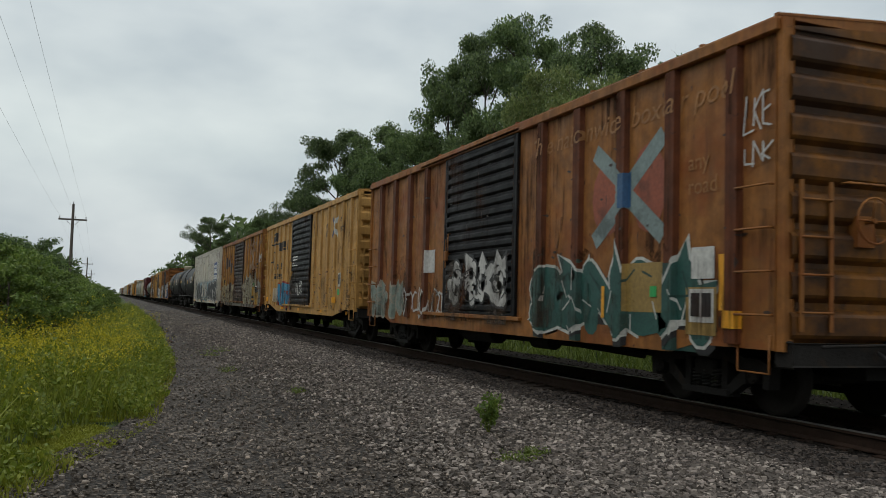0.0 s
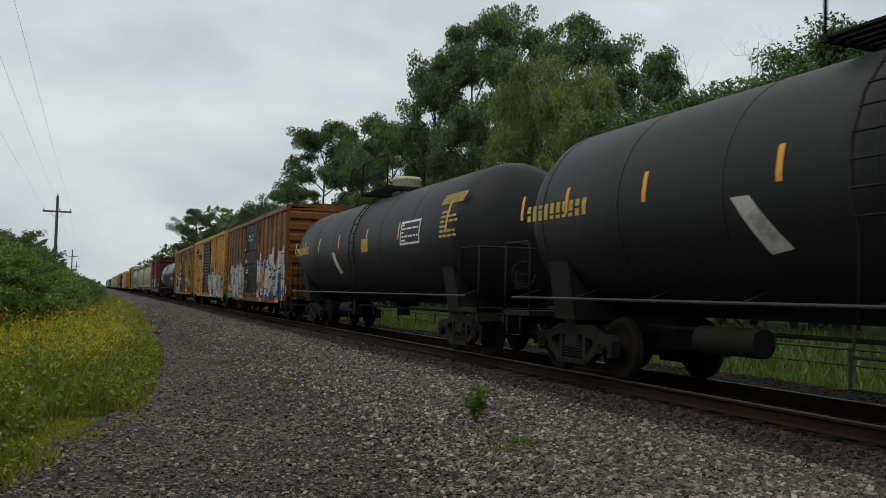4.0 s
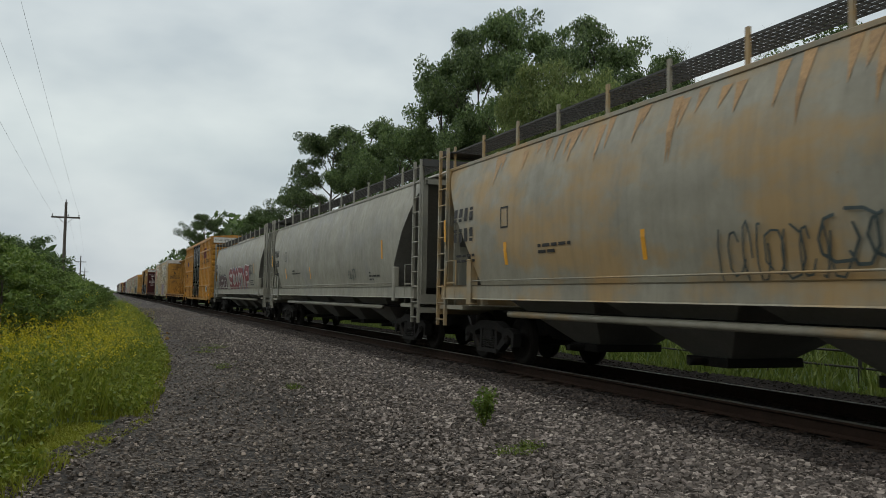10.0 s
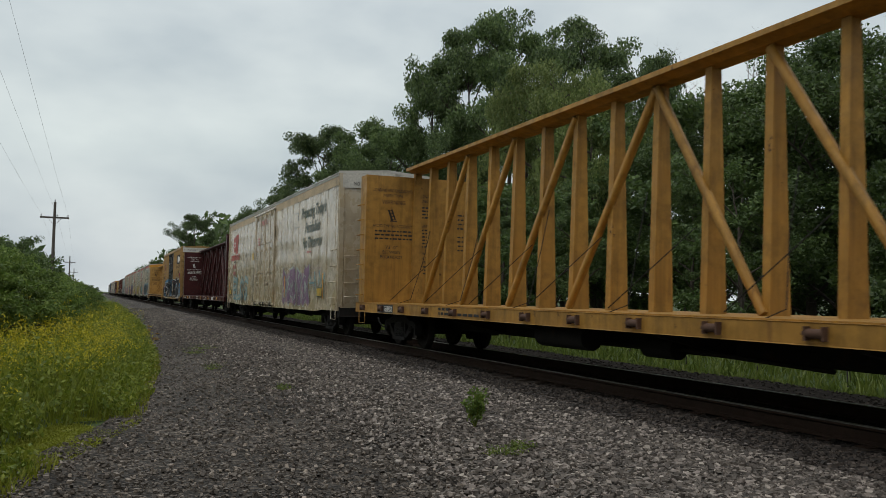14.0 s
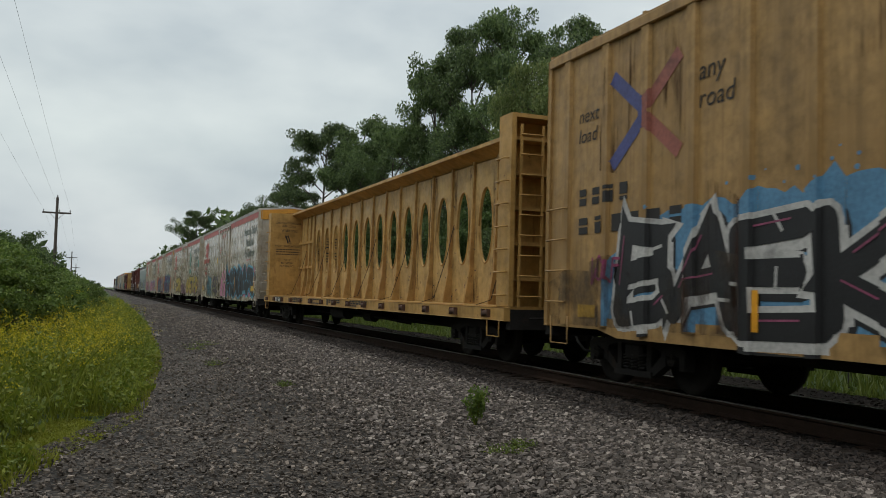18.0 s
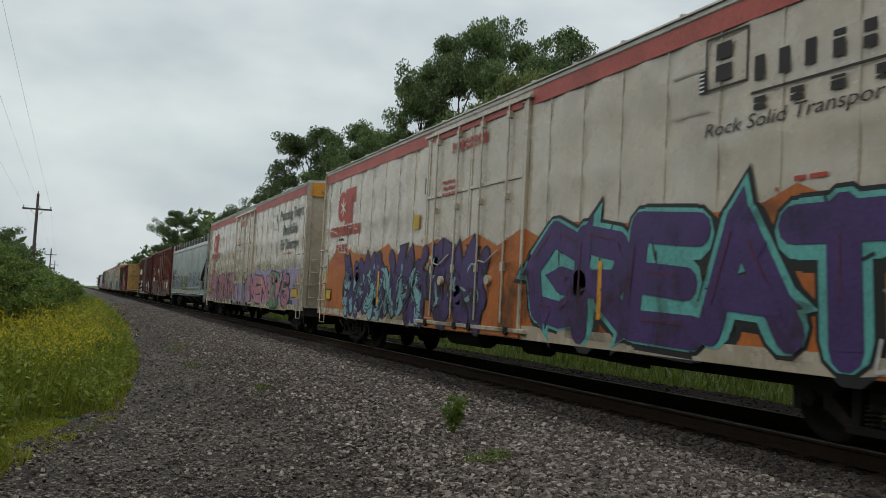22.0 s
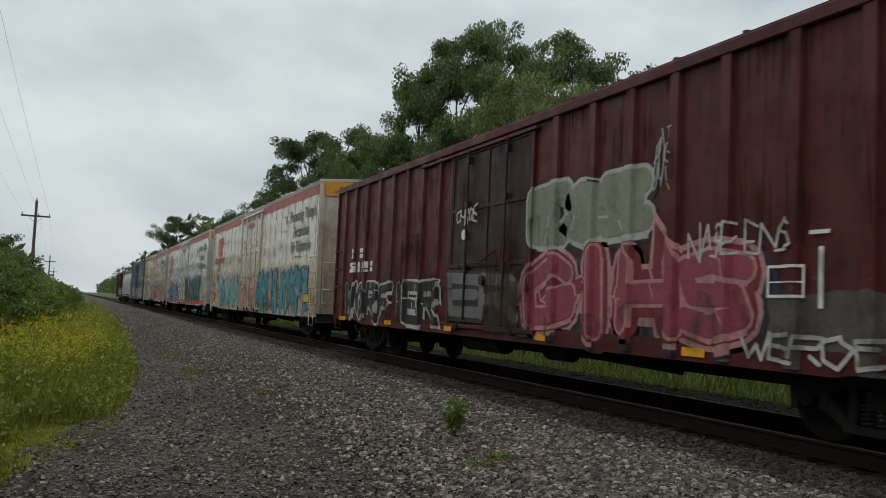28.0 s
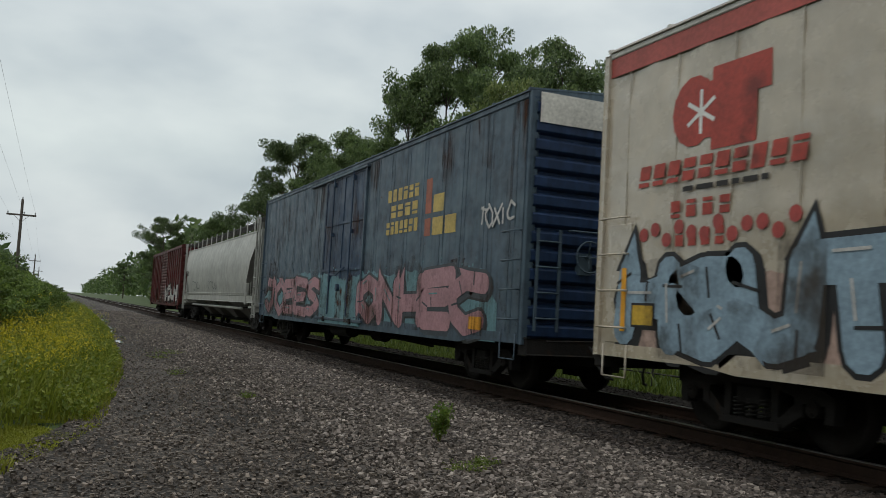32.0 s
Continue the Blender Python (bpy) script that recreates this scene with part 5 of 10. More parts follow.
def scuffs(side, key, s0, s1, z0, z1, n, seed=1, size=1.0):
    """Short scrapes where paint has gone."""
    rnd = random.Random(seed)
    for i in range(n):
        s, z = rnd.uniform(s0, s1), z0 + (z1 - z0) * rnd.random() ** 1.6
        if rnd.random() < 0.6:
            w, h = rnd.uniform(0.04, 0.15) * size, rnd.uniform(0.015, 0.05) * size
        else:
            w, h = rnd.uniform(0.015, 0.04) * size, rnd.uniform(0.04, 0.17) * size
        k = rnd.uniform(-0.05, 0.05)
        k *= w / 0.2
        side.put(key, [[(s, z + h * rnd.uniform(0.3, 0.7)), (s + w * rnd.uniform(0.15, 0.4), z), (s + w * rnd.uniform(0.6, 0.85), z + k), (s + w, z + k + h * rnd.uniform(0.3, 0.7)), (s + w * rnd.uniform(0.55, 0.8), z + k + h), (s + w * rnd.uniform(0.15, 0.4), z + h * 0.9)]], 0.006)


def cloud(side, key, s0, s1, z0, z1, seed=1, n=None, r=0.25, lift=0.0045):
    """Sprayed ground colour: a drifting upper edge, soft lumps, overspray dots and a few runs."""
    rnd = random.Random(seed)
    n = n or max(4, int((s1 - s0) / 0.13))
    w = (s1 - s0) / n
    hgt = z1 - z0

    def top(i):
        q = s0 + i * w
        fade = min(1.0, 0.55 + 0.9 * min(i, n - i) / max(3.0, 0.12 * n))
        return z0 + hgt * fade * (0.90 + 0.13 * noise.noise((q * 0.8, seed * 3.1, 0.0)) + 0.09 * noise.noise((q * 3.1, seed * 1.7, 5.0)) + 0.03 * rnd.uniform(-1, 1))

    edge_line = [top(i) for i in range(n + 1)]
    for i in range(n):
        a = s0 + i * w
        side.put(key, [[(a, z0), (a + w, z0), (a + w, edge_line[i + 1]), (a, edge_line[i])]], lift)
        if rnd.random() < 0.35:
            q = rnd.uniform(0.01, 0.035)
            side.put(key, [disc(a + rnd.uniform(0, w), edge_line[i] + rnd.uniform(0.02, 0.5 * r + 0.04), q, 6)], lift)


def tag(side, key, word, s0, s1, z0, z1, seed=1, w=0.035):
    """A thin hand-sprayed tag."""
    for p, q in strokes(word, s0, s1, z0, z1, seed, 0.16, 0.1, 0.95):
        side.put(key, [bar(p, q, w), disc(q[0], q[1], w / 2, 6)], 0.026)


def scribble(side, key, s0, s1, z0, z1, n, seed=1, w=0.025):
    """Looping spray-can lines that spell nothing."""
    rnd = random.Random(seed)
    for i in range(n):
        c = s0 + (s1 - s0) * (i + 0.5) / n
        a, r, h = rnd.uniform(0, 6.28), (s1 - s0) / n * rnd.uniform(0.5, 1.1), (z1 - z0) * rnd.uniform(0.3, 0.55)
        pts = [(c + math.cos(a + t * 0.8) * r * (0.5 + 0.07 * t), (z0 + z1) / 2 + math.sin(a + t * 0.8 * rnd.uniform(0.9, 1.1)) * h) for t in range(rnd.choice((5, 7, 8)))]
        for p, q in zip(pts, pts[1:]):
            side.put(key, [bar(p, q, w), disc(q[0], q[1], w / 2, 6)], 0.026)


def font_polys(body, s0, z0, size, width=None, shear=0.0, extra=0.0):
    """Outlines of built-in lettering as triangles in (s, z): left end s0, base line z0, cap height about 0.7 size."""
    cu = bpy.data.curves.new("lettering", "FONT")
    cu.body, cu.size, cu.shear, cu.offset, cu.fill_mode = body, size, shear, extra, "FRONT"
    cu.resolution_u = 3
    tmp = bpy.data.objects.new("lettering", cu)
    me = bpy.data.meshes.new_from_object(tmp)
    me.calc_loop_triangles()
    co = [q.co for q in me.vertices]
    tris = [[(co[i].x, co[i].y) for i in t.vertices] for t in me.loop_triangles]
    bpy.data.objects.remove(tmp)
    bpy.data.curves.remove(cu)
    bpy.data.meshes.remove(me)
    if not tris:
        return []
    hi = max(p[0] for t in tris for p in t)
    k = width / hi if width else 1.0
    return [[(s0 + p[0] * k, z0 + p[1]) for p in t] for t in tris]


def words(side, key, body, s0, z0, size, width=None, shear=0.0, extra=0.0):
    side.put(key, font_polys(body, s0, z0, size, width, shear, extra), 0.008)


def bars(side, key, s0, z0, s1, lines, h=0.05, gap=0.09, seed=1):
    """Small stencilling too fine to read, as short bars."""
    rnd = random.Random(seed)
    for i in range(lines):
        s = s0
        while s < s1 - 0.05:
            w = rnd.uniform(0.08, 0.3)
            e = min(s + w, s1)
            side.put(key, [rect(s, z0 - i * gap - h, e, z0 - i * gap)], 0.008)
            s = e + 0.05
            if rnd.random() < 0.12:
                break


def corrugated(z0, z1, pitch, depth, flat_part=0.45):
    """Outline (offset, z) of rounded ribs one above another."""
    n = max(1, round((z1 - z0) / pitch))
    p = (z1 - z0) / n
    pts = [(0.0, z0)]
    for i in range(n):
        a = z0 + i * p
        e = p * (1 - flat_part) / 2
        pts += [(0.0, a + p * 0.08), (depth * 0.75, a + e * 0.7), (depth, a + e), (depth, a + p - e), (depth * 0.75, a + p - e * 0.7), (0.0, a + p * 0.92)]
    pts.append((0.0, z1))
    return pts


def glyphs(side, key, n, s0, s1, z0, h, lean=0.0, fill=0.74, seed=1):
    """A row of plain block shapes in place of a name or number."""
    rnd = random.Random(seed)
    w = (s1 - s0) / n
    for i in range(n):
        a = s0 + i * w
        k = lean * h
        b = a + w * fill
        kind = rnd.randrange(4)
        g2 = h * 0.07
        if kind == 0:
            ps = [rect(a, z0, b, z0 + h, k)]
        elif kind == 1:
            ps = [rect(a, z0, b, z0 + h / 2 - g2, k * 0.43), rect(a + k * 0.57, z0 + h / 2 + g2, b + k * 0.57, z0 + h, k * 0.43)]
        elif kind == 2:
            ps = [rect(a, z0, b, z0 + h * 0.66, k * 0.66), rect(a + k * 0.78, z0 + h * 0.78, b + k * 0.78, z0 + h, k * 0.22)]
        else:
            ps = [rect(a, z0, b, z0 + h * 0.22, k * 0.22), rect(a + k * 0.34, z0 + h * 0.34, b + k * 0.34, z0 + h, k * 0.66)]
        side.put(key, ps, 0.008)


COLS = {}


def spray(name, c, rough=0.55):
    if name not in COLS:
        COLS[name] = mat(name, tuple(0.85 * q for q in c), rough, 0.0, 0.35, 2.2, 0.15, 25, tuple(q * 0.42 for q in c), 0.36)
    return COLS[name]


SEAM = mat("dirty_panel_seam", (0.16, 0.14, 0.11), 0.8, 0, 0.4, 3)


def underframe(car, L, truck_in, front, z=1.0, gear=True):
    part("center_sill", kept("csill%.2f" % L, lambda: G().box(-0.2, 0.1, 0.62, 0.2, L - 0.1, 0.98).mesh("center_sill")), STEEL_BLACK, car)
    if gear:
        c = L / 2
        r = part("air_reservoir", kept("reservoir", lambda: G().cyl((-0.95, -0.75, 0.78), (-0.95, 0.75, 0.78), 0.2, 12).lathe([(0.2, 0.75), (0.12, 0.83), (0.01, 0.85)], "y", (-0.95, 0, 0.78), 12).mesh("air_reservoir")), STEEL_BLACK, car)
        r.location.y = c + 1.2
        b = part("brake_cylinder", kept("brake_cyl", lambda: G().cyl((-0.7, -0.35, 0.72), (-0.7, 0.35, 0.72), 0.15, 12).cyl((-0.7, 0.35, 0.72), (-0.7, 2.6, 0.66), 0.03, 6).cyl((-0.7, -0.35, 0.72), (-0.5, -2.8, 0.62), 0.03, 6).mesh("brake_cylinder")), STEEL_BLACK, car)
        b.location.y = c - 1.0
        for q in (0.28, 0.42, 0.58, 0.72):
            x = part("crossbearer", kept("crossbearer", lambda: G().prism([(-1.42, 1.02), (1.42, 1.02), (1.38, 0.90), (0.25, 0.66), (-0.25, 0.66), (-1.38, 0.90)], "y", -0.06, 0.06).mesh("crossbearer")), STEEL_BLACK, car)
            x.location.y = L * q
    for y in (truck_in, L - truck_in):
        truck(car, y, front)
    coupler(car, 0.0, -1)
    coupler(car, L, 1)


def wall_end(car, y, d, z0, z1, material, pitch=0.30, depth=0.07, roof=0.14, half=None):
    hw = (half or HALF) - 0.05
    ln = [(y + d * o, z) for o, z in corrugated(z0, z1, pitch, depth)]
    g = G().sweep(ln, "x", -hw, hw, smooth=False)
    g.prism([(-hw - 0.03, z1), (hw + 0.03, z1), (hw + 0.03, z1 + 0.03), (0, z1 + roof), (-hw - 0.03, z1 + 0.03)], "y", y - d * 0.03, y + d * 0.05)
    part("end_wall", g, material, car)


def dented_sheet(L, z0, z1, seed):
    """Insulated side sheet: pillowed panel by panel, pushed in by the foam behind it."""
    rnd = random.Random(seed)
    nc, nr, m = 22, 5, 5
    deep = [[rnd.uniform(0.15, 1.0) for r in range(nr)] for c in range(nc)]
    slip = [[rnd.uniform(0.32, 0.68) for r in range(nr)] for c in range(nc)]
    v, f = [], []
    for i in range(nc * m + 1):
        for j in range(nr * m + 1):
            c, r = min(nc - 1, i // m), min(nr - 1, j // m)
            a, b = i / m - c, j / m - r
            q = slip[c][r]
            b = 0.5 * b / q if b < q else 0.5 + 0.5 * (b - q) / (1 - q)
            x = 0.040 * deep[c][r] * math.sin(math.pi * a) ** 0.8 * math.sin(math.pi * b) if 0 < a < 1 and 0 < b < 1 else 0.0
            v.append((-HALF + x, L * i / (nc * m), z0 + (z1 - z0) * j / (nr * m)))
    k = nr * m + 1
    for i in range(nc * m):
        for j in range(nr * m):
            f.append((i * k + j, (i + 1) * k + j, (i + 1) * k + j + 1, i * k + j + 1))
    g = G().add(v, f, True)
    return g.box(-HALF + 0.045, 0, z0, -HALF + 0.06, L, z1)


def boxcar(name, label, F, L, H, body, posts, door, zb=1.0, sill="straight", roof=None, end=None, hat=0.06, wide=0.19, group="", end_pitch=0.42, end_depth=0.09, flat_side=False, low=0.84, seams=0, ladder_mat=None, truck_in=1.75, category="boxcar", brake=True, high_ladder=False, chord=0.14, seam_mat=None, post_mat=None, wheel_mat=None, dented=0):
    car = thing(name, label, category, pose(TRACK_X, F, 0), "freight train cars")
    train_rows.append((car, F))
    roof, end, lm = roof or body, end or body, ladder_mat or body
    br = [(-0.5, 0.0), (L + 0.5, 0.0)]
    for s in posts:
        br += [(s - wide / 2, 0.0), (s - wide / 2.5, hat), (s + wide / 2.5, hat), (s + wide / 2, 0.0)]
    ds0, ds1, dz0, dz1, style, dmat = door
    br = [b for b in br if not ds0 - 0.12 < b[0] < ds1 + 0.12]
    br += [(ds0 - 0.10, 0.0), (ds0 - 0.09, 0.05), (ds0 - 0.01, 0.05), (ds0, 0.055), (ds1, 0.055), (ds1 + 0.01, 0.05), (ds1 + 0.09, 0.05), (ds1 + 0.10, 0.0)]
    side = Side(car, L, br)
    side.low_high, side.worn = (zb, H), (0.0, 0.4, True) if category != "boxcar" else (0.62, 0.6)
    if dented:
        part("side_wall", dented_sheet(L, zb, H, dented), body, car)
    else:
        part("side_wall", G().box(-HALF, 0, zb, -HALF + 0.05, L, H), body, car)
    part("side_wall", G().box(HALF - 0.05, 0, zb, HALF, L, H), body, car)
    part("floor", G().box(-HALF + 0.05, 0.02, zb + 0.02, HALF - 0.05, L - 0.02, zb + 0.14), STEEL_BLACK, car)
    for s in posts:
        if ds0 - 0.12 < s < ds1 + 0.12:
            continue
        y = L - s
        pm = kept("post%.2f%.2f%.2f%.2f%s" % (hat, wide, zb, H, (post_mat or body).name), lambda: G().prism([(-HALF + 0.01, -wide / 2), (-HALF, -wide / 2), (-HALF - hat, -wide / 2.5), (-HALF - hat, wide / 2.5), (-HALF, wide / 2), (-HALF + 0.01, wide / 2)], "z", zb - 0.02, H - chord).mesh("side_post"))
        p = part("side_post", pm, post_mat or body, car)
        p.location.y = y
    for s in range(seams):
        y = L * (s + 0.5) / seams
        if ds0 < L - y < ds1:
            continue
        for yy in (y,) if dented else (y - 0.08, y + 0.08):
            part("panel_seam", G().box(-HALF - (0.002 if dented else 0.006), yy - 0.008, zb, -HALF + 0.01, yy + 0.008, H - chord), seam_mat or body, car)
    part("top_chord", G().box(-HALF - hat - 0.015, 0.0, H - chord, -HALF + 0.06, L, H + 0.005, 0.012), roof, car)
    part("top_chord", G().box(HALF - 0.06, 0.0, H - chord, HALF + hat + 0.015, L, H + 0.005, 0.012), roof, car)
    rg = G().prism([(-HALF - 0.05, H + 0.006), (HALF + 0.05, H + 0.006), (HALF + 0.05, H + 0.03), (0, H + 0.15), (-HALF - 0.05, H + 0.03)], "y", 0.03, L - 0.03)
    n = int(L / 1.2)
    for i in range(n + 1):
        y = 0.05 + (L - 0.1) * i / n
        rg.prism([(-HALF - 0.05, H + 0.03), (-HALF - 0.05, H + 0.06), (0, H + 0.18), (HALF + 0.05, H + 0.06), (HALF + 0.05, H + 0.03), (0, H + 0.15)], "y", y - 0.03, y + 0.03)
    part("roof", rg, roof, car)
    # side sill
    t = truck_in
    if sill == "fish":
        prof = [(0.0, zb), (0.0, zb - 0.0), (t - 0.4, zb - 0.03), (t + 1.1, low), (L - t - 1.1, low), (L - t + 0.4, zb - 0.03), (L, zb), (L, zb + 0.12), (0, zb + 0.12)]
    else:
        prof = [(0.0, zb - 0.06), (t - 0.3, zb - 0.06), (t + 0.2, low), (L - t - 0.2, low), (L - t + 0.3, zb - 0.06), (L, zb - 0.06), (L, zb + 0.1), (0, zb + 0.1)]
    for x in (-1, 1):
        part("side_sill", G().prism(prof, "x", x * (HALF + 0.012), x * (HALF - 0.03)), body, car)
    for y, d in ((0.0, -1), (L, 1)):
        wall_end(car, y, d, zb, H - 0.12, end, end_pitch, end_depth)
        for x in (-1, 1):
            part("corner_post", G().box(x * (HALF - 0.10), y - d * 0.05, zb - 0.05, x * (HALF + 0.03), y + d * 0.05, H - 0.02, 0.015), body if not flat_side else end, car)
        end_ladder(car, lm, y, d * 1.35, -1.32, -0.92, zb + 0.15, zb + 1.75, 4)
        part("end_sill", G().box(-HALF + 0.02, y - d * 0.1, zb - 0.22, HALF - 0.02, y + d * 0.12, zb + 0.03, 0.02), STEEL_BLACK, car)
        part("end_handrail", G().tube([(-0.75, y + d * 0.08, zb + 1.75), (-0.75, y + d * 0.2, zb + 1.75), (0.75, y + d * 0.2, zb + 1.75), (0.75, y + d * 0.08, zb + 1.75)], 0.014, 6), lm, car)
    zt = H - 0.5 if high_ladder else zb + 1.95
    nr = 8 if high_ladder else 4
    ladder(car, lm, -HALF - 0.09, 0.10, 0.62, zb + 0.08, zt, nr, rails=False)
    ladder(car, lm, -HALF - 0.09, L - 0.62, L - 0.10, zb + 0.08, zt, nr, rails=False)
    stirrup(car, lm, -HALF - 0.03, 0.4, zb)
    stirrup(car, lm, -HALF - 0.03, L - 0.4, zb)
    if brake:
        brake_wheel(car, 0.0, -1, -0.45, zb + 1.35, wheel_mat or lm)
    underframe(car, L, truck_in, F)
    build_door(car, L, ds0, ds1, dz0, dz1, style, dmat, body, H)
    return car, side


def build_door(car, L, s0, s1, z0, z1, style, dmat, body, H):
    y0, y1 = L - s1, L - s0
    x = -HALF - 0.005
    part("door_track", G().box(x - 0.075, y0 - 0.3, z0 - 0.10, x + 0.01, y1 + (1.6 if style in ("youngstown", "panel") else 0.3), z0 - 0.03, 0.008), body, car)
    part("door_track", G().box(x - 0.09, y0 - 0.2, z1 + 0.01, x + 0.01, y1 + (1.6 if style in ("youngstown", "panel", "plug", "twin_plug") else 0.2), z1 + 0.07, 0.008), body, car)
    for y in (y0 - 0.055, y1 + 0.055):
        part("door_post", G().box(x - 0.055, y - 0.04, z0 - 0.06, x + 0.01, y + 0.04, z1 + 0.04, 0.008), dmat if style == "youngstown" else body, car)
    if style in ("youngstown", "panel"):
        pitch = 0.20 if style == "youngstown" else 0.62
        ln = [(x - 0.004 - o, z) for o, z in corrugated(z0, z1, pitch, 0.05 if style == "youngstown" else 0.03, 0.35 if style == "youngstown" else 0.78)]
        d = part("door", G().sweep(ln, "y", y0 + 0.06, y1 - 0.06), dmat, car)
        for y in (y0, y1 - 0.06):
            part("door_stile", G().box(x - 0.05, y, z0, x + 0.004, y + 0.06, z1, 0.006), dmat, d)
        part("door_rail", G().box(x - 0.052, y0, z0 - 0.02, x + 0.004, y1, z0 + 0.03), dmat, d)
        part("door_rail", G().box(x - 0.052, y0, z1 - 0.05, x + 0.004, y1, z1), dmat, d)
        part("door_lock", G().box(x - 0.10, y1 - 0.16, z0 + 1.05, x - 0.03, y1 - 0.04, z0 + 1.25, 0.01).cyl((x - 0.08, y1 - 0.1, z0 + 0.9), (x - 0.08, y1 - 0.1, z0 + 1.5), 0.014, 6), body, d)
        part("door_handle", G().tube([(x - 0.05, y1 - 0.3, z0 + 1.2), (x - 0.11, y1 - 0.3, z0 + 1.2), (x - 0.11, y1 - 0.3, z0 + 1.6), (x - 0.05, y1 - 0.3, z0 + 1.6)], 0.012, 6), body, d)
        for i in range(2):
            y = y0 + 0.4 + i * (y1 - y0 - 0.8)
            part("door_roller", G().cyl((x - 0.07, y, z0 - 0.06), (x - 0.01, y, z0 - 0.06), 0.05, 10), STEEL_BLACK, d)
        return
    halves = [(y0, (y0 + y1) / 2 - 0.01), ((y0 + y1) / 2 + 0.01, y1)] if style.startswith("twin") else [(y0, y1)]
    for a, b in halves:
        d = part("door", G().box(x - 0.03, a, z0, x + 0.02, b, z1, 0.012), dmat, car)
        n = 6
        for i in (0, 2, 4, n):
            z = z0 + (z1 - z0) * i / n
            part("door_rail", G().box(x - 0.055, a, max(z0, z - 0.035), x - 0.02, b, min(z1, z + 0.035), 0.006), dmat, d)
        for y in (a + 0.03, b - 0.03) + (((a + b) / 2,) if style in ("twin_plug", "plug") else ()):
            part("door_stile", G().box(x - 0.05, y - 0.03, z0, x - 0.02, y + 0.03, z1, 0.006), dmat, d)
        for f in ((0.25, 0.75) if style.startswith("twin") or style == "plug" else (0.12, 0.45, 0.80)):
            y = a + (b - a) * f
            part("lock_rod", G().cyl((x - 0.085, y, z0 + 0.05), (x - 0.085, y, z1 + 0.05), 0.02, 8).box(x - 0.11, y - 0.05, z0 + 0.9, x - 0.03, y + 0.05, z0 + 1.05).box(x - 0.11, y - 0.05, z0 + 2.1, x - 0.03, y + 0.05, z0 + 2.2).box(x - 0.11, y - 0.05, z1 - 0.2, x - 0.03, y + 0.05, z1 - 0.08), dmat, d)
        part("lock_handle", G().tube([(x - 0.09, a + (b - a) * 0.35, z0 + 1.25), (x - 0.12, a + (b - a) * 0.55, z0 + 1.05), (x - 0.12, a + (b - a) * 0.7, z0 + 1.1)], 0.016, 6).cyl((x - 0.13, a + (b - a) * 0.5, z0 + 0.75), (x - 0.06, a + (b - a) * 0.5, z0 + 0.75), 0.09, 12), dmat, d)
        for i in range(2):
            y = a + (b - a) * (0.15 + 0.7 * i)
            part("door_roller", G().cyl((x - 0.10, y, z0 - 0.08), (x - 0.02, y, z0 - 0.08), 0.07, 10), STEEL_BLACK, d)


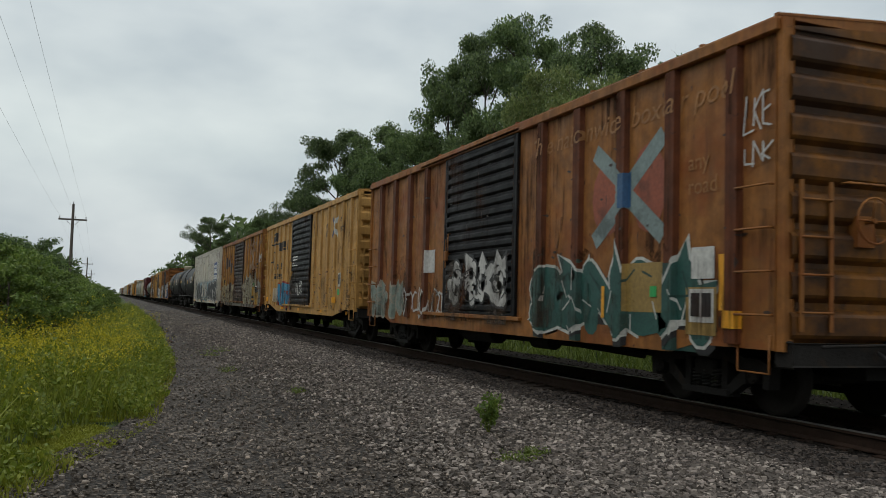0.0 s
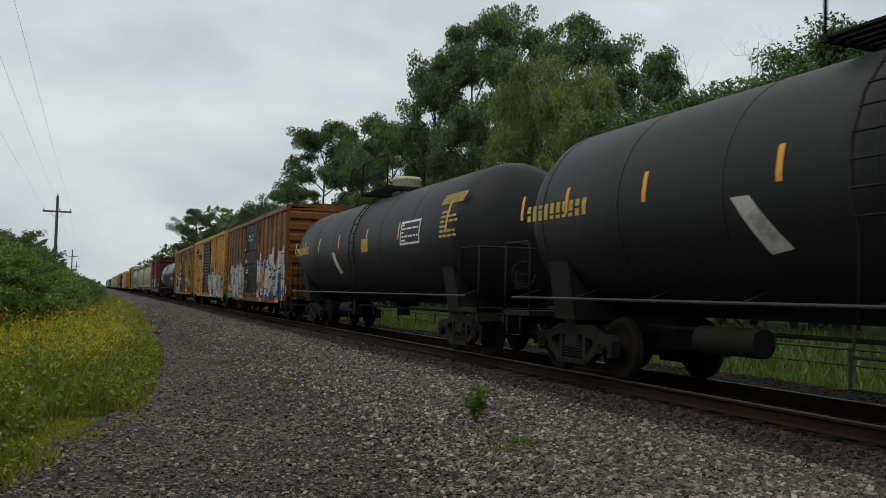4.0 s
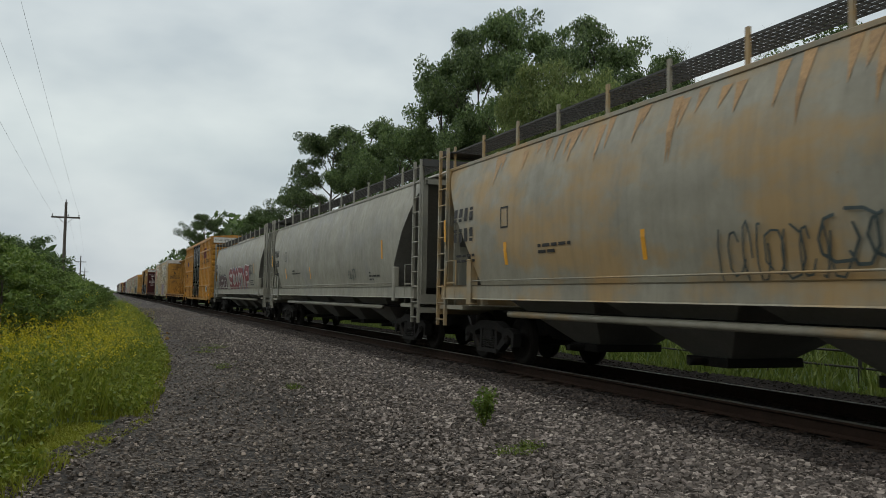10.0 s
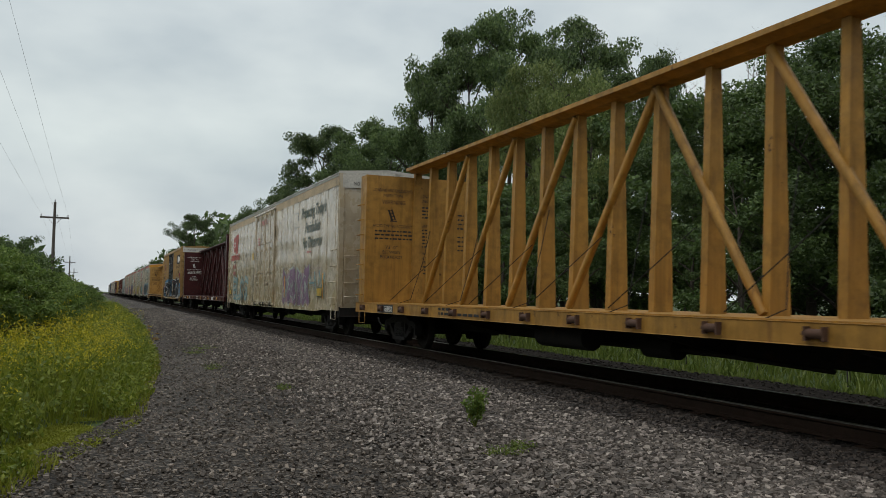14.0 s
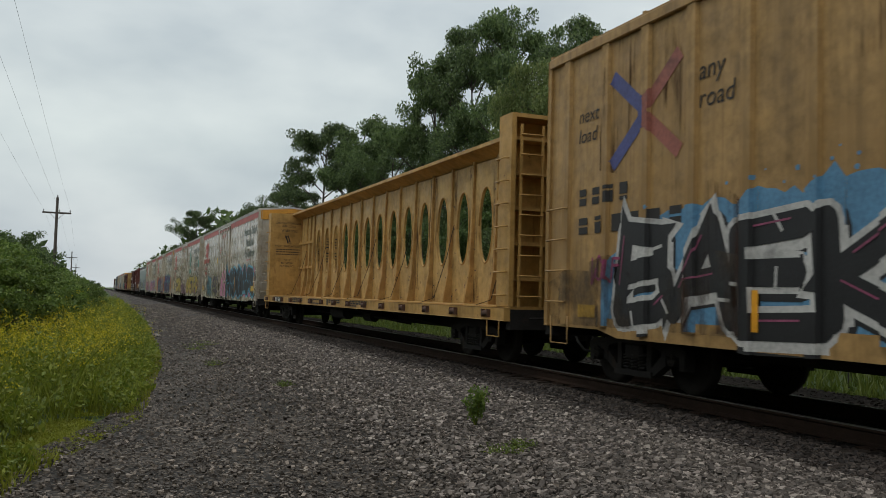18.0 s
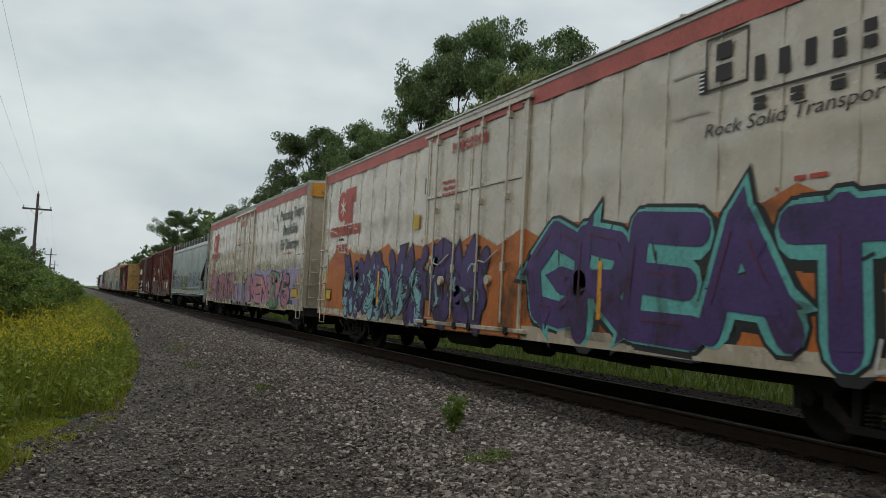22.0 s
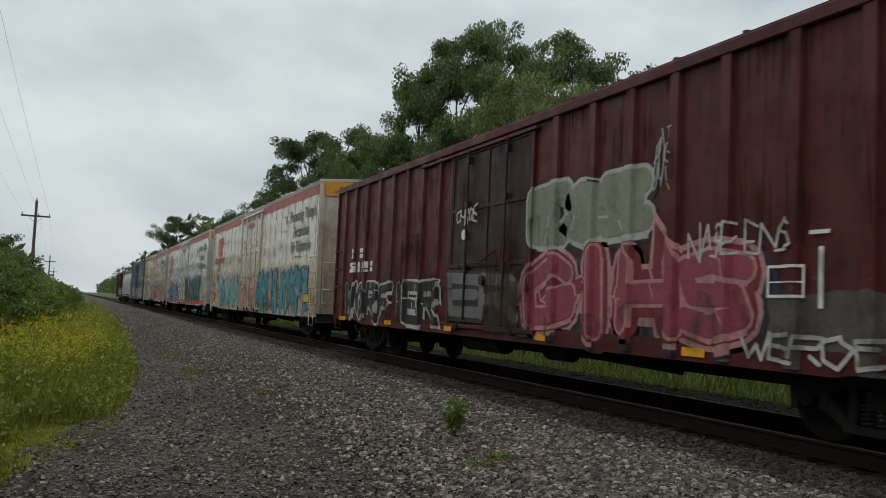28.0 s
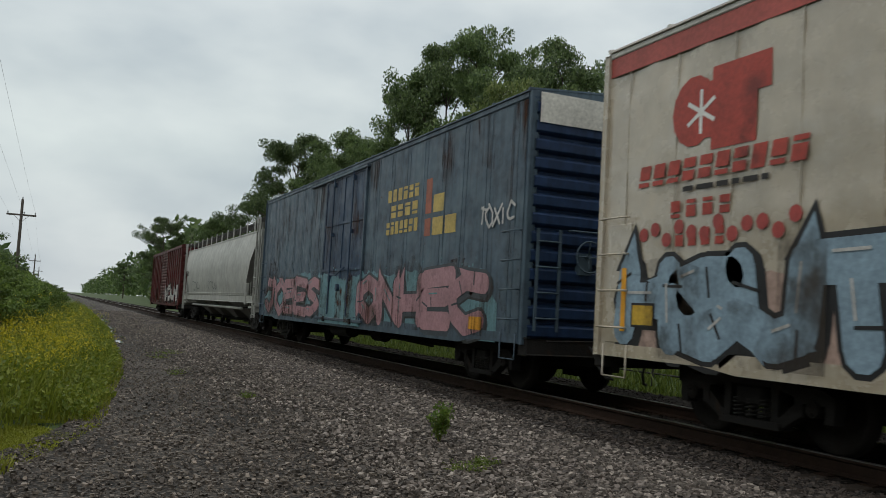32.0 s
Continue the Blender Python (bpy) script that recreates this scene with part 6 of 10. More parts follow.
def tank_car(label, F, L, shell, r=1.5, zc=2.6, group="", trim=None, dome_mat=None):
    trim = trim or STEEL_BLACK
    car = thing("tank_car", label, "tank car", pose(TRACK_X, F, 0), "freight train cars")
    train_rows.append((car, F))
    y0, y1 = 0.55, L - 0.55
    prof = [(0.01, y0), (0.5, y0 + 0.04), (0.95, y0 + 0.15), (1.25, y0 + 0.32), (1.42, y0 + 0.52), (r, y0 + 0.78)]
    prof = [(q * r / 1.5, y) for q, y in prof[:-1]] + [prof[-1]]
    prof += [(r, y0 + 0.78 + (y1 - y0 - 1.56) * i / 6) for i in range(1, 7)] + [(q, y0 + y1 - y) for q, y in reversed(prof[:-1])]
    part("tank_shell", G().lathe(prof, "y", (0, 0, zc), 48), shell, car)
    for i in range(7):
        y = y0 + 0.95 + (y1 - y0 - 1.9) * i / 6
        part("shell_seam", G().lathe([(r - 0.01, y - 0.02), (r + 0.006, y - 0.015), (r + 0.006, y + 0.015), (r - 0.01, y + 0.02)], "y", (0, 0, zc), 48), shell, car)
    m = L / 2
    zt = zc + r
    dm = dome_mat or trim
    part("fitting_housing", G().lathe([(0.01, 0.52), (0.38, 0.50), (0.42, 0.44), (0.42, 0.40), (0.40, 0.38), (0.40, -0.05)], "z", (0, m, zt), 20), dm, car)
    pl = G()
    for i in range(12):
        pl.box(-0.95 + i * 0.16, m - 1.15, zt + 0.06, -0.85 + i * 0.16, m + 1.15, zt + 0.09)
    pl.box(-0.98, m - 1.2, zt + 0.02, 0.98, m - 1.12, zt + 0.10).box(-0.98, m + 1.12, zt + 0.02, 0.98, m + 1.2, zt + 0.10)
    part("platform", pl, trim, car)
    hr = zt + 0.95
    for x in (-0.95, 0.95):
        part("platform_railing", G().tube([(x, m - 1.15, zt + 0.05), (x, m - 1.15, hr - 0.08), (x, m - 1.07, hr), (x, m + 1.07, hr), (x, m + 1.15, hr - 0.08), (x, m + 1.15, zt + 0.05)], 0.022, 6).tube([(x, m - 1.15, zt + 0.5), (x, m + 1.15, zt + 0.5)], 0.016, 6), trim, car)
    # ladder that follows the shell
    arc = [(-math.sin(a) * (r + 0.1), zc + math.cos(a) * (r + 0.1)) for a in [radians(q) for q in (28, 45, 62, 80, 98, 112)]]
    for dy in (-0.22, 0.22):
        part("ladder_rail", G().tube([(x, m + dy, z) for x, z in arc] + [(-1.5, m + dy, 1.1)], 0.016, 6), trim, car)
    for i in range(9):
        a = radians(30 + i * 9.5)
        part("rung", G().tube([(-math.sin(a) * (r + 0.1), m - 0.22, zc + math.cos(a) * (r + 0.1)), (-math.sin(a) * (r + 0.1), m + 0.22, zc + math.cos(a) * (r + 0.1))], 0.013, 6), trim, car)
    part("side_step", G().tube([(-1.5, m - 0.25, 1.15), (-1.52, m - 0.3, 0.55), (-1.52, m + 0.3, 0.55), (-1.5, m + 0.25, 1.15)], 0.018, 6).tube([(-1.51, m - 0.28, 0.85), (-1.51, m + 0.28, 0.85)], 0.016, 6), trim, car)
    for x in (-1, 1):
        part("side_handrail", G().tube([(x * 1.5, 0.5, 1.32), (x * 1.5, L - 0.5, 1.32)], 0.022, 6), GALV, car)
        for i in range(9):
            y = 0.7 + (L - 1.4) * i / 8
            part("rail_bracket", G().tube([(x * 1.5, y, 1.32), (x * 1.1, y, 1.45)], 0.016, 5), trim, car)
    for y, d in ((0.0, -1), (L, 1)):
        part("end_platform", G().box(-1.45, y - d * 1.0, 1.02, 1.45, y, 1.10).box(-1.45, y - d * 0.06, 0.86, 1.45, y, 1.10), trim, car)
        part("end_railing", G().tube([(-1.42, y - d * 0.95, 1.1), (-1.42, y - d * 0.95, 2.15), (-1.42, y - d * 0.85, 2.25), (-1.42, y - d * 0.05, 2.25), (-1.0, y - d * 0.05, 2.25), (1.42, y - d * 0.05, 2.25)], 0.02, 6).tube([(-1.42, y - d * 0.05, 2.25), (-1.42, y - d * 0.05, 1.1)], 0.02, 6).tube([(1.42, y - d * 0.05, 2.25), (1.42, y - d * 0.05, 1.1)], 0.02, 6), trim, car)
        stirrup(car, trim, -1.45, y - d * 0.45, 1.0)
        part("saddle", G().prism([(-1.2, 1.0), (1.2, 1.0), (1.35, 1.9), (0.8, 1.35), (-0.8, 1.35), (-1.35, 1.9)], "y", y - d * 1.45, y - d * 2.05), trim, car)
        part("stub_sill", G().box(-0.2, y, 0.62, 0.2, y - d * 3.2, 1.1), STEEL_BLACK, car)
        truck(car, y - d * 1.75, F)
        coupler(car, y, d)
    part("bottom_outlet", G().cyl((0, m, 0.72), (0, m, 1.15), 0.18, 12).box(-0.3, m - 0.3, 0.98, 0.3, m + 0.3, 1.12), STEEL_BLACK, car)
    part("brake_pipe", G().tube([(-0.5, 1.5, 0.95), (-0.5, L - 1.5, 0.95)], 0.03, 6).cyl((-0.8, m + 2.2, 0.85), (-0.8, m + 3.3, 0.85), 0.18, 12), STEEL_BLACK, car)
    brake_wheel(car, 0.15, -0.5, -0.5, 1.75, trim)
    cz = [zc + r * math.cos(radians(a)) for a in range(150, 14, -8)]
    cx = [-r * math.sin(radians(a)) for a in range(150, 14, -8)]
    return car, Side(car, L, curve=list(zip(cz, cx)))


def hopper(label, F, L, body, curve, ztop=4.06, zsill=1.58, sill_h=0.25, shade=None, group="", cut=1.75, zcut=2.2, board=4.42, trim=None, eave=None, drop=0.12):
    """Covered hopper: sides follow curve (z, x); both ends are cut back on a slant."""
    trim = trim or body
    car = thing("covered_hopper", label, "hopper car", pose(TRACK_X, F, 0), "freight train cars")
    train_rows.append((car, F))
    zs = [c[0] for c in curve]
    xs = [c[1] for c in curve]

    def cx(z):
        return float(np.interp(z, zs, xs))

    def low(s):
        e = min(s, L - s)
        a = 0.25
        if e <= a:
            return ztop - drop
        if e < cut:
            return ztop - drop + (zcut - ztop + drop) * (e - a) / (cut - a)
        if e < cut + 0.4:
            return zcut + (zsill - zcut) * (e - cut) / 0.4
        return zsill
    ss = [0.12, 0.25] + [0.25 + (cut - 0.25) * i / 5 for i in range(1, 6)] + [cut + 0.2, cut + 0.4]
    ss = ss + [L * q for q in (0.25, 0.4, 0.5, 0.6, 0.75)] + [L - s for s in reversed(ss)]
    nz = 12
    for sg in (-1, 1):
        v, f = [], []
        for s in ss:
            lo = low(s)
            for j in range(nz + 1):
                z = lo + (ztop - lo) * j / nz
                v.append((-sg * cx(z), L - s, z))
        for i in range(len(ss) - 1):
            for j in range(nz):
                a = i * (nz + 1) + j
                f.append((a, a + 1, a + nz + 2, a + nz + 1))
        part("side_wall", G().add(v, f, True), body, car)
    for back in (False, True):
        pts = [s for s in ss if s <= cut + 0.45]
        v = []
        for s in pts:
            y = s if not back else L - s
            z = low(s)
            v += [(cx(z), y, z), (-cx(z), y, z)]
        v += [(-1.3, cut + 0.8 if not back else L - cut - 0.8, zsill - 0.2), (1.3, cut + 0.8 if not back else L - cut - 0.8, zsill - 0.2)]
        # shade: a darker colour that puts the shade under the ends into the sheet
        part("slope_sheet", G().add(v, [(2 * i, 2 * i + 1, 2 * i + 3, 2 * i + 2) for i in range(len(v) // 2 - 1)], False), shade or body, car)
        part("end_sheet", G().add([(cx(ztop), *((0.12,) if not back else (L - 0.12,)), ztop - drop - 0.01), (-cx(ztop), 0.12 if not back else L - 0.12, ztop - drop - 0.01), (-cx(ztop), 0.12 if not back else L - 0.12, ztop), (0, 0.12 if not back else L - 0.12, ztop + 0.24), (cx(ztop), 0.12 if not back else L - 0.12, ztop)], [(0, 1, 2, 3, 4)]), body, car)
    xt = cx(ztop)
    part("roof", G().prism([(xt, ztop), (xt * 0.55, ztop + 0.18), (0, ztop + 0.26), (-xt * 0.55, ztop + 0.18), (-xt, ztop)], "y", 0.12, L - 0.12), body, car)
    if eave:
        part("roof_eave", G().box(xt - 0.05, 0.1, ztop - 0.16, xt + 0.02, L - 0.1, ztop + 0.02, 0.01), eave, car)
    else:
        part("roof_eave", G().box(xt - 0.035, 0.1, ztop - 0.05, xt + 0.02, L - 0.1, ztop + 0.02, 0.008), body, car)
    for sg in (-1, 1):
        part("side_sill", G().box(sg * 1.36, 0.3, zsill - sill_h, sg * 1.48, L - 0.3, zsill + 0.02, 0.02), body, car)
    # running boards with their grating
    n = max(8, int(L / 1.45))
    for sg in (-1, 1):
        x0, x1 = sg * 0.72, sg * 1.28
        g = G()
        for i in range(7):
            x = x0 + (x1 - x0) * i / 6
            g.box(x - 0.008, 0.3, board - 0.03, x + 0.008, L - 0.3, board)
        for i in range(int(L / 0.12)):
            y = 0.35 + i * 0.12
            g.box(min(x0, x1), y - 0.006, board - 0.028, max(x0, x1), y + 0.006, board - 0.004)
        part("running_board", g, GALV, car)
        for i in range(n + 1):
            y = 0.4 + (L - 0.8) * i / n
            part("board_support", G().box(x1 - 0.03, y - 0.03, ztop - 0.02, x1 + 0.01, y + 0.03, board + 0.10), trim, car)
    part("hatch_trough", G().box(-0.35, 0.8, ztop + 0.2, 0.35, L - 0.8, ztop + 0.42, 0.05), body, car)
    for y, d in ((0.0, -1), (L, 1)):
        g = G().box(-1.45, y - d * 1.35, 1.12, 1.45, y, 1.2)
        g.box(-1.45, y - d * 0.08, 1.0, 1.45, y, 1.42)
        part("end_platform", g, trim, car)
        for x in (-1.3, -0.5, 0.5, 1.3):
            part("end_post", G().box(x - 0.06, y - d * 0.30, 1.2, x + 0.06, y - d * 0.18, ztop, 0.01), trim, car)
        part("end_post", G().box(-0.25, y - d * 1.5, 1.2, 0.25, y - d * 1.3, 2.6), trim, car)
        for x in (-1.47,):
            for yy in (y - d * 0.04, y - d * 0.46):
                part("ladder_rail", G().box(x - 0.03, yy - 0.025, 0.78, x + 0.03, yy + 0.025, board + 0.05), trim, car)
            for i in range(11):
                z = 0.9 + i * 0.34
                part("rung", G().tube([(x - 0.02, y - d * 0.04, z), (x - 0.02, y - d * 0.46, z)], 0.014, 6), trim, car)
        part("end_grating", G().box(-1.4, y - d * 0.5, board - 0.05, 1.4, y, board - 0.02).box(-1.45, y - d * 0.02, board - 0.1, 1.45, y + d * 0.02, board + 0.06), GALV, car)
        part("jacking_bracket", G().box(-1.52, y - d * (cut - 0.05), zsill - 0.34, -1.38, y - d * (cut + 0.12), zsill + 0.5, 0.02), body, car)
        part("side_handrail", G().tube([(-1.47, y - d * 0.5, 1.2), (-1.47, y - d * 0.5, 2.1), (-1.47, y - d * 1.0, 2.1), (-1.47, y - d * 1.0, 1.2)], 0.018, 6).tube([(-1.47, y - d * 0.5, 1.65), (-1.47, y - d * 1.0, 1.65)], 0.014, 6), trim, car)
        truck(car, y - d * 1.75, F)
        coupler(car, y, d)
        part("stub_sill", G().box(-0.2, y, 0.62, 0.2, y - d * 3.4, 1.12), STEEL_BLACK, car)
    brake_wheel(car, 0.1, -0.5, 0.5, 2.2, trim)
    nb = 4 if L > 18.5 else 3
    a, b = 3.0, L - 3.0
    for i in range(nb):
        c = a + (b - a) * (i + 0.5) / nb
        w = (b - a) / nb / 2 - 0.08
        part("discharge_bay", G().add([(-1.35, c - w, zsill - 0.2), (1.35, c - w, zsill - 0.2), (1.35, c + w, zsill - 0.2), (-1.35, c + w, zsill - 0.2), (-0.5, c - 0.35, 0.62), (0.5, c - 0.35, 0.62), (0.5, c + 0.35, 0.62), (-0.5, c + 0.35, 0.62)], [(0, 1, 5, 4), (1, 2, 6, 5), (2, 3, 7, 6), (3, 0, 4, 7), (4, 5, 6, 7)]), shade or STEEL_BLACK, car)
        part("outlet_gate", G().box(-0.62, c - 0.42, 0.52, 0.62, c + 0.42, 0.64).cyl((-0.9, c, 0.58), (-0.6, c, 0.58), 0.05, 8), STEEL_BLACK, car)
    part("floor_sheet", G().box(-1.34, cut + 0.5, zsill - 0.22, 1.34, L - cut - 0.5, zsill - 0.18), STEEL_BLACK, car)
    part("brake_pipe", G().tube([(-1.1, 2.5, 1.12), (-1.1, L - 2.5, 1.12)], 0.03, 6), STEEL_BLACK, car)
    part("air_line", G().tube([(-1.32, 3.2, 1.08), (-1.32, L - 3.2, 1.08)], 0.055, 8), trim, car)
    part("sill_handrail", G().tube([(-1.50, 1.9, zsill + 0.10), (-1.50, L - 1.9, zsill + 0.10)], 0.014, 6), trim, car)
    crv = sorted((z, x) for z, x in curve)
    return car, Side(car, L, curve=crv)


def centerbeam(label, F, L, body, opera=0, group="", panel=None, dark=None, rib=None, crown=4.58, half=0.56):
    """Bulkhead flat car with a tall centre frame along its middle."""
    dark = dark or body
    car = thing("centerbeam_flatcar", label, "flat car", pose(TRACK_X, F, 0), "freight train cars")
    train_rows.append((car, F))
    zt, zd = 4.58, 1.2
    for sg in (-1, 1):
        part("side_sill", G().box(sg * 1.42, 0, 0.95, sg * 1.52, L, zd - 0.02, 0.01), body, car)
    part("deck", G().box(-1.42, 0.05, 1.05, 1.42, L - 0.05, zd), body, car)
    for y, d in ((0.0, -1), (L, 1)):
        part("bulkhead", G().box(-1.45, y - d * 0.50, zd, 1.45, y - d * 0.44, zt), body, car)
        part("bulkhead_cheek", G().box(-1.45, y - d * 0.44, zd, -1.36, y, zt), body, car)
        part("bulkhead_cheek", G().box(1.36, y - d * 0.44, zd, 1.45, y, zt), body, car)
        part("bulkhead_cap", G().box(-1.36, y - d * 0.44, zt - 0.07, 1.36, y, zt), body, car)
        for i in range(5):
            z = zd + 0.45 + i * 0.62
            part("bulkhead_rib", G().box(-1.36, y - d * 0.44, z, 1.36, y - d * 0.12, z + 0.06), body, car)
        for x in (-0.45, 0.45):
            part("bulkhead_post", G().box(x - 0.06, y - d * 0.44, zd, x + 0.06, y - d * 0.08, zt - 0.07), body, car)
        end_ladder(car, body, y - d * 0.04, d, -1.28, -0.86, zd, zt - 0.2, 9)
        ladder(car, body, -1.53, (y - d * 0.05) if d > 0 else y + 0.05, (y - d * 0.42) if d > 0 else y + 0.42, zd, zt - 0.6, 7, rails=False)
        stirrup(car, body, -1.5, y - d * 0.5, 0.98)
        part("end_sill", G().box(-1.42, y - d * 0.12, 0.8, 1.42, y, 1.15), STEEL_BLACK, car)
    # top chord: a wide, shallow trough along the middle
    k = crown - 0.24 if half > 0.5 else crown - 0.12
    tc = G().prism([(-half, crown - 0.045), (-half, crown), (half, crown), (half, crown - 0.045), (0.14, k), (-0.14, k)], "y", 0.5, L - 0.5)
    part("top_chord", tc, body, car)
    part("chord_lip", G().box(-half - 0.02, 0.5, crown - 0.07, -half + 0.005, L - 0.5, crown + 0.012, 0.004), body, car)
    if opera:
        w = 1.27
        y = 0.5
        a = (L - 1.0 - opera * w) / 2
        zc, rz, ry = 2.93, 0.83, 0.35
        z0, z1 = zd, zt - 0.25
        for k in range(opera):
            yc = 0.5 + a + (k + 0.5) * w
            turns = sorted([2 * math.pi * i / 28 for i in range(28)] + [math.atan2(b, a) % (2 * math.pi) for a in (w / 2, -w / 2) for b in (z1 - zc, z0 - zc)])
            n = len(turns)
            v, f = [], []
            for xx in (-0.20, -0.15):
                for t in turns:
                    v.append((xx, yc + ry * math.cos(t), zc + rz * math.sin(t)))
                for t in turns:
                    c, s = math.cos(t), math.sin(t)
                    q = min((w / 2) / abs(c) if abs(c) > 1e-6 else 1e9, ((z1 - zc) if s > 0 else (zc - z0)) / abs(s) if abs(s) > 1e-6 else 1e9)
                    v.append((xx, yc + q * c, zc + q * s))
            for i in range(n):
                j = (i + 1) % n
                f.append((i, j, n + j, n + i))
                f.append((2 * n + i, 3 * n + i, 3 * n + j, 2 * n + j))
                f.append((i, 2 * n + i, 2 * n + j, j))
            g = G().add(v, f)
            part("center_panel", g, panel or body, car)
            part("window_rim", G().tube([(-0.203, yc + (ry + 0.01) * math.cos(2 * math.pi * i / 24), zc + (rz + 0.01) * math.sin(2 * math.pi * i / 24)) for i in range(25)], 0.02, 4), body, car)
        for yy0, yy1 in ((0.5, 0.5 + a), (L - 0.5 - a, L - 0.5)):
            part("center_panel", G().box(-0.20, yy0, z0, -0.15, yy1, z1), panel or body, car)
            for zz in (2.3, 3.3):
                part("panel_stiffener", G().box(-0.27, yy0 + 0.02, zz, -0.20, yy1, zz + 0.09), body, car)
        for k in range(opera + 1):
            yp = 0.5 + a + k * w
            part("center_post", G().prism([(-0.15, zd), (-0.42, zd), (-0.30, zd + 0.75), (-0.245, zt - 0.16), (-0.15, zt - 0.16)], "y", yp - 0.035, yp + 0.035), rib or body, car)
        for yp in (0.5 + a * 0.1, 0.5 + a * 0.52, 0.5 + a * 0.76, L - 0.5 - a * 0.1, L - 0.5 - a * 0.52, L - 0.5 - a * 0.76):
            part("center_post", G().prism([(-0.15, zd), (-0.42, zd), (-0.30, zd + 0.75), (-0.245, zt - 0.16), (-0.15, zt - 0.16)], "y", yp - 0.035, yp + 0.035), rib or body, car)
    else:
        n = 18
        w = (L - 1.0) / n
        for k in range(n + 1):
            yp = 0.5 + k * w
            part("center_post", G().prism([(-0.18, zd), (0.18, zd), (0.09, crown - 0.1), (-0.09, crown - 0.1)], "y", yp - 0.035, yp + 0.035), body, car)
            part("post_flange", G().prism([(-0.195, zd), (-0.17, zd), (-0.08, crown - 0.1), (-0.105, crown - 0.1)], "y", yp - 0.07, yp + 0.07), body, car)
        for k in range(1, n - 1, 2):
            ya, yb = (k + 2, k) if k + 1 < n / 2 else (k, k + 2)
            ya, yb = 0.5 + ya * w, 0.5 + yb * w
            part("diagonal_brace", G().cyl((-0.10, ya, crown - 0.16), (-0.22, yb, zd + 0.02), 0.075, 4, 0.07), body, car)
        for k in range(2, n - 1, 2):
            part("tie_cable", G().tube([(-0.32, 0.5 + k * w, zd + 1.2), (-1.35, 0.5 + (k + 0.5) * w, zd + 0.05)], 0.008, 4), STEEL_BLACK, car)
    for i in range(15):
        y = 0.7 + (L - 1.4) * i / 14
        part("winch", G().cyl((-1.545, y - 0.10, 1.07), (-1.545, y + 0.10, 1.07), 0.05, 10).cyl((-1.545, y + 0.10, 1.07), (-1.545, y + 0.17, 1.07), 0.028, 8).box(-1.59, y - 0.13, 1.0, -1.5, y - 0.10, 1.14).box(-1.59, y + 0.10, 1.0, -1.5, y + 0.13, 1.14), dark, car)
    for i in range(0, 14, 2):
        y = 1.6 + (L - 3.0) * i / 13
        part("tie_cable", G().tube([(-1.5, y, 1.15), (-1.0, y + 0.08, 1.30), (-0.55, y + 0.5, 2.2), (-0.35, y + 0.55, 3.0)], 0.008, 4), STEEL_BLACK, car)
    underframe(car, L, 2.3, F, gear=True)
    return car, Side(car, L, x=-1.522)

# ---- the cars, from the first to pass to the last ----
def even(a, b, n):
    return [a + (b - a) * i / (n - 1) for i in range(n)]


W, K = spray("white_spray", (0.54, 0.53, 0.50)), spray("black_spray", (0.012, 0.012, 0.013))
PLACARD_W = spray("white_placard", (0.6, 0.6, 0.56))
GREEN_STICKER = spray("green_sticker", (0.03, 0.42, 0.10))
INK = {"rust_film": RUST_FILM, "rust_bloom": BLOOM_FILM, "road_dirt": DIRT_FILM, "pale_film": PALE_FILM, "scrape": spray("bare_rusty_scrape", (0.11, 0.045, 0.018)), "scrape:d": spray("dark_rust_scrape", (0.035, 0.015, 0.009)), "outline": K, "white_paint": W, "reflector": YELLOW_TAPE, "stencil": BLACK_LETTER, "stencil:w": WHITE_LETTER, "placard": PLACARD_W, "placard:k": K, "sticker": GREEN_STICKER}


def weather(side, rust, dirt, pale=False):
    """Rust streaks down from the roof edge, rust bloom low on the panels, road dirt over paint and lettering."""
    zb, H = side.low_high
    rnd = random.Random(int(side.L * 1000) + len(side.pile))
    s = 0.04
    while s < side.L - 0.05:
        e = min(side.L - 0.04, s + rnd.uniform(0.5, 1.3))
        if rnd.random() < rust:
            d = rnd.uniform(0.25, 1.0) * (H - zb)
            side.put("pale_film" if pale else "rust_film", [[(s, H - 0.1), (s + (e - s) * 0.2, H - 0.1 - d * rnd.uniform(0.7, 1.0)), (s + (e - s) * 0.6, H - 0.1 - d), (e, H - 0.1 - d * rnd.uniform(0.5, 0.9)), (e, H - 0.1)]], 0.0036)
        if rnd.random() < rust and not pale:
            z1 = zb + rnd.uniform(0.3, 1.7)
            side.put("rust_bloom", [[(s, zb), (e, zb), (e, z1 - rnd.uniform(0, 0.2)), ((s + e) / 2, z1), (s, z1 - rnd.uniform(0, 0.25))]], 0.0037)
        if rnd.random() < dirt:
            z1 = zb + rnd.uniform(0.35, 1.5)
            side.put("road_dirt", [[(s, zb - 0.02), (e, zb - 0.02), (e, z1 - rnd.uniform(0, 0.3)), ((s + e) / 2, z1), (s, z1 - rnd.uniform(0, 0.3))]], 0.036)
        if rnd.random() < 0.5 * rust:
            z1 = zb + rnd.uniform(0.8, 2.0)
            side.put("pale_film" if pale else "rust_film", [[(s, zb), (e, zb), (e, z1 - rnd.uniform(0, 0.3)), ((s + e) / 2, z1), (s, z1 - rnd.uniform(0, 0.3))]], 0.0355)
        s = e


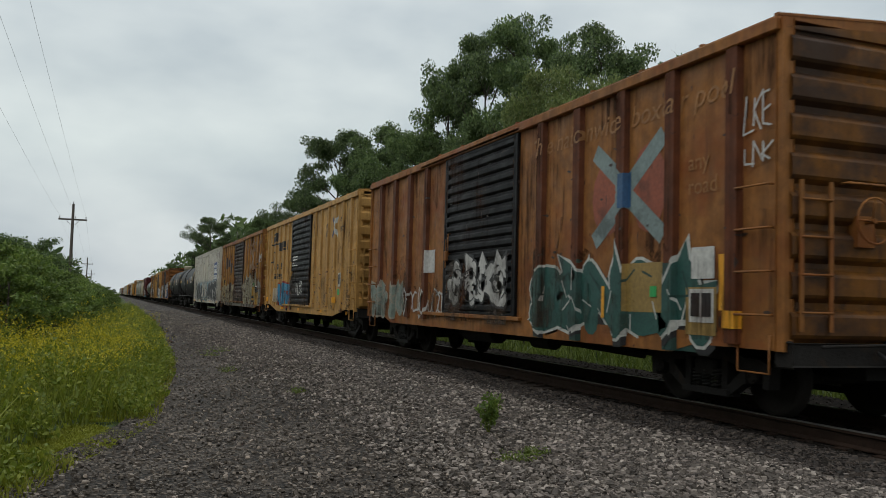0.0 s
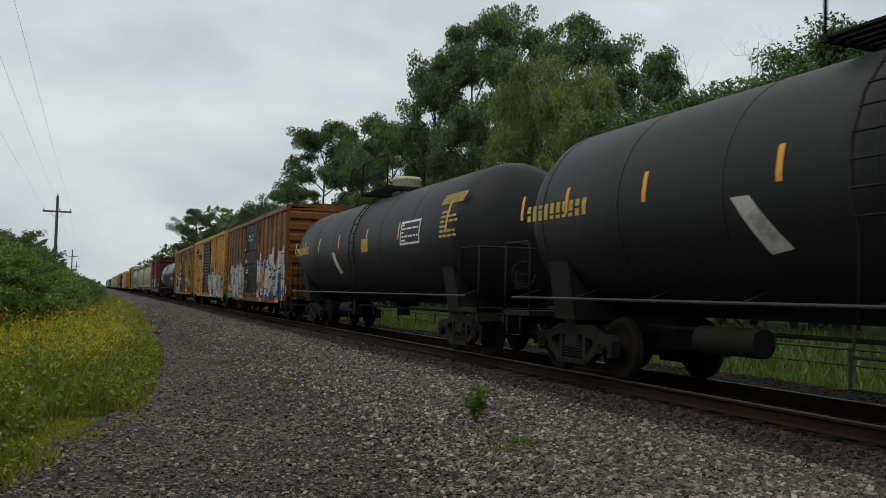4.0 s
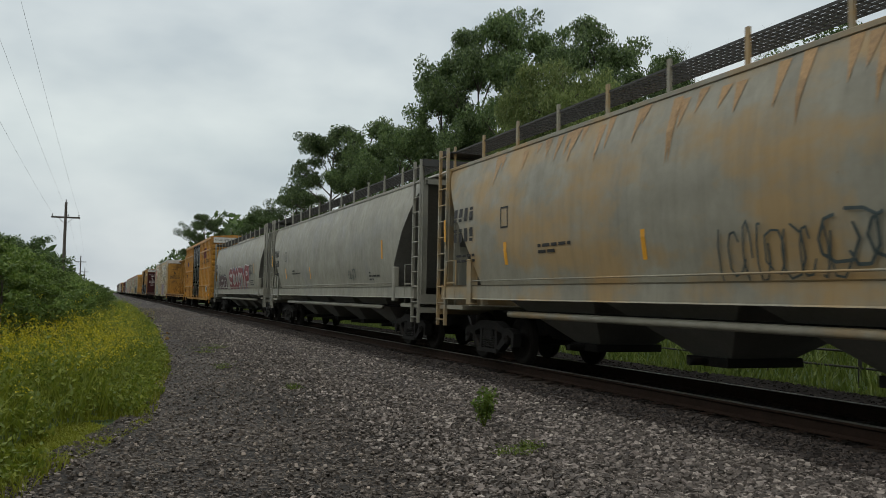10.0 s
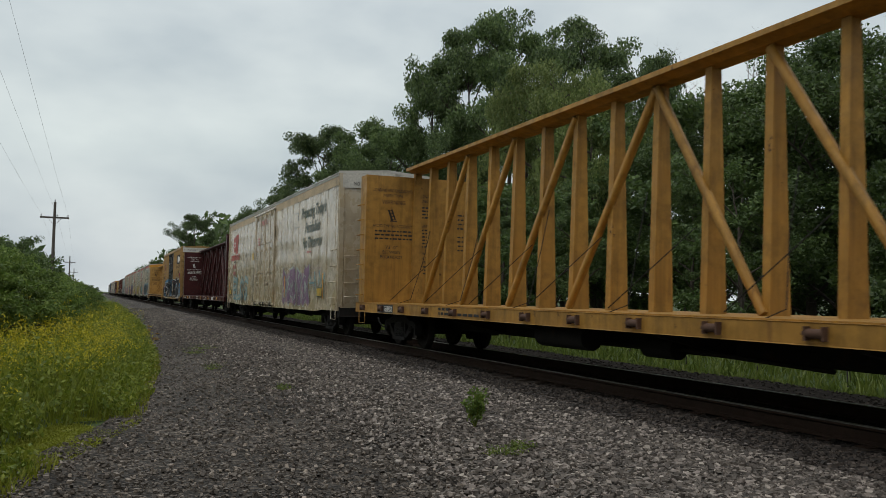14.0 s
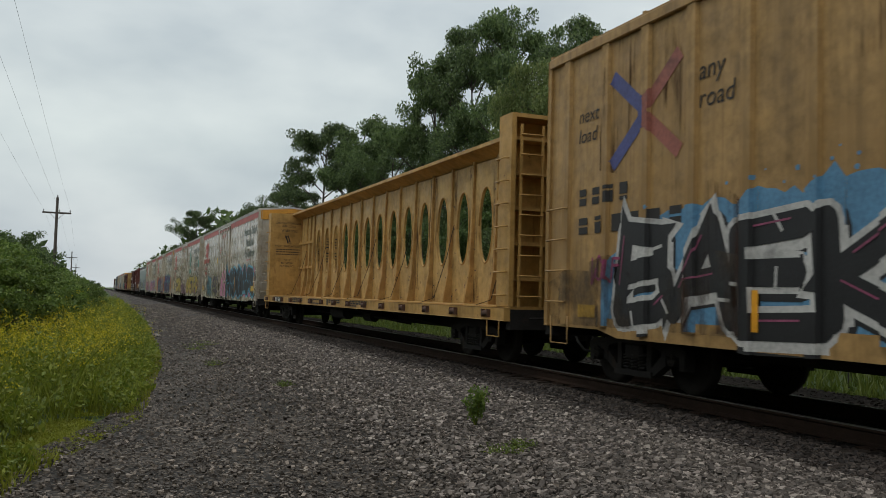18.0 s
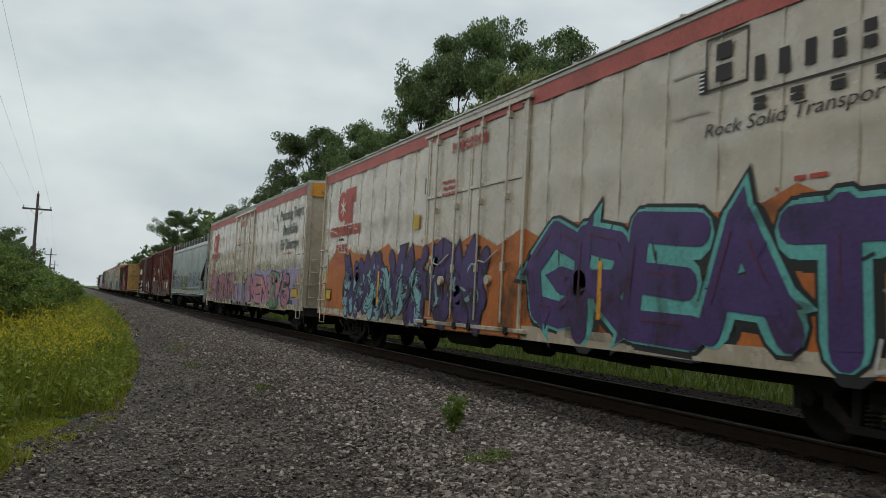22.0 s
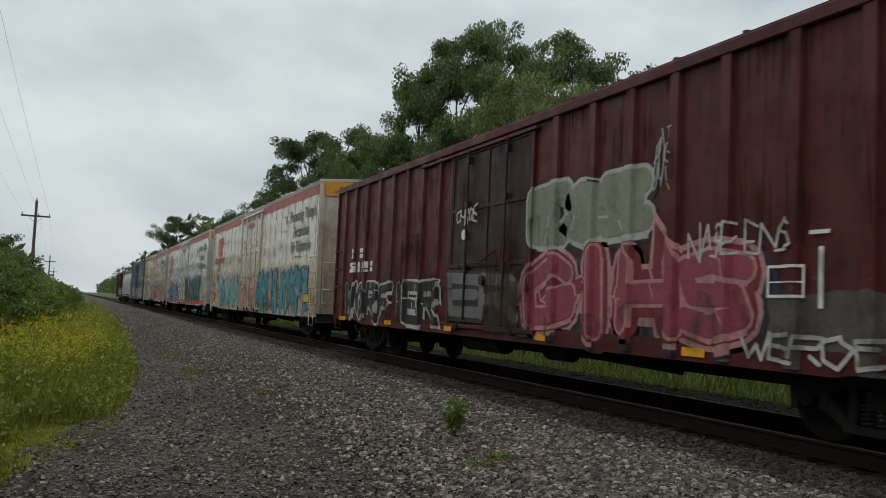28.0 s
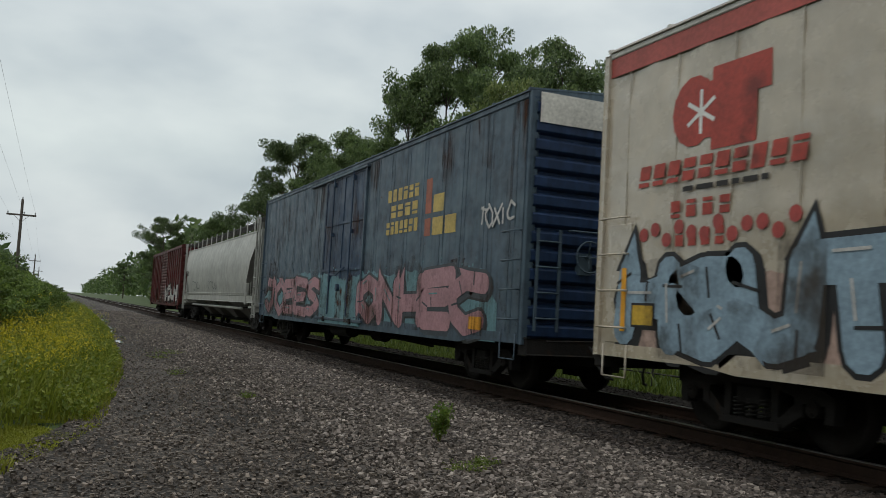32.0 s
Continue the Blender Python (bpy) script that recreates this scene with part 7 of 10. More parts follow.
def finish(side, **more):
    """Turns the collected decals into parts, with the inks that the car uses."""
    use = dict(INK)
    if side.worn:
        weather(side, *side.worn)
    for k, c in more.items():
        n = k.replace("__", ":")
        use[n] = c if isinstance(c, bpy.types.Material) else spray(n.replace(":", "_") + "_%02d%02d%02d" % tuple(int(99 * q) for q in c), c)
    side.done(use)


def reflectors(side, L, z=1.0, n=6, h=0.16, w=0.45, skip=None):
    for s in even(0.9, L - 0.9, n):
        side.put("reflector", [rect(s - w / 2, z, s + w / 2, z + h)], 0.03)


def uprights(side, spots, z0=1.35, z1=1.85):
    for s in spots:
        side.put("reflector", [rect(s - 0.05, z0, s + 0.05, z1)], 0.03)


def placard(side, s, z, w=0.5, h=0.42):
    side.put("placard", [rect(s, z, s + w, z + h)], 0.028)
    side.put("placard:k", [rect(s + 0.04, z + 0.07, s + w / 2 - 0.02, z + h - 0.05), rect(s + w / 2 + 0.02, z + 0.07, s + w - 0.04, z + h - 0.05)], 0.034)


def crossed(side, s, z, w, h, keys, t=0.22):
    """The crossed-arms emblem of the pool cars."""
    side.put(keys[0], [bar((s - w, z + h), (s - 0.06, z + 0.15 * h), t), bar((s - w, z - h), (s - 0.06, z - 0.15 * h), t), rect(s - 0.14, z - 0.35 * h, s + 0.02, z + 0.35 * h)], 0.006)
    side.put(keys[1], [bar((s + w, z + h), (s + 0.06, z + 0.15 * h), t), bar((s + w, z - h), (s + 0.06, z - 0.15 * h), t), rect(s + 0.02, z - 0.35 * h, s + 0.12, z + 0.35 * h)], 0.007)


POSTS_A = [0.62, 1.5, 2.42, 3.35, 4.28, 5.2, 9.95, 10.9, 11.9, 12.85, 13.8, 14.75]
BLACK_DOOR = paint("black_door_paint", (0.016, 0.016, 0.017), 0.2, (0.05, 0.025, 0.018), (0.035, 0.035, 0.036), 0.25, 0.5, 3)
GLOSS_DOOR = paint("gloss_black_door", (0.006, 0.006, 0.0065), 0.04, (0.03, 0.02, 0.015), (0.012, 0.012, 0.013), 0.2, 0.3, 5)


def pool_logo(side, s0=1.0, z=3.55):
    """Plain outline shapes of the pool's mark."""
    glyphs(side, "stencil", 4, s0, s0 + 2.6, z + 0.15, 0.38, 0.1, 0.55, 4)
    glyphs(side, "stencil", 3, s0 + 2.3, s0 + 4.5, z - 0.3, 0.36, 0.1, 0.6, 6)
    side.put("stencil", [rect(s0 + 0.2, z + 0.0, s0 + 2.0, z + 0.07), rect(s0 + 0.2, z - 0.75, s0 + 0.28, z), rect(s0 + 0.2, z - 0.75, s0 + 0.75, z - 0.68), rect(s0 + 0.7, z - 0.75, s0 + 0.78, z - 0.3), rect(s0 + 0.7, z - 0.32, s0 + 1.3, z - 0.25), rect(s0 + 1.95, z - 0.35, s0 + 2.03, z + 0.07)], 0.007)


# 1: rust-orange boxcar with the pale crossed arms
P = paint("rusted_orange_paint", (0.31, 0.125, 0.03), 0.35, (0.085, 0.025, 0.010), (0.24, 0.085, 0.022), 0.4, 0.6, 1)
PD = paint("dark_rust_rib", (0.19, 0.065, 0.02), 0.5, (0.05, 0.017, 0.009), (0.10, 0.035, 0.015), 0.5, 0.65, 78)
PE = paint("rusted_yellow_end", (0.30, 0.135, 0.02), 0.5, (0.05, 0.02, 0.010), (0.06, 0.03, 0.014), 0.5, 0.6, 2)
car, sd = boxcar("boxcar", "rust-orange boxcar with black door and green graffiti", 7.22, 15.45, 4.5, P, [1.0, 2.15, 3.3, 4.45, 10.0, 11.2, 12.42, 13.55, 14.72], (5.72, 9.02, 1.17, 4.36, "youngstown", BLACK_DOOR), end=PE, hat=0.08, wide=0.24, low=0.82, post_mat=PD)
sd.put("red_fade", [disc(12.0, 2.9, 0.42, 12, 0.55), disc(13.0, 2.95, 0.4, 12, 0.6)], 0.004)
crossed(sd, 12.5, 2.95, 0.85, 0.66, ("emblem", "emblem"), 0.26)
sd.put("emblem:b", [rect(12.38, 2.72, 12.60, 3.2)], 0.012)
cloud(sd, "ground_coat", 9.6, 14.3, 0.84, 1.95, 3)
sprayed(sd, "SONCA", 9.7, 14.2, 0.86, 2.1, ("rim", "letter_fill", "ground_coat"), 0.40, 0.045, 7)
wild(sd, 0.3, 3.0, 0.95, 1.75, ("pale_rim", "pale_teal", "pale_rim"), 8, 0.7)
scribble(sd, "white_paint", 3.0, 5.6, 1.0, 1.7, 8, 5, 0.05)
wild(sd, 6.1, 8.8, 1.3, 2.2, ("ink", "white_paint", "ink"), 9, 0.7)
sd.put("panel_yellow", [rect(12.52, 1.30, 13.42, 1.95), rect(13.85, 1.05, 14.42, 1.62)], 0.022)
bars(sd, "stencil", 12.6, 1.88, 13.3, 5, 0.05, 0.12, 4)
placard(sd, 13.92, 1.20, 0.46, 0.40)
sd.put("placard", [rect(13.95, 1.72, 14.38, 2.10)], 0.02)
sd.put("sticker", [rect(13.1, 1.5, 13.25, 1.64)], 0.03)
sd.put("reflector", [rect(14.6, 1.15, 14.86, 1.35), rect(14.46, 1.35, 14.58, 2.0), rect(11.9, 1.2, 11.98, 1.65)], 0.024)
tag(sd, "white_paint", "LKE", 14.9, 15.3, 3.35, 3.75, 3, 0.025)
tag(sd, "white_paint", "LNK", 14.9, 15.32, 2.95, 3.2, 4, 0.025)
words(sd, "faded_lettering", "The nationwide boxcar pool", 9.6, 3.82, 0.42, 5.2, 0.2)
words(sd, "faded_lettering", "any\nroad", 13.85, 3.05, 0.30)
sd.put("white_paint", [rect(4.5, 2.0, 5.0, 2.5)], 0.01)
scuffs(sd, "scrape:d", 0.2, 15.2, 0.95, 4.2, 150, 1)
finish(sd, red_fade=(0.30, 0.07, 0.028), pale_rim=(0.33, 0.30, 0.24), pale_teal=(0.22, 0.27, 0.23), ink=(0.03, 0.03, 0.03), rim=(0.55, 0.56, 0.52), letter_fill=(0.02, 0.085, 0.07), highlight=(0.25, 0.34, 0.30), ground_coat=(0.012, 0.05, 0.04), emblem=(0.20, 0.26, 0.25), emblem__b=(0.03, 0.10, 0.22), panel_yellow=(0.34, 0.22, 0.06), faded_lettering=(0.34, 0.15, 0.04))

# 2: yellow pool boxcar
P = paint("faded_yellow_paint", (0.52, 0.29, 0.085), 0.22, (0.13, 0.05, 0.02), (0.46, 0.24, 0.06), 0.35, 0.6, 4)
car, sd = boxcar("boxcar", "faded yellow boxcar with ribbed black door", 24.06, 15.5, 4.5, P, POSTS_A, (6.0, 9.2, 1.15, 4.34, "youngstown", BLACK_DOOR), sill="fish", zb=1.08, low=0.82)
sd.worn = (0.28, 0.5)
pool_logo(sd, 1.0, 3.6)
crossed(sd, 12.72, 3.66, 0.36, 0.3, ("emblem", "emblem:w"), 0.13)
words(sd, "stencil", "next\nload", 11.45, 3.68, 0.28, None, 0.15)
words(sd, "stencil", "any\nroad", 13.35, 3.78, 0.32, None, 0.15)
glyphs(sd, "stencil", 4, 2.2, 4.0, 2.55, 0.24, 0, 0.5, 3)
glyphs(sd, "stencil", 5, 2.4, 4.0, 2.15, 0.2, 0, 0.5, 5)
sprayed(sd, "LFR", 3.45, 5.85, 0.9, 2.05, ("rim", "letter_fill"), 0.30, 0.07, 2)
sprayed(sd, "MS", 1.9, 3.2, 1.15, 1.8, ("white_paint", "pale_fill"), 0.1, 0.03, 12)
tag(sd, "white_paint", "VULBO", 7.0, 8.3, 1.5, 1.95, 2, 0.05)
bars(sd, "stencil:w", 6.3, 2.95, 7.2, 4, 0.05, 0.11, 8)
placard(sd, 13.38, 1.75)
sd.put("sticker", [rect(13.35, 1.5, 13.6, 1.68)], 0.03)
scuffs(sd, "scrape", 9.5, 15.3, 0.95, 2.6, 230, 2)
scuffs(sd, "scrape", 0.2, 5.9, 0.95, 4.0, 90, 3)
scuffs(sd, "scrape:d", 9.5, 15.3, 0.9, 2.2, 60, 4)
reflectors(sd, 15.5, 0.9, 5, 0.1, 0.3)
sd.put("reflector", [rect(12.6, 1.25, 13.1, 1.42), rect(0.35, 1.18, 0.75, 1.38)], 0.02)
finish(sd, rim=(0.30, 0.035, 0.02), letter_fill=(0.05, 0.26, 0.42), pale_fill=(0.5, 0.42, 0.3), emblem=(0.02, 0.04, 0.12), emblem__w=(0.55, 0.55, 0.52))

# 3: brown boxcar with pale graffiti
P = paint("rust_brown_paint", (0.306, 0.131, 0.027), 0.5, (0.06, 0.02, 0.010), (0.17, 0.065, 0.024), 0.45, 0.65, 6)
PE = paint("rust_yellow_end", (0.36, 0.19, 0.03), 0.5, (0.04, 0.017, 0.010), (0.08, 0.035, 0.016), 0.5, 0.6, 7)
DB = paint("rust_dark_door", (0.045, 0.03, 0.025), 0.3, (0.09, 0.035, 0.02), (0.03, 0.028, 0.027), 0.4, 0.6, 8)
car, sd = boxcar("boxcar", "brown rusted boxcar with cream graffiti along the bottom", 40.76, 15.52, 4.5, P, [0.6, 1.55, 2.5, 3.42, 4.35, 5.25, 10.2, 11.2, 12.1, 13.1, 14.1, 14.95], (6.1, 9.25, 1.15, 4.3, "youngstown", DB), end=PE, low=0.83, post_mat=paint("ochre_rib_paint", (0.42, 0.20, 0.04), 0.4, (0.07, 0.025, 0.010), (0.34, 0.14, 0.03), 0.3, 0.6, 80))
words(sd, "faded_lettering", "The nationwide boxcar pool", 9.6, 3.88, 0.42, 5.5, 0.2)
crossed(sd, 12.6, 3.25, 0.6, 0.5, ("faded_lettering", "faded_lettering"), 0.22)
cloud(sd, "pale_coat", 9.4, 15.3, 0.95, 2.4, 5)
wild(sd, 9.5, 14.2, 0.95, 2.5, ("rim", "letter_fill", "highlight"), 14)
cloud(sd, "pale_coat", 0.3, 5.9, 0.92, 1.9, 6)
wild(sd, 0.4, 5.8, 0.95, 1.95, ("rim", "letter_fill"), 15)
sd.put("gold_panel", [rect(0.8, 1.45, 1.5, 2.45), rect(1.75, 1.3, 2.5, 2.3), rect(12.9, 1.2, 13.7, 1.85), rect(14.0, 1.0, 14.7, 1.6)], 0.03)
glyphs(sd, "stencil", 3, 0.95, 2.45, 2.15, 0.2, 0, 0.6, 2)
glyphs(sd, "stencil", 4, 0.95, 2.45, 1.85, 0.2, 0, 0.6, 9)
sd.put("placard:k", [rect(4.4, 1.7, 4.9, 2.15), rect(13.0, 1.3, 13.4, 1.42), rect(13.0, 1.1, 13.35, 1.2)], 0.034)
placard(sd, 13.9, 1.5, 0.42, 0.4)
sd.put("sticker", [rect(13.2, 1.9, 13.42, 2.06)], 0.034)
sd.put("grey_patch", [rect(1.0, 3.1, 1.5, 3.8), rect(2.0, 3.0, 2.6, 3.7), rect(3.2, 3.1, 3.9, 3.55), rect(4.4, 2.7, 5.1, 3.3)], 0.007)
scuffs(sd, "pale_scrape", 6.2, 9.2, 1.2, 2.5, 170, 33, 0.9)
scuffs(sd, "scrape", 6.2, 9.2, 1.2, 3.4, 120, 37, 1.5)
cloud(sd, "grime_coat", 1.8, 13.6, 0.85, 1.02, 34, None, 0.04, 0.018)
tag(sd, "white_paint", "TREN", 14.7, 15.35, 3.0, 3.4, 3, 0.03)
scuffs(sd, "scrape:d", 0.2, 15.2, 0.95, 4.2, 170, 3)
finish(sd, pale_scrape=(0.20, 0.165, 0.13), grime_coat=(0.115, 0.10, 0.08), rim=(0.10, 0.06, 0.03), letter_fill=(0.33, 0.295, 0.195), highlight=(0.42, 0.39, 0.3), pale_coat=(0.22, 0.20, 0.16), gold_panel=(0.42, 0.24, 0.04), faded_lettering=(0.24, 0.14, 0.07), grey_patch=(0.05, 0.035, 0.03))

# 4: white refrigerator car
P = paint("chalky_white_paint", (0.61, 0.565, 0.47), 0.10, (0.30, 0.17, 0.08), (0.52, 0.50, 0.43), 0.35, 0.55, 9, 0.0, 0.2)
car, sd = boxcar("refrigerator_car", "chalky white refrigerator car with black and blue graffiti", 57.84, 17.5, 4.52, P, [], (6.95, 10.1, 1.2, 4.27, "plug", P), seams=26, seam_mat=SEAM, hat=0.01, low=0.86, category="refrigerator car", chord=0.10, end_pitch=0.26, end_depth=0.06)
cloud(sd, "blue_haze", 2.4, 16.0, 1.0, 2.6, 11, None, 0.35)
sprayed(sd, "WINE", 2.5, 6.85, 0.90, 2.3, ("rim", "white_paint"), 0.46, 0.05, 21)
sprayed(sd, "WINE", 2.5, 6.85, 0.97, 2.23, ("rim:b", "rim:b"), 0.30, 0.0, 21, up=0.008)
wild(sd, 7.1, 10.05, 1.22, 2.3, ("rim", "white_paint", "rim"), 22, 0.6)
sprayed(sd, "AKOS", 10.6, 15.9, 0.9, 2.5, ("rim", "white_paint"), 0.62, 0.05, 23)
sprayed(sd, "AKOS", 10.6, 15.9, 1.0, 2.4, ("rim:b", "rim:b"), 0.42, 0.0, 23, up=0.008)
sprayed(sd, "BHN", 0.4, 2.3, 1.0, 1.75, ("rim", "white_paint"), 0.1, 0.05, 24)
glyphs(sd, "stencil", 4, 0.9, 2.3, 2.15, 0.28, 0, 0.6, 2)
glyphs(sd, "stencil", 5, 0.9, 2.4, 1.8, 0.25, 0, 0.6, 7)
sd.put("blue_sign", [rect(14.2, 2.42, 15.98, 3.62)], 0.006)
glyphs(sd, "stencil:w", 13, 14.25, 15.95, 3.28, 0.17, 0, 0.7, 3)
glyphs(sd, "stencil:w", 7, 14.25, 15.95, 2.9, 0.28, 0, 0.74, 5)
glyphs(sd, "stencil:w", 7, 14.25, 15.95, 2.5, 0.28, 0, 0.74, 8)
words(sd, "stencil", "MECHANICAL\nREFRIGERATION", 15.98, 4.1, 0.13, 0.62)
tag(sd, "outline", "DELF", 16.05, 16.7, 3.2, 3.5, 3, 0.03)
tag(sd, "outline", "EKO", 16.05, 16.7, 2.9, 3.15, 4, 0.03)
tag(sd, "outline", "SPLIT", 16.05, 16.7, 2.6, 2.85, 5, 0.03)
tag(sd, "outline", "KROME", 16.05, 16.7, 2.3, 2.55, 6, 0.03)
sd.put("hatch_dark", [rect(16.85, 2.78, 17.35, 4.28), rect(16.2, 1.2, 17.3, 2.5)], 0.004)
sd.put("hatch_panel", [rect(16.9, 2.8, 17.3, 3.85), rect(16.25, 1.25, 16.8, 2.4)], 0.009)
placard(sd, 14.85, 1.35, 0.45, 0.3)
sd.put("white_paint", [rect(13.95, 1.25, 14.3, 1.75)], 0.03)
reflectors(sd, 17.5, 0.93, 5, 0.1, 0.5)
words(sd, "stencil", "CLOSE AND LOCK DOORS\nBEFORE MOVING CAR", 8.85, 2.95, 0.13, 0.95)
sd.put("placard:k", [disc(8.35, 3.75, 0.14, 8, 0.07)], 0.03)
scribble(sd, "outline", 0.35, 1.4, 2.6, 3.9, 6, 8, 0.02)
scuffs(sd, "scrape", 0.2, 17, 1.0, 4.3, 60, 5, 0.8)
finish(sd, rim=(0.012, 0.012, 0.013), rim__b=(0.014, 0.014, 0.016), blue_haze=(0.27, 0.38, 0.42), blue_sign=(0.025, 0.06, 0.20), hatch_dark=(0.03, 0.028, 0.026), hatch_panel=(0.20, 0.19, 0.17))
for y0 in (0.22, 0.75):
    part("equipment_ladder", G().tube([(-HALF - 0.05, y0, 1.1), (-HALF - 0.05, y0, 2.55)], 0.02, 6), P, car)
for i in range(4):
    part("rung", G().tube([(-HALF - 0.06, 0.2, 1.2 + 0.38 * i), (-HALF - 0.06, 0.78, 1.2 + 0.38 * i)], 0.015, 6), P, car)

# 5, 6: black tank cars
T1 = mat("matt_black_tank", (0.009, 0.009, 0.0095), 0.55, 0.0, 0.25, 0.8, 0.08, 12, (0.016, 0.015, 0.014), 0.4, spec=0.3)
CREAM = spray("cream_housing", (0.50, 0.44, 0.30))
YP = spray("yellow_stencil", (0.55, 0.36, 0.06))
for F, L, sk in ((76.2, 15.75, 1), (93.0, 16.6, 2)):
    car, sd = tank_car("matt black tank car with cream fitting housing", F, L, T1, 1.5, 2.6, dome_mat=CREAM)
    for s in (0.75, 2.2, 4.2, 6.6, 9.4, L - 4.6, L - 1.6):
        sd.put("reflector", [rect(s, 2.6, s + 0.09, 3.0 if s < L - 2 else 3.25)], 0.006)
    glyphs(sd, "yellow_stencil", 10, 1.0, 2.9, 2.55, 0.25, 0, 0.6, sk)
    glyphs(sd, "yellow_stencil", 10, L - 0.9 - 1.2, L - 0.9, 3.2, 0.22, 0, 0.6, sk + 3)
    bars(sd, "yellow_stencil", L - 1.9, 3.05, L - 1.0, 6, 0.05, 0.10, sk)
    sd.put("white_paint", [[(5.9, 2.5), (6.2, 2.5), (6.7, 1.9), (6.35, 1.85)]], 0.006)
    sd.put("panel_yellow", [rect(9.0, 2.4, 9.6, 2.75)], 0.006)
    sd.put("stencil:w", [rect(12.2, 2.45, 13.5, 2.5), rect(12.2, 2.95, 13.5, 3.0), rect(12.2, 2.45, 12.25, 3.0), rect(13.45, 2.45, 13.5, 3.0)], 0.006)
    bars(sd, "stencil:w", 12.3, 2.93, 13.4, 5, 0.04, 0.09, sk + 2)
    finish(sd, yellow_stencil=YP, panel_yellow=(0.50, 0.30, 0.05))

# 7: brown boxcar with the blue bubble piece
P = paint("rust_brown_orange_paint", (0.272, 0.119, 0.0289), 0.36, (0.055, 0.022, 0.012), (0.28, 0.12, 0.032), 0.35, 0.6, 12)
car, sd = boxcar("boxcar", "rusty brown boxcar with blue bubble graffiti and black door", 110.5, 15.4, 4.5, P, [0.85, 1.75, 2.7, 3.65, 4.6, 5.4, 9.6, 10.5, 11.45, 12.4, 13.35, 14.3], (6.0, 9.25, 1.2, 4.32, "panel", BLACK_DOOR), low=0.82)
cloud(sd, "pink_coat", 9.35, 15.2, 0.95, 2.75, 13)
cloud(sd, "blue_fill", 10.2, 15.0, 0.95, 2.1, 14, None, 0.12, 0.010)
wild(sd, 9.4, 15.2, 1.0, 2.95, ("rim", "white_paint", "blue_fill"), 31)
for i in range(14):
    q = random.Random(i + 5)
    sd.put("white_paint", [disc(q.uniform(10.4, 15.0), q.uniform(1.05, 1.8), q.uniform(0.05, 0.16), 9)], 0.03)
sd.put("reflector", [rect(10.5, 1.4, 10.7, 2.0), rect(11.8, 1.4, 12.0, 2.1), rect(9.9, 0.86, 10.6, 1.0), rect(13.5, 0.86, 14.2, 1.05), rect(5.2, 0.96, 5.7, 1.1), rect(0.35, 1.5, 0.45, 2.0)], 0.032)
cloud(sd, "pink_coat", 1.5, 5.9, 0.9, 2.2, 15)
wild(sd, 1.6, 5.9, 0.9, 2.5, ("rim", "pale_fill", "white_paint"), 32)
sd.put("black_strip", [rect(0.7, 2.05, 2.9, 2.42)], 0.008)
glyphs(sd, "stencil:w", 2, 0.95, 1.45, 2.12, 0.25, 0, 0.6, 2)
glyphs(sd, "stencil:w", 3, 1.75, 2.6, 2.12, 0.25, 0, 0.6, 5)
sd.put("panel_yellow", [rect(0.88, 1.22, 1.62, 1.56)], 0.02)
bars(sd, "stencil", 0.95, 1.5, 1.55, 2, 0.08, 0.16, 3)
sprayed(sd, "BUO", 0.85, 1.9, 0.86, 1.2, ("rim", "sky_fill"), 0.12, 0.03, 33)
sd.put("sky_fill", [rect(0.38, 3.5, 0.62, 3.95)], 0.008)
sd.put("grey_patch", [rect(1.0, 3.35, 1.25, 3.95), rect(1.3, 3.3, 2.2, 3.5), rect(2.35, 3.4, 2.6, 4.1), rect(2.75, 3.35, 2.95, 4.2), rect(1.5, 2.95, 3.2, 3.1), rect(3.3, 2.8, 3.9, 3.25), [(4.3, 2.85), (4.55, 2.85), (5.4, 3.4), (5.15, 3.4)], [(4.35, 3.4), (4.6, 3.4), (5.35, 2.85), (5.1, 2.85)]], 0.007)
words(sd, "stencil:w", "CLOSE AND LOCK DOORS\nBEFORE MOVING CAR", 6.9, 3.72, 0.17, 1.4)
sd.put("stencil:w", [rect(6.15, 3.15, 6.38, 3.25)], 0.03)
for a, z, w, h in ((6.2, 2.56, 0.62, 0.13), (6.4, 2.05, 0.62, 0.22), (6.2, 1.62, 0.72, 0.11)):
    sd.put("stencil:w", [rect(a, z, a + w, z + 0.015), rect(a, z + h, a + w, z + h + 0.015), rect(a, z, a + 0.015, z + h), rect(a + w, z, a + w + 0.015, z + h)], 0.03)
    bars(sd, "stencil:w", a + 0.05, z + h - 0.03, a + w - 0.04, 1 + (h > 0.2), 0.05, 0.09, int(z * 9))
sd.put("stencil:w", [disc(7.55, 1.85, 0.085, 12)], 0.03)
sd.put("black_strip", [disc(7.55, 1.85, 0.06, 12), rect(7.54, 1.8, 7.56, 1.9)], 0.034)
scuffs(sd, "scrape:d", 0.2, 15.2, 0.95, 4.2, 170, 7)
finish(sd, rim=(0.02, 0.02, 0.025), pink_coat=(0.42, 0.28, 0.24), blue_fill=(0.02, 0.10, 0.32), pale_fill=(0.42, 0.43, 0.42), black_strip=(0.02, 0.018, 0.016), panel_yellow=(0.45, 0.30, 0.07), sky_fill=(0.08, 0.28, 0.42), grey_patch=(0.075, 0.042, 0.026))

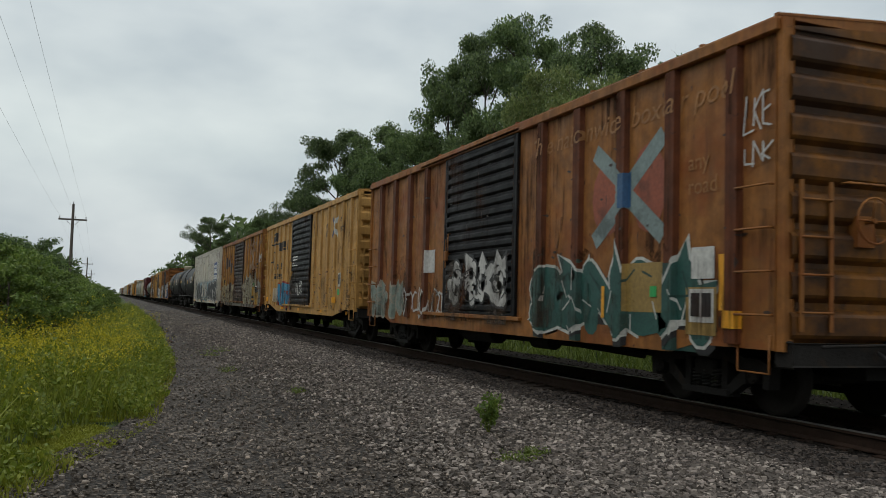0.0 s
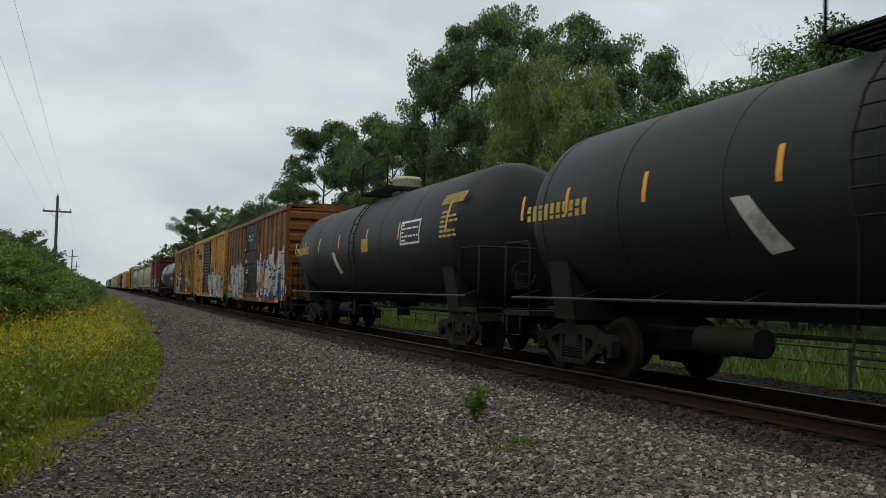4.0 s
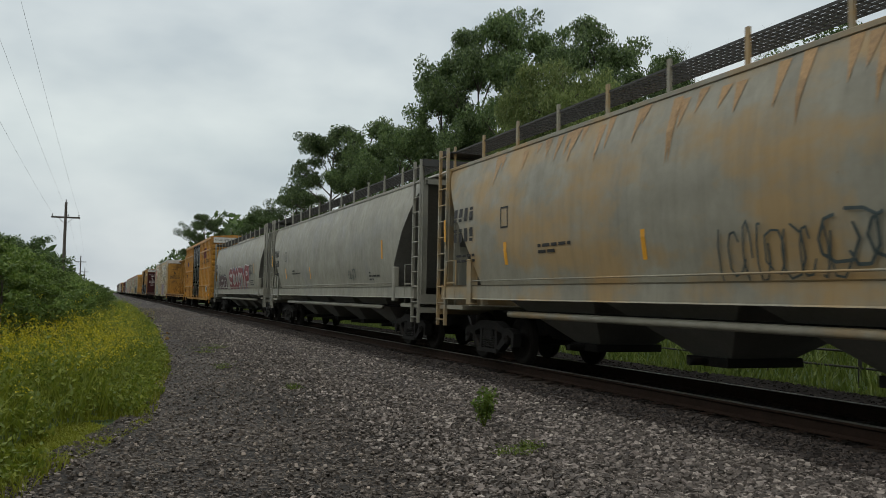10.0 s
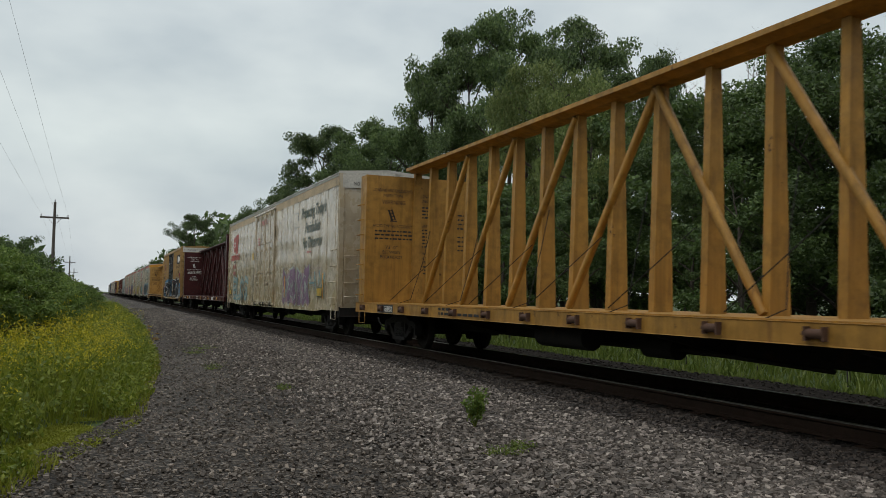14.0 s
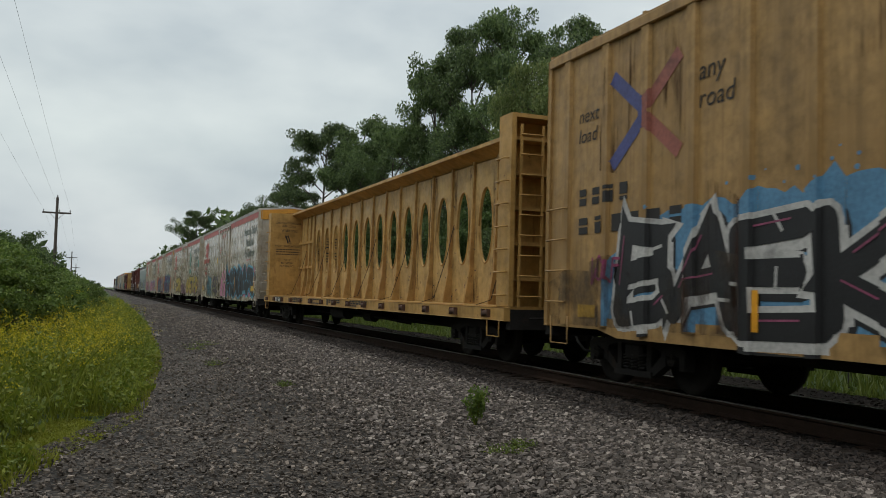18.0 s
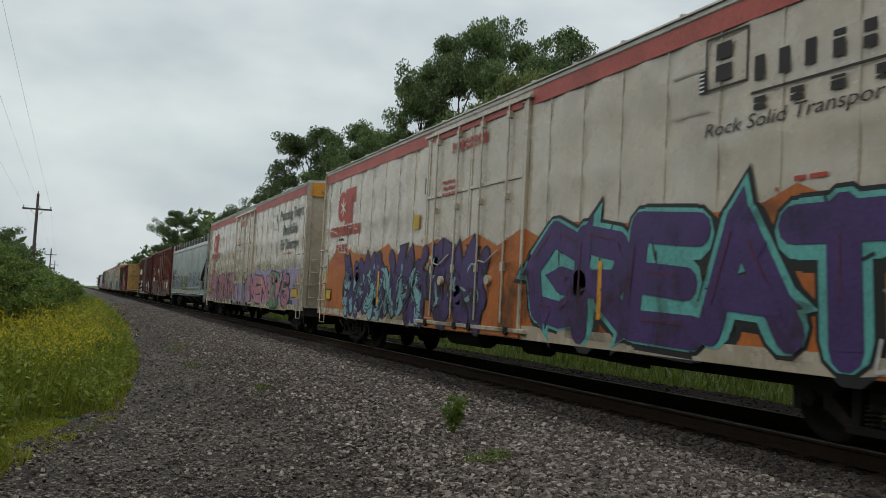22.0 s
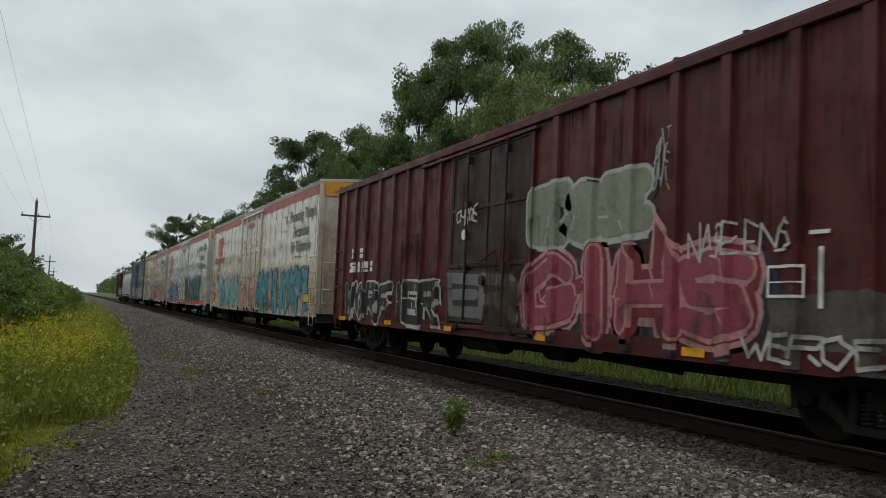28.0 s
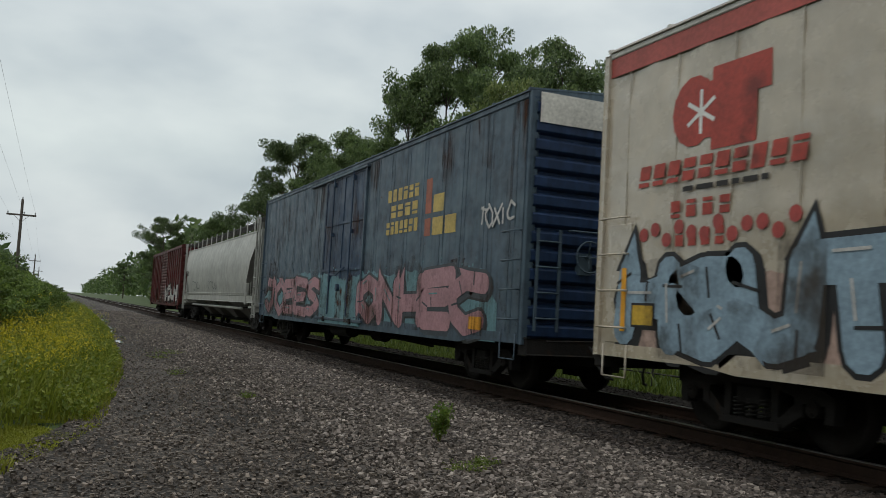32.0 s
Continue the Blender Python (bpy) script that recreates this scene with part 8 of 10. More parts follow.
# 8: yellow pool boxcar with white graffiti
P = paint("warm_yellow_paint", (0.53, 0.29, 0.08), 0.24, (0.12, 0.05, 0.018), (0.46, 0.23, 0.055), 0.3, 0.6, 14)
GD = paint("dark_grey_door", (0.055, 0.05, 0.047), 0.25, (0.09, 0.045, 0.025), (0.035, 0.033, 0.032), 0.4, 0.6, 15)
PE = paint("yellow_end_grimy", (0.50, 0.27, 0.07), 0.42, (0.04, 0.02, 0.012), (0.10, 0.05, 0.02), 0.42, 0.6, 16)
car, sd = boxcar("boxcar", "warm yellow boxcar with white and teal graffiti", 127.25, 15.59, 4.52, P, POSTS_A, (5.9, 9.05, 1.12, 4.3, "youngstown", GD), end=PE, zb=1.0, low=0.82)
sd.worn = (0.3, 0.5)
pool_logo(sd, 0.9, 3.55)
crossed(sd, 12.45, 3.2, 0.34, 0.36, ("emblem", "emblem"), 0.11)
words(sd, "stencil", "next\nload", 11.5, 3.22, 0.26, None, 0.15)
words(sd, "stencil", "any\nroad", 13.05, 3.42, 0.30, None, 0.15)
cloud(sd, "teal_haze", 9.1, 15.5, 0.84, 2.1, 17)
wild(sd, 8.9, 14.0, 0.84, 2.25, ("rim", "white_paint", "pale_fill"), 41)
wild(sd, 14.2, 15.55, 1.0, 2.3, ("rim", "sky_fill"), 42)
sd.put("gold_panel", [rect(13.95, 1.2, 14.75, 1.85), rect(14.95, 1.1, 15.5, 1.3)], 0.034)
sd.put("sticker", [rect(13.25, 1.62, 13.5, 1.82)], 0.034)
placard(sd, 13.05, 1.2, 0.55, 0.38)
bars(sd, "stencil", 15.0, 1.24, 15.4, 1, 0.1, 0.1, 3)
sd.put("rust_stain", [disc(10.0 + 0.53 * i, 2.4 + 0.5 * math.sin(i * 2.1), 0.05 + 0.04 * (i % 3), 7, 0.07) for i in range(11)], 0.006)
for i in range(40):
    q = random.Random(i + 200)
    sd.put("rust_stain", [disc(q.uniform(0.5, 5.7), q.uniform(1.05, 2.3), q.uniform(0.02, 0.07), 7, q.uniform(0.03, 0.2))], 0.006)
scuffs(sd, "scrape", 0.2, 15.2, 0.95, 4.2, 260, 8)
finish(sd, rim=(0.06, 0.075, 0.06), emblem=(0.06, 0.09, 0.13), teal_haze=(0.33, 0.40, 0.36), pale_fill=(0.30, 0.30, 0.22), sky_fill=(0.30, 0.42, 0.44), gold_panel=(0.46, 0.24, 0.03), rust_stain=(0.17, 0.07, 0.025))

# 9: orange-brown boxcar with green-black door
P = paint("orange_brown_paint", (0.315, 0.162, 0.0382), 0.34, (0.10, 0.036, 0.012), (0.29, 0.13, 0.032), 0.4, 0.6, 18)
PE = paint("yellow_brown_end", (0.34, 0.17, 0.015), 0.5, (0.03, 0.015, 0.009), (0.05, 0.025, 0.012), 0.6, 0.6, 19)
car, sd = boxcar("boxcar", "orange-brown boxcar with green-black panel door", 143.9, 15.67, 4.45, P, [0.7, 1.6, 2.55, 3.5, 4.4, 5.3, 10.34, 11.36, 12.33, 13.23, 14.11, 15.06], (6.1, 9.15, 1.2, 4.25, "panel", paint("green_black_door", (0.013, 0.018, 0.016), 0.1, (0.05, 0.03, 0.02), (0.03, 0.034, 0.032), 0.25, 0.5, 20)), end=PE, low=0.84)
words(sd, "faded_lettering", "The nationwide boxcar pool", 9.9, 3.84, 0.42, 5.6, 0.2)
crossed(sd, 13.15, 2.93, 0.68, 0.62, ("emblem", "emblem"), 0.14)
words(sd, "faded_lettering", "any\nroad", 14.2, 3.05, 0.28)
wild(sd, 9.5, 12.2, 1.05, 2.15, ("rust_ground", "pale_fill", "rust_ground"), 51, 0.7)
tag(sd, "white_paint", "LOSR", 12.4, 13.0, 1.5, 2.0, 4, 0.03)
cloud(sd, "pale_fill", 2.0, 6.0, 0.9, 1.7, 19)
wild(sd, 1.9, 6.0, 0.88, 2.3, ("rim", "white_paint", "sky_fill"), 52)
sd.put("panel_yellow", [rect(13.32, 1.35, 14.0, 2.0), rect(14.3, 1.0, 15.0, 1.28)], 0.022)
bars(sd, "stencil", 13.4, 1.95, 13.9, 4, 0.04, 0.11, 4)
sd.put("sticker", [rect(13.62, 1.38, 13.82, 1.56)], 0.034)
sd.put("placard", [rect(14.32, 1.36, 14.88, 2.12)], 0.02)
sd.put("placard:k", [rect(14.36, 1.4, 14.84, 1.7), rect(14.36, 1.77, 14.84, 2.08)], 0.026)
words(sd, "stencil:w", "CLOSE AND LOCK DOORS\nBEFORE MOVING CAR", 6.9, 3.65, 0.17, 1.4)
sd.put("stencil:w", [rect(6.2, 3.1, 6.5, 3.25), rect(6.3, 2.9, 7.0, 3.05), rect(6.3, 2.4, 6.95, 2.58), rect(6.3, 2.0, 6.9, 2.15), disc(7.6, 2.1, 0.09), rect(7.3, 1.65, 8.3, 1.73)], 0.03)
sd.put("grey_patch", [rect(1.0, 3.4, 1.5, 3.9), rect(1.9, 3.3, 2.5, 3.8), rect(3.6, 3.0, 4.0, 3.3), rect(4.6, 2.9, 5.2, 3.3)], 0.007)
scuffs(sd, "scrape:d", 0.2, 15.2, 0.95, 4.2, 150, 9)
finish(sd, rim=(0.05, 0.05, 0.05), emblem=(0.15, 0.17, 0.15), pale_fill=(0.42, 0.37, 0.28), rust_ground=(0.20, 0.09, 0.03), sky_fill=(0.13, 0.26, 0.36), panel_yellow=(0.42, 0.26, 0.06), faded_lettering=(0.045, 0.03, 0.02), grey_patch=(0.12, 0.07, 0.035))

# 10: glossy black tank car
T2 = mat("glossy_black_tank", (0.004, 0.0055, 0.005), 0.3, 0.0, 0.2, 0.6, 0.05, 10, (0.008, 0.010, 0.009), 0.3, spec=0.25)
car, sd = tank_car("glossy black tank car with white stencilling", 160.7, 17.25, T2, 1.5, 2.5)
for s in (0.95, 4.05, 7.05, 10.0, 13.3, 16.4):
    sd.put("reflector", [rect(s, 2.05, s + 0.12, 2.5)], 0.006)
glyphs(sd, "stencil:w", 11, 1.3, 3.6, 2.15, 0.22, 0, 0.65, 6)
bars(sd, "stencil:w", 1.6, 2.0, 3.4, 2, 0.05, 0.10, 2)
for a in (6.1, 7.2, 9.5, 12.3):
    bars(sd, "stencil:w", a, 2.1 - 0.3 * (a > 9), a + 1.5, 3, 0.05, 0.10, int(a))
words(sd, "stencil:w", "FRA AIP", 13.5, 2.07, 0.2)
sd.put("stencil:w", [rect(14.35, 1.8, 15.6, 1.83), rect(14.35, 2.3, 15.6, 2.33), rect(14.35, 1.8, 14.38, 2.33), rect(15.57, 1.8, 15.6, 2.33), rect(14.95, 1.8, 14.98, 2.33)], 0.006)
bars(sd, "stencil:w", 14.42, 2.27, 15.55, 6, 0.025, 0.075, 9)
finish(sd)

# 11: maroon boxcar with block-letter graffiti
P = paint("maroon_paint", (0.115, 0.018, 0.018), 0.12, (0.05, 0.02, 0.012), (0.11, 0.02, 0.018), 0.3, 0.5, 22)
RD = paint("light_maroon_door", (0.19, 0.032, 0.025), 0.14, (0.07, 0.025, 0.015), (0.12, 0.02, 0.016), 0.3, 0.5, 23)
car, sd = boxcar("boxcar", "maroon boxcar with white block graffiti on its side", 179.07, 15.61, 4.56, P, [0.65, 1.55, 2.5, 3.4, 4.35, 5.25, 10.46, 11.38, 12.28, 13.17, 14.11, 15.02], (6.1, 9.2, 1.1, 4.36, "youngstown", RD), low=0.82)
sd.worn = (0.15, 0.4)
for i, (a, b) in enumerate(((9.45, 10.28), (10.62, 11.22), (11.54, 12.12), (12.44, 13.02), (13.34, 13.94))):
    q = random.Random(60 + i)
    lo, hi = 1.02 + q.uniform(0, 0.06), 2.42 + q.uniform(-0.1, 0.08)
    sd.put("rim|%d.0" % (60 + i), [[(a - 0.06, lo - 0.04), (b + 0.06, lo - 0.04), (b + 0.07, hi + 0.06), (a - 0.04, hi + 0.05)]], 0.010)
    sd.put("white_paint|%d.0" % (60 + i), [[(a, lo), (b, lo), (b + 0.01, hi), (a + 0.02, hi - 0.05)]], 0.014)
    sd.put("teal_fill|%d.0" % (60 + i), [[(a, lo), (b, lo), (b, lo + 0.42), ((a + b) / 2, lo + 0.30 + q.uniform(0, 0.2)), (a, lo + 0.40)]], 0.018)
    m, k = a + (b - a) * q.uniform(0.3, 0.7), q.choice((-1, 1))
    sd.put("rim|l%d.1" % (60 + i), [bar((m - k * q.uniform(0.05, 0.25), hi - 0.05), (m + k * 0.1, hi - 0.5), 0.06), bar((m + k * 0.1, hi - 0.5), (m - k * q.uniform(0.0, 0.2), lo + q.uniform(0.0, 0.4)), 0.045), bar((m + k * 0.1, hi - q.uniform(0.4, 0.7)), (m + k * 0.3, hi - q.uniform(0.1, 0.4)), 0.028), [(m - k * 0.05, hi - 0.85), (m + k * 0.12, hi - q.uniform(0.4, 0.7)), (m + k * 0.16, hi - 0.9)]], 0.022)
cloud(sd, "teal_fill", 7.8, 14.2, 0.8, 1.2, 25)
sprayed(sd, "EK", 6.9, 9.1, 1.3, 2.3, ("rim", "white_paint"), 0.22, 0.07, 66)
sd.put("teal_dark", [rect(6.6, 1.35, 7.6, 1.85), rect(12.9, 1.1, 13.8, 1.9)], 0.008)
sprayed(sd, "WIGAR", 1.75, 5.9, 1.0, 2.3, ("white_paint", "maroon_ground"), 0.08, 0.04, 67)
tag(sd, "white_paint", "WIC", 14.1, 14.8, 2.1, 2.5, 3, 0.04)
tag(sd, "white_paint", "HUHM", 4.1, 5.0, 0.86, 1.2, 5, 0.04)
glyphs(sd, "stencil:w", 4, 0.75, 1.8, 2.5, 0.22, 0, 0.55, 3)
glyphs(sd, "stencil:w", 6, 0.9, 2.6, 2.1, 0.22, 0, 0.55, 8)
bars(sd, "stencil:w", 14.1, 1.9, 14.7, 4, 0.04, 0.12, 4)
sd.put("reflector", [rect(14.42, 1.0, 14.9, 1.2), rect(1.0, 1.1, 1.5, 1.35), rect(3.0, 0.95, 3.6, 1.12), rect(5.3, 0.95, 5.9, 1.12), rect(9.7, 0.86, 10.2, 0.97)], 0.03)
placard(sd, 13.1, 1.5, 0.4, 0.32)
front_decal(car, "stencil", [rect(0.05 + 0.16 * i, 4.5, 0.14 + 0.16 * i, 4.64) for i in range(9) if i != 4], WHITE_LETTER, -0.07)
scuffs(sd, "scrape:d", 0.2, 15.2, 0.95, 4.2, 80, 11)
finish(sd, rim=(0.012, 0.012, 0.013), teal_fill=(0.06, 0.20, 0.27), teal_dark=(0.04, 0.06, 0.055), maroon_ground=(0.10, 0.02, 0.018))

# 12, 13, 14: grey covered hoppers
CURVE = [(1.33, -1.36), (1.58, -1.40), (2.2, -1.50), (2.9, -1.53), (3.5, -1.46), (4.06, -1.28)]
H1 = paint("rust_streaked_grey", (0.328, 0.307, 0.238), 0.14, (0.34, 0.18, 0.06), (0.42, 0.29, 0.14), 0.5, 0.5, 24, 0.0, 0.3)
H2 = paint("plain_hopper_grey", (0.33, 0.315, 0.255), 0.05, (0.25, 0.15, 0.07), (0.29, 0.285, 0.26), 0.3, 0.5, 25, 0.0, 0.3)
# hopper grey darkened to stand for the shade on slopes and bays
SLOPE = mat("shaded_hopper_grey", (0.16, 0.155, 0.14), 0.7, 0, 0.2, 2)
for k, (F, L, m) in enumerate(((195.35, 18.6, H1), (215.1, 18.6, H2), (234.95, 18.95, H2))):
    lab = ("grey covered hopper with rust streaks under the roof", "plain grey covered hopper car", "grey covered hopper with red and white graffiti")[k]
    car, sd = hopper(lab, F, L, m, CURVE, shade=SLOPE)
    glyphs(sd, "stencil", 4, 1.0, 2.05, 2.85, 0.26, 0, 0.6, k)
    glyphs(sd, "stencil", 4, 1.0, 2.05, 2.45, 0.26, 0, 0.6, k + 5)
    bars(sd, "stencil", 1.1, 2.2, 2.0, 2, 0.05, 0.10, k)
    bars(sd, "stencil", 14.6, 2.0, 15.6, 3, 0.045, 0.09, k + 3)
    bars(sd, "stencil", 4.6, 2.25, 6.0, 2, 0.05, 0.1, k + 1)
    sd.put("stencil", [rect(3.2, 2.6, 3.5, 2.63), rect(3.2, 2.95, 3.5, 2.98), rect(3.2, 2.6, 3.23, 2.98), rect(3.47, 2.6, 3.5, 2.98)], 0.006)
    sd.put("reflector", [rect(0.45, 2.5, 0.55, 2.95), rect(15.8, 2.3, 15.92, 2.78), rect(3.3, 1.95, 3.42, 2.35), rect(7.5, 1.9, 7.6, 2.3)], 0.006)
    if k == 0:
        q = random.Random(4)
        for i in range(46):
            s = q.uniform(2.0, 16.8)
            ln = q.uniform(0.15, 0.6) * (1.5 if 8 < s < 15 else 1.0)
            zt = 4.02 - q.uniform(0, 0.12)
            sd.put("rust_run", [[(s - 0.09, zt), (s + 0.10, zt), (s + 0.02 - 0.05 * i % 0.1, zt - ln)]], 0.005)
        scribble(sd, "dark_tag", 9.0, 10.9, 1.55, 2.25, 9, 7, 0.025)
        scribble(sd, "dark_tag", 10.6, 12.7, 1.65, 2.35, 7, 8, 0.035)
        scribble(sd, "dark_tag", 12.8, 14.2, 2.0, 2.4, 3, 9, 0.04)
        sd.put("placard:k", [rect(13.4, 1.75, 13.9, 2.0)], 0.008)
    if k == 1:
        scribble(sd, "dark_tag", 12.6, 13.3, 1.8, 2.1, 4, 3, 0.03)
    if k == 2:
        sprayed(sd, "SCOTYP", 7.45, 14.5, 1.36, 2.82, ("blue_fill", "blue_fill"), 0.34, 0.0, 71, jitter=0.04, shine=False, up=-0.006)
        sprayed(sd, "SCOTYP", 7.3, 14.4, 1.40, 2.85, ("white_paint", "red_fill"), 0.28, 0.06, 71, jitter=0.04, up=0.003)
        sprayed(sd, "ASEOB", 2.5, 6.0, 1.4, 2.55, ("outline", "white_paint"), 0.34, 0.06, 72)
        sprayed(sd, "ASEOB", 2.5, 6.0, 1.47, 2.48, ("maroon_fill", "maroon_fill"), 0.20, 0.0, 72, up=0.008)
        scribble(sd, "outline", 14.5, 15.6, 2.25, 2.75, 4, 6, 0.05)
    finish(sd, rust_run=(0.40, 0.24, 0.10), maroon_fill=(0.075, 0.028, 0.03), dark_tag=(0.05, 0.07, 0.07), red_fill=(0.22, 0.025, 0.035), blue_fill=(0.04, 0.10, 0.22))

# 15: tall yellow boxcar with belt rails and double black doors
P = paint("clean_yellow_paint", (0.54, 0.27, 0.055), 0.05, (0.22, 0.10, 0.03), (0.50, 0.25, 0.05), 0.3, 0.45, 27, 0.15, 0.12)
PE = paint("orange_yellow_end", (0.50, 0.24, 0.025), 0.08, (0.2, 0.08, 0.02), (0.44, 0.2, 0.02), 0.3, 0.5, 28)
PO = [0.45, 1.35, 2.25, 3.15, 4.05, 4.95, 5.85, 12.45, 13.4, 14.35, 15.25, 16.15, 17.05, 17.9]
car, sd = boxcar("boxcar", "tall yellow boxcar with black double doors", 256.17, 18.61, 5.1, P, PO, (6.68, 11.6, 1.17, 4.96, "twin_plug", GLOSS_DOOR), end=PE, hat=0.06, wide=0.13, low=0.86, end_pitch=0.36, end_depth=0.1)
sd.worn = (0.12, 0.3)
for z in (1.87, 3.09, 4.29):
    for a, b in ((0.1, 6.3), (11.95, 18.5)):
        part("belt_rail", G().box(-HALF - 0.07, 18.61 - b, z - 0.05, -HALF + 0.01, 18.61 - a, z + 0.05, 0.01), P, car)
words(sd, "stencil", "RAILCAR POOLING EXPERTS", 12.8, 3.42, 0.36, 4.75)
sd.put("red_mark", [rect(14.35, 3.78, 14.85, 4.5), rect(14.98, 3.78, 15.4, 4.5), bar((15.5, 3.8), (16.1, 4.55), 0.2), bar((15.5, 4.55), (16.1, 3.8), 0.2)], 0.006)
sd.put("gold_panel", [bar((15.6, 3.9), (15.9, 4.2), 0.07), bar((15.6, 4.5), (15.9, 4.2), 0.07)], 0.012)
crossed(sd, 2.35, 3.7, 0.48, 0.5, ("emblem", "emblem:r"), 0.16)
words(sd, "stencil", "next\nload", 0.9, 3.78, 0.26, None, 0.15)
words(sd, "stencil", "any\nroad", 3.3, 3.85, 0.30, None, 0.15)
glyphs(sd, "stencil", 4, 0.75, 2.5, 2.62, 0.24, 0, 0.55, 3)
glyphs(sd, "stencil", 6, 0.75, 3.2, 2.15, 0.24, 0, 0.55, 4)
for i, tx in enumerate(("EXH  17-0", "EXW  10-8", "EW   9-7", "IL   60-9", "IW   9-6", "IH   13-1", "CU.FT. 7550")):
    words(sd, "stencil", tx, 15.5, 2.5 - 0.1 * i, 0.11, 0.5)
bars(sd, "stencil", 16.4, 2.55, 16.9, 5, 0.05, 0.1, 4)
bars(sd, "stencil", 14.5, 1.25, 16.7, 1, 0.07, 0.1, 7)
placard(sd, 16.2, 1.45, 0.5, 0.34)
sd.put("reflector", [rect(17.6, 1.15, 18.2, 1.35), rect(0.5, 1.15, 1.1, 1.38)], 0.02)
lines = "CLOSE THIS DOOR\nBEFORE CLOSING\nMAIN DOOR\n\nCIERRE ESTA PUERTA\nANTES DE CERRAR\nLA PUERTA PRINCIPAL"
words(sd, "stencil:w", lines, 7.45, 4.75, 0.15, 1.15)
words(sd, "stencil:w", "CLOSE AND LOCK\nBOTH DOORS BEFORE\nMOVING CAR\n\nCIERRE Y PONGA\nEL SEGURO EN AMBAS\nPUERTAS ANTES DE\nMOVER EL CARRO", 9.95, 4.78, 0.15, 1.15)
for a, z in ((6.9, 1.98), (8.0, 2.25), (8.2, 1.85), (10.55, 2.3), (11.0, 2.3), (10.6, 1.5), (11.2, 1.75), (10.9, 3.1), (9.8, 3.5), (7.0, 1.5), (8.0, 1.5), (10.3, 1.45)):
    bars(sd, "stencil:w", a, z, a + 0.32, 3, 0.024, 0.055, int(a * 9 + z))
sd.put("stencil:w", [rect(8.0, 1.85, 8.2, 2.1), rect(10.35, 1.95, 10.6, 2.25)], 0.03)
sd.put("lime_strip", [rect(9.12, 1.55, 9.16, 2.15)], 0.03)
sd.put("orange_card", [rect(7.75, 1.72, 7.95, 1.9), rect(10.1, 1.85, 10.3, 2.05)], 0.032)
front_decal(car, "stencil_board", [rect(-1.38, 4.72, 1.38, 5.08)], spray("white_end_board", (0.62, 0.60, 0.54)), -0.115, "white board across the end")
front_decal(car, "stencil", font_polys("EXCESS HEIGHT CAR", -1.3, 4.86, 0.16, 1.55), BLACK_LETTER, -0.122)
finish(sd, red_mark=(0.16, 0.03, 0.03), gold_panel=(0.5, 0.3, 0.06), emblem=(0.03, 0.05, 0.2), emblem__r=(0.32, 0.05, 0.03), orange_card=(0.5, 0.09, 0.03), lime_strip=(0.42, 0.45, 0.03))

# 16: yellow centerbeam
YC = paint("weathered_yellow_frame", (0.44, 0.229, 0.044), 0.36, (0.11, 0.045, 0.014), (0.44, 0.22, 0.04), 0.35, 0.55, 30)
RUSTY_WINCH = mat("rusty_winch", (0.075, 0.034, 0.018), 0.8, 0, 0.3, 4)
car, sd = centerbeam("yellow centerbeam flat car with open centre frame", 276.2, 22.75, YC, dark=RUSTY_WINCH, crown=4.80, half=0.34)
sd.put("placard:k", [rect(1.9, 0.97, 3.1, 1.16)], 0.006)
glyphs(sd, "stencil:w", 4, 1.95, 2.4, 1.0, 0.13, 0, 0.6, 3)
glyphs(sd, "stencil:w", 6, 2.5, 3.05, 1.0, 0.13, 0, 0.6, 5)
placard(sd, 17.6, 0.85, 0.35, 0.3)
bars(sd, "stencil", 6.0, 1.15, 9.0, 2, 0.05, 0.09, 3)
finish(sd)


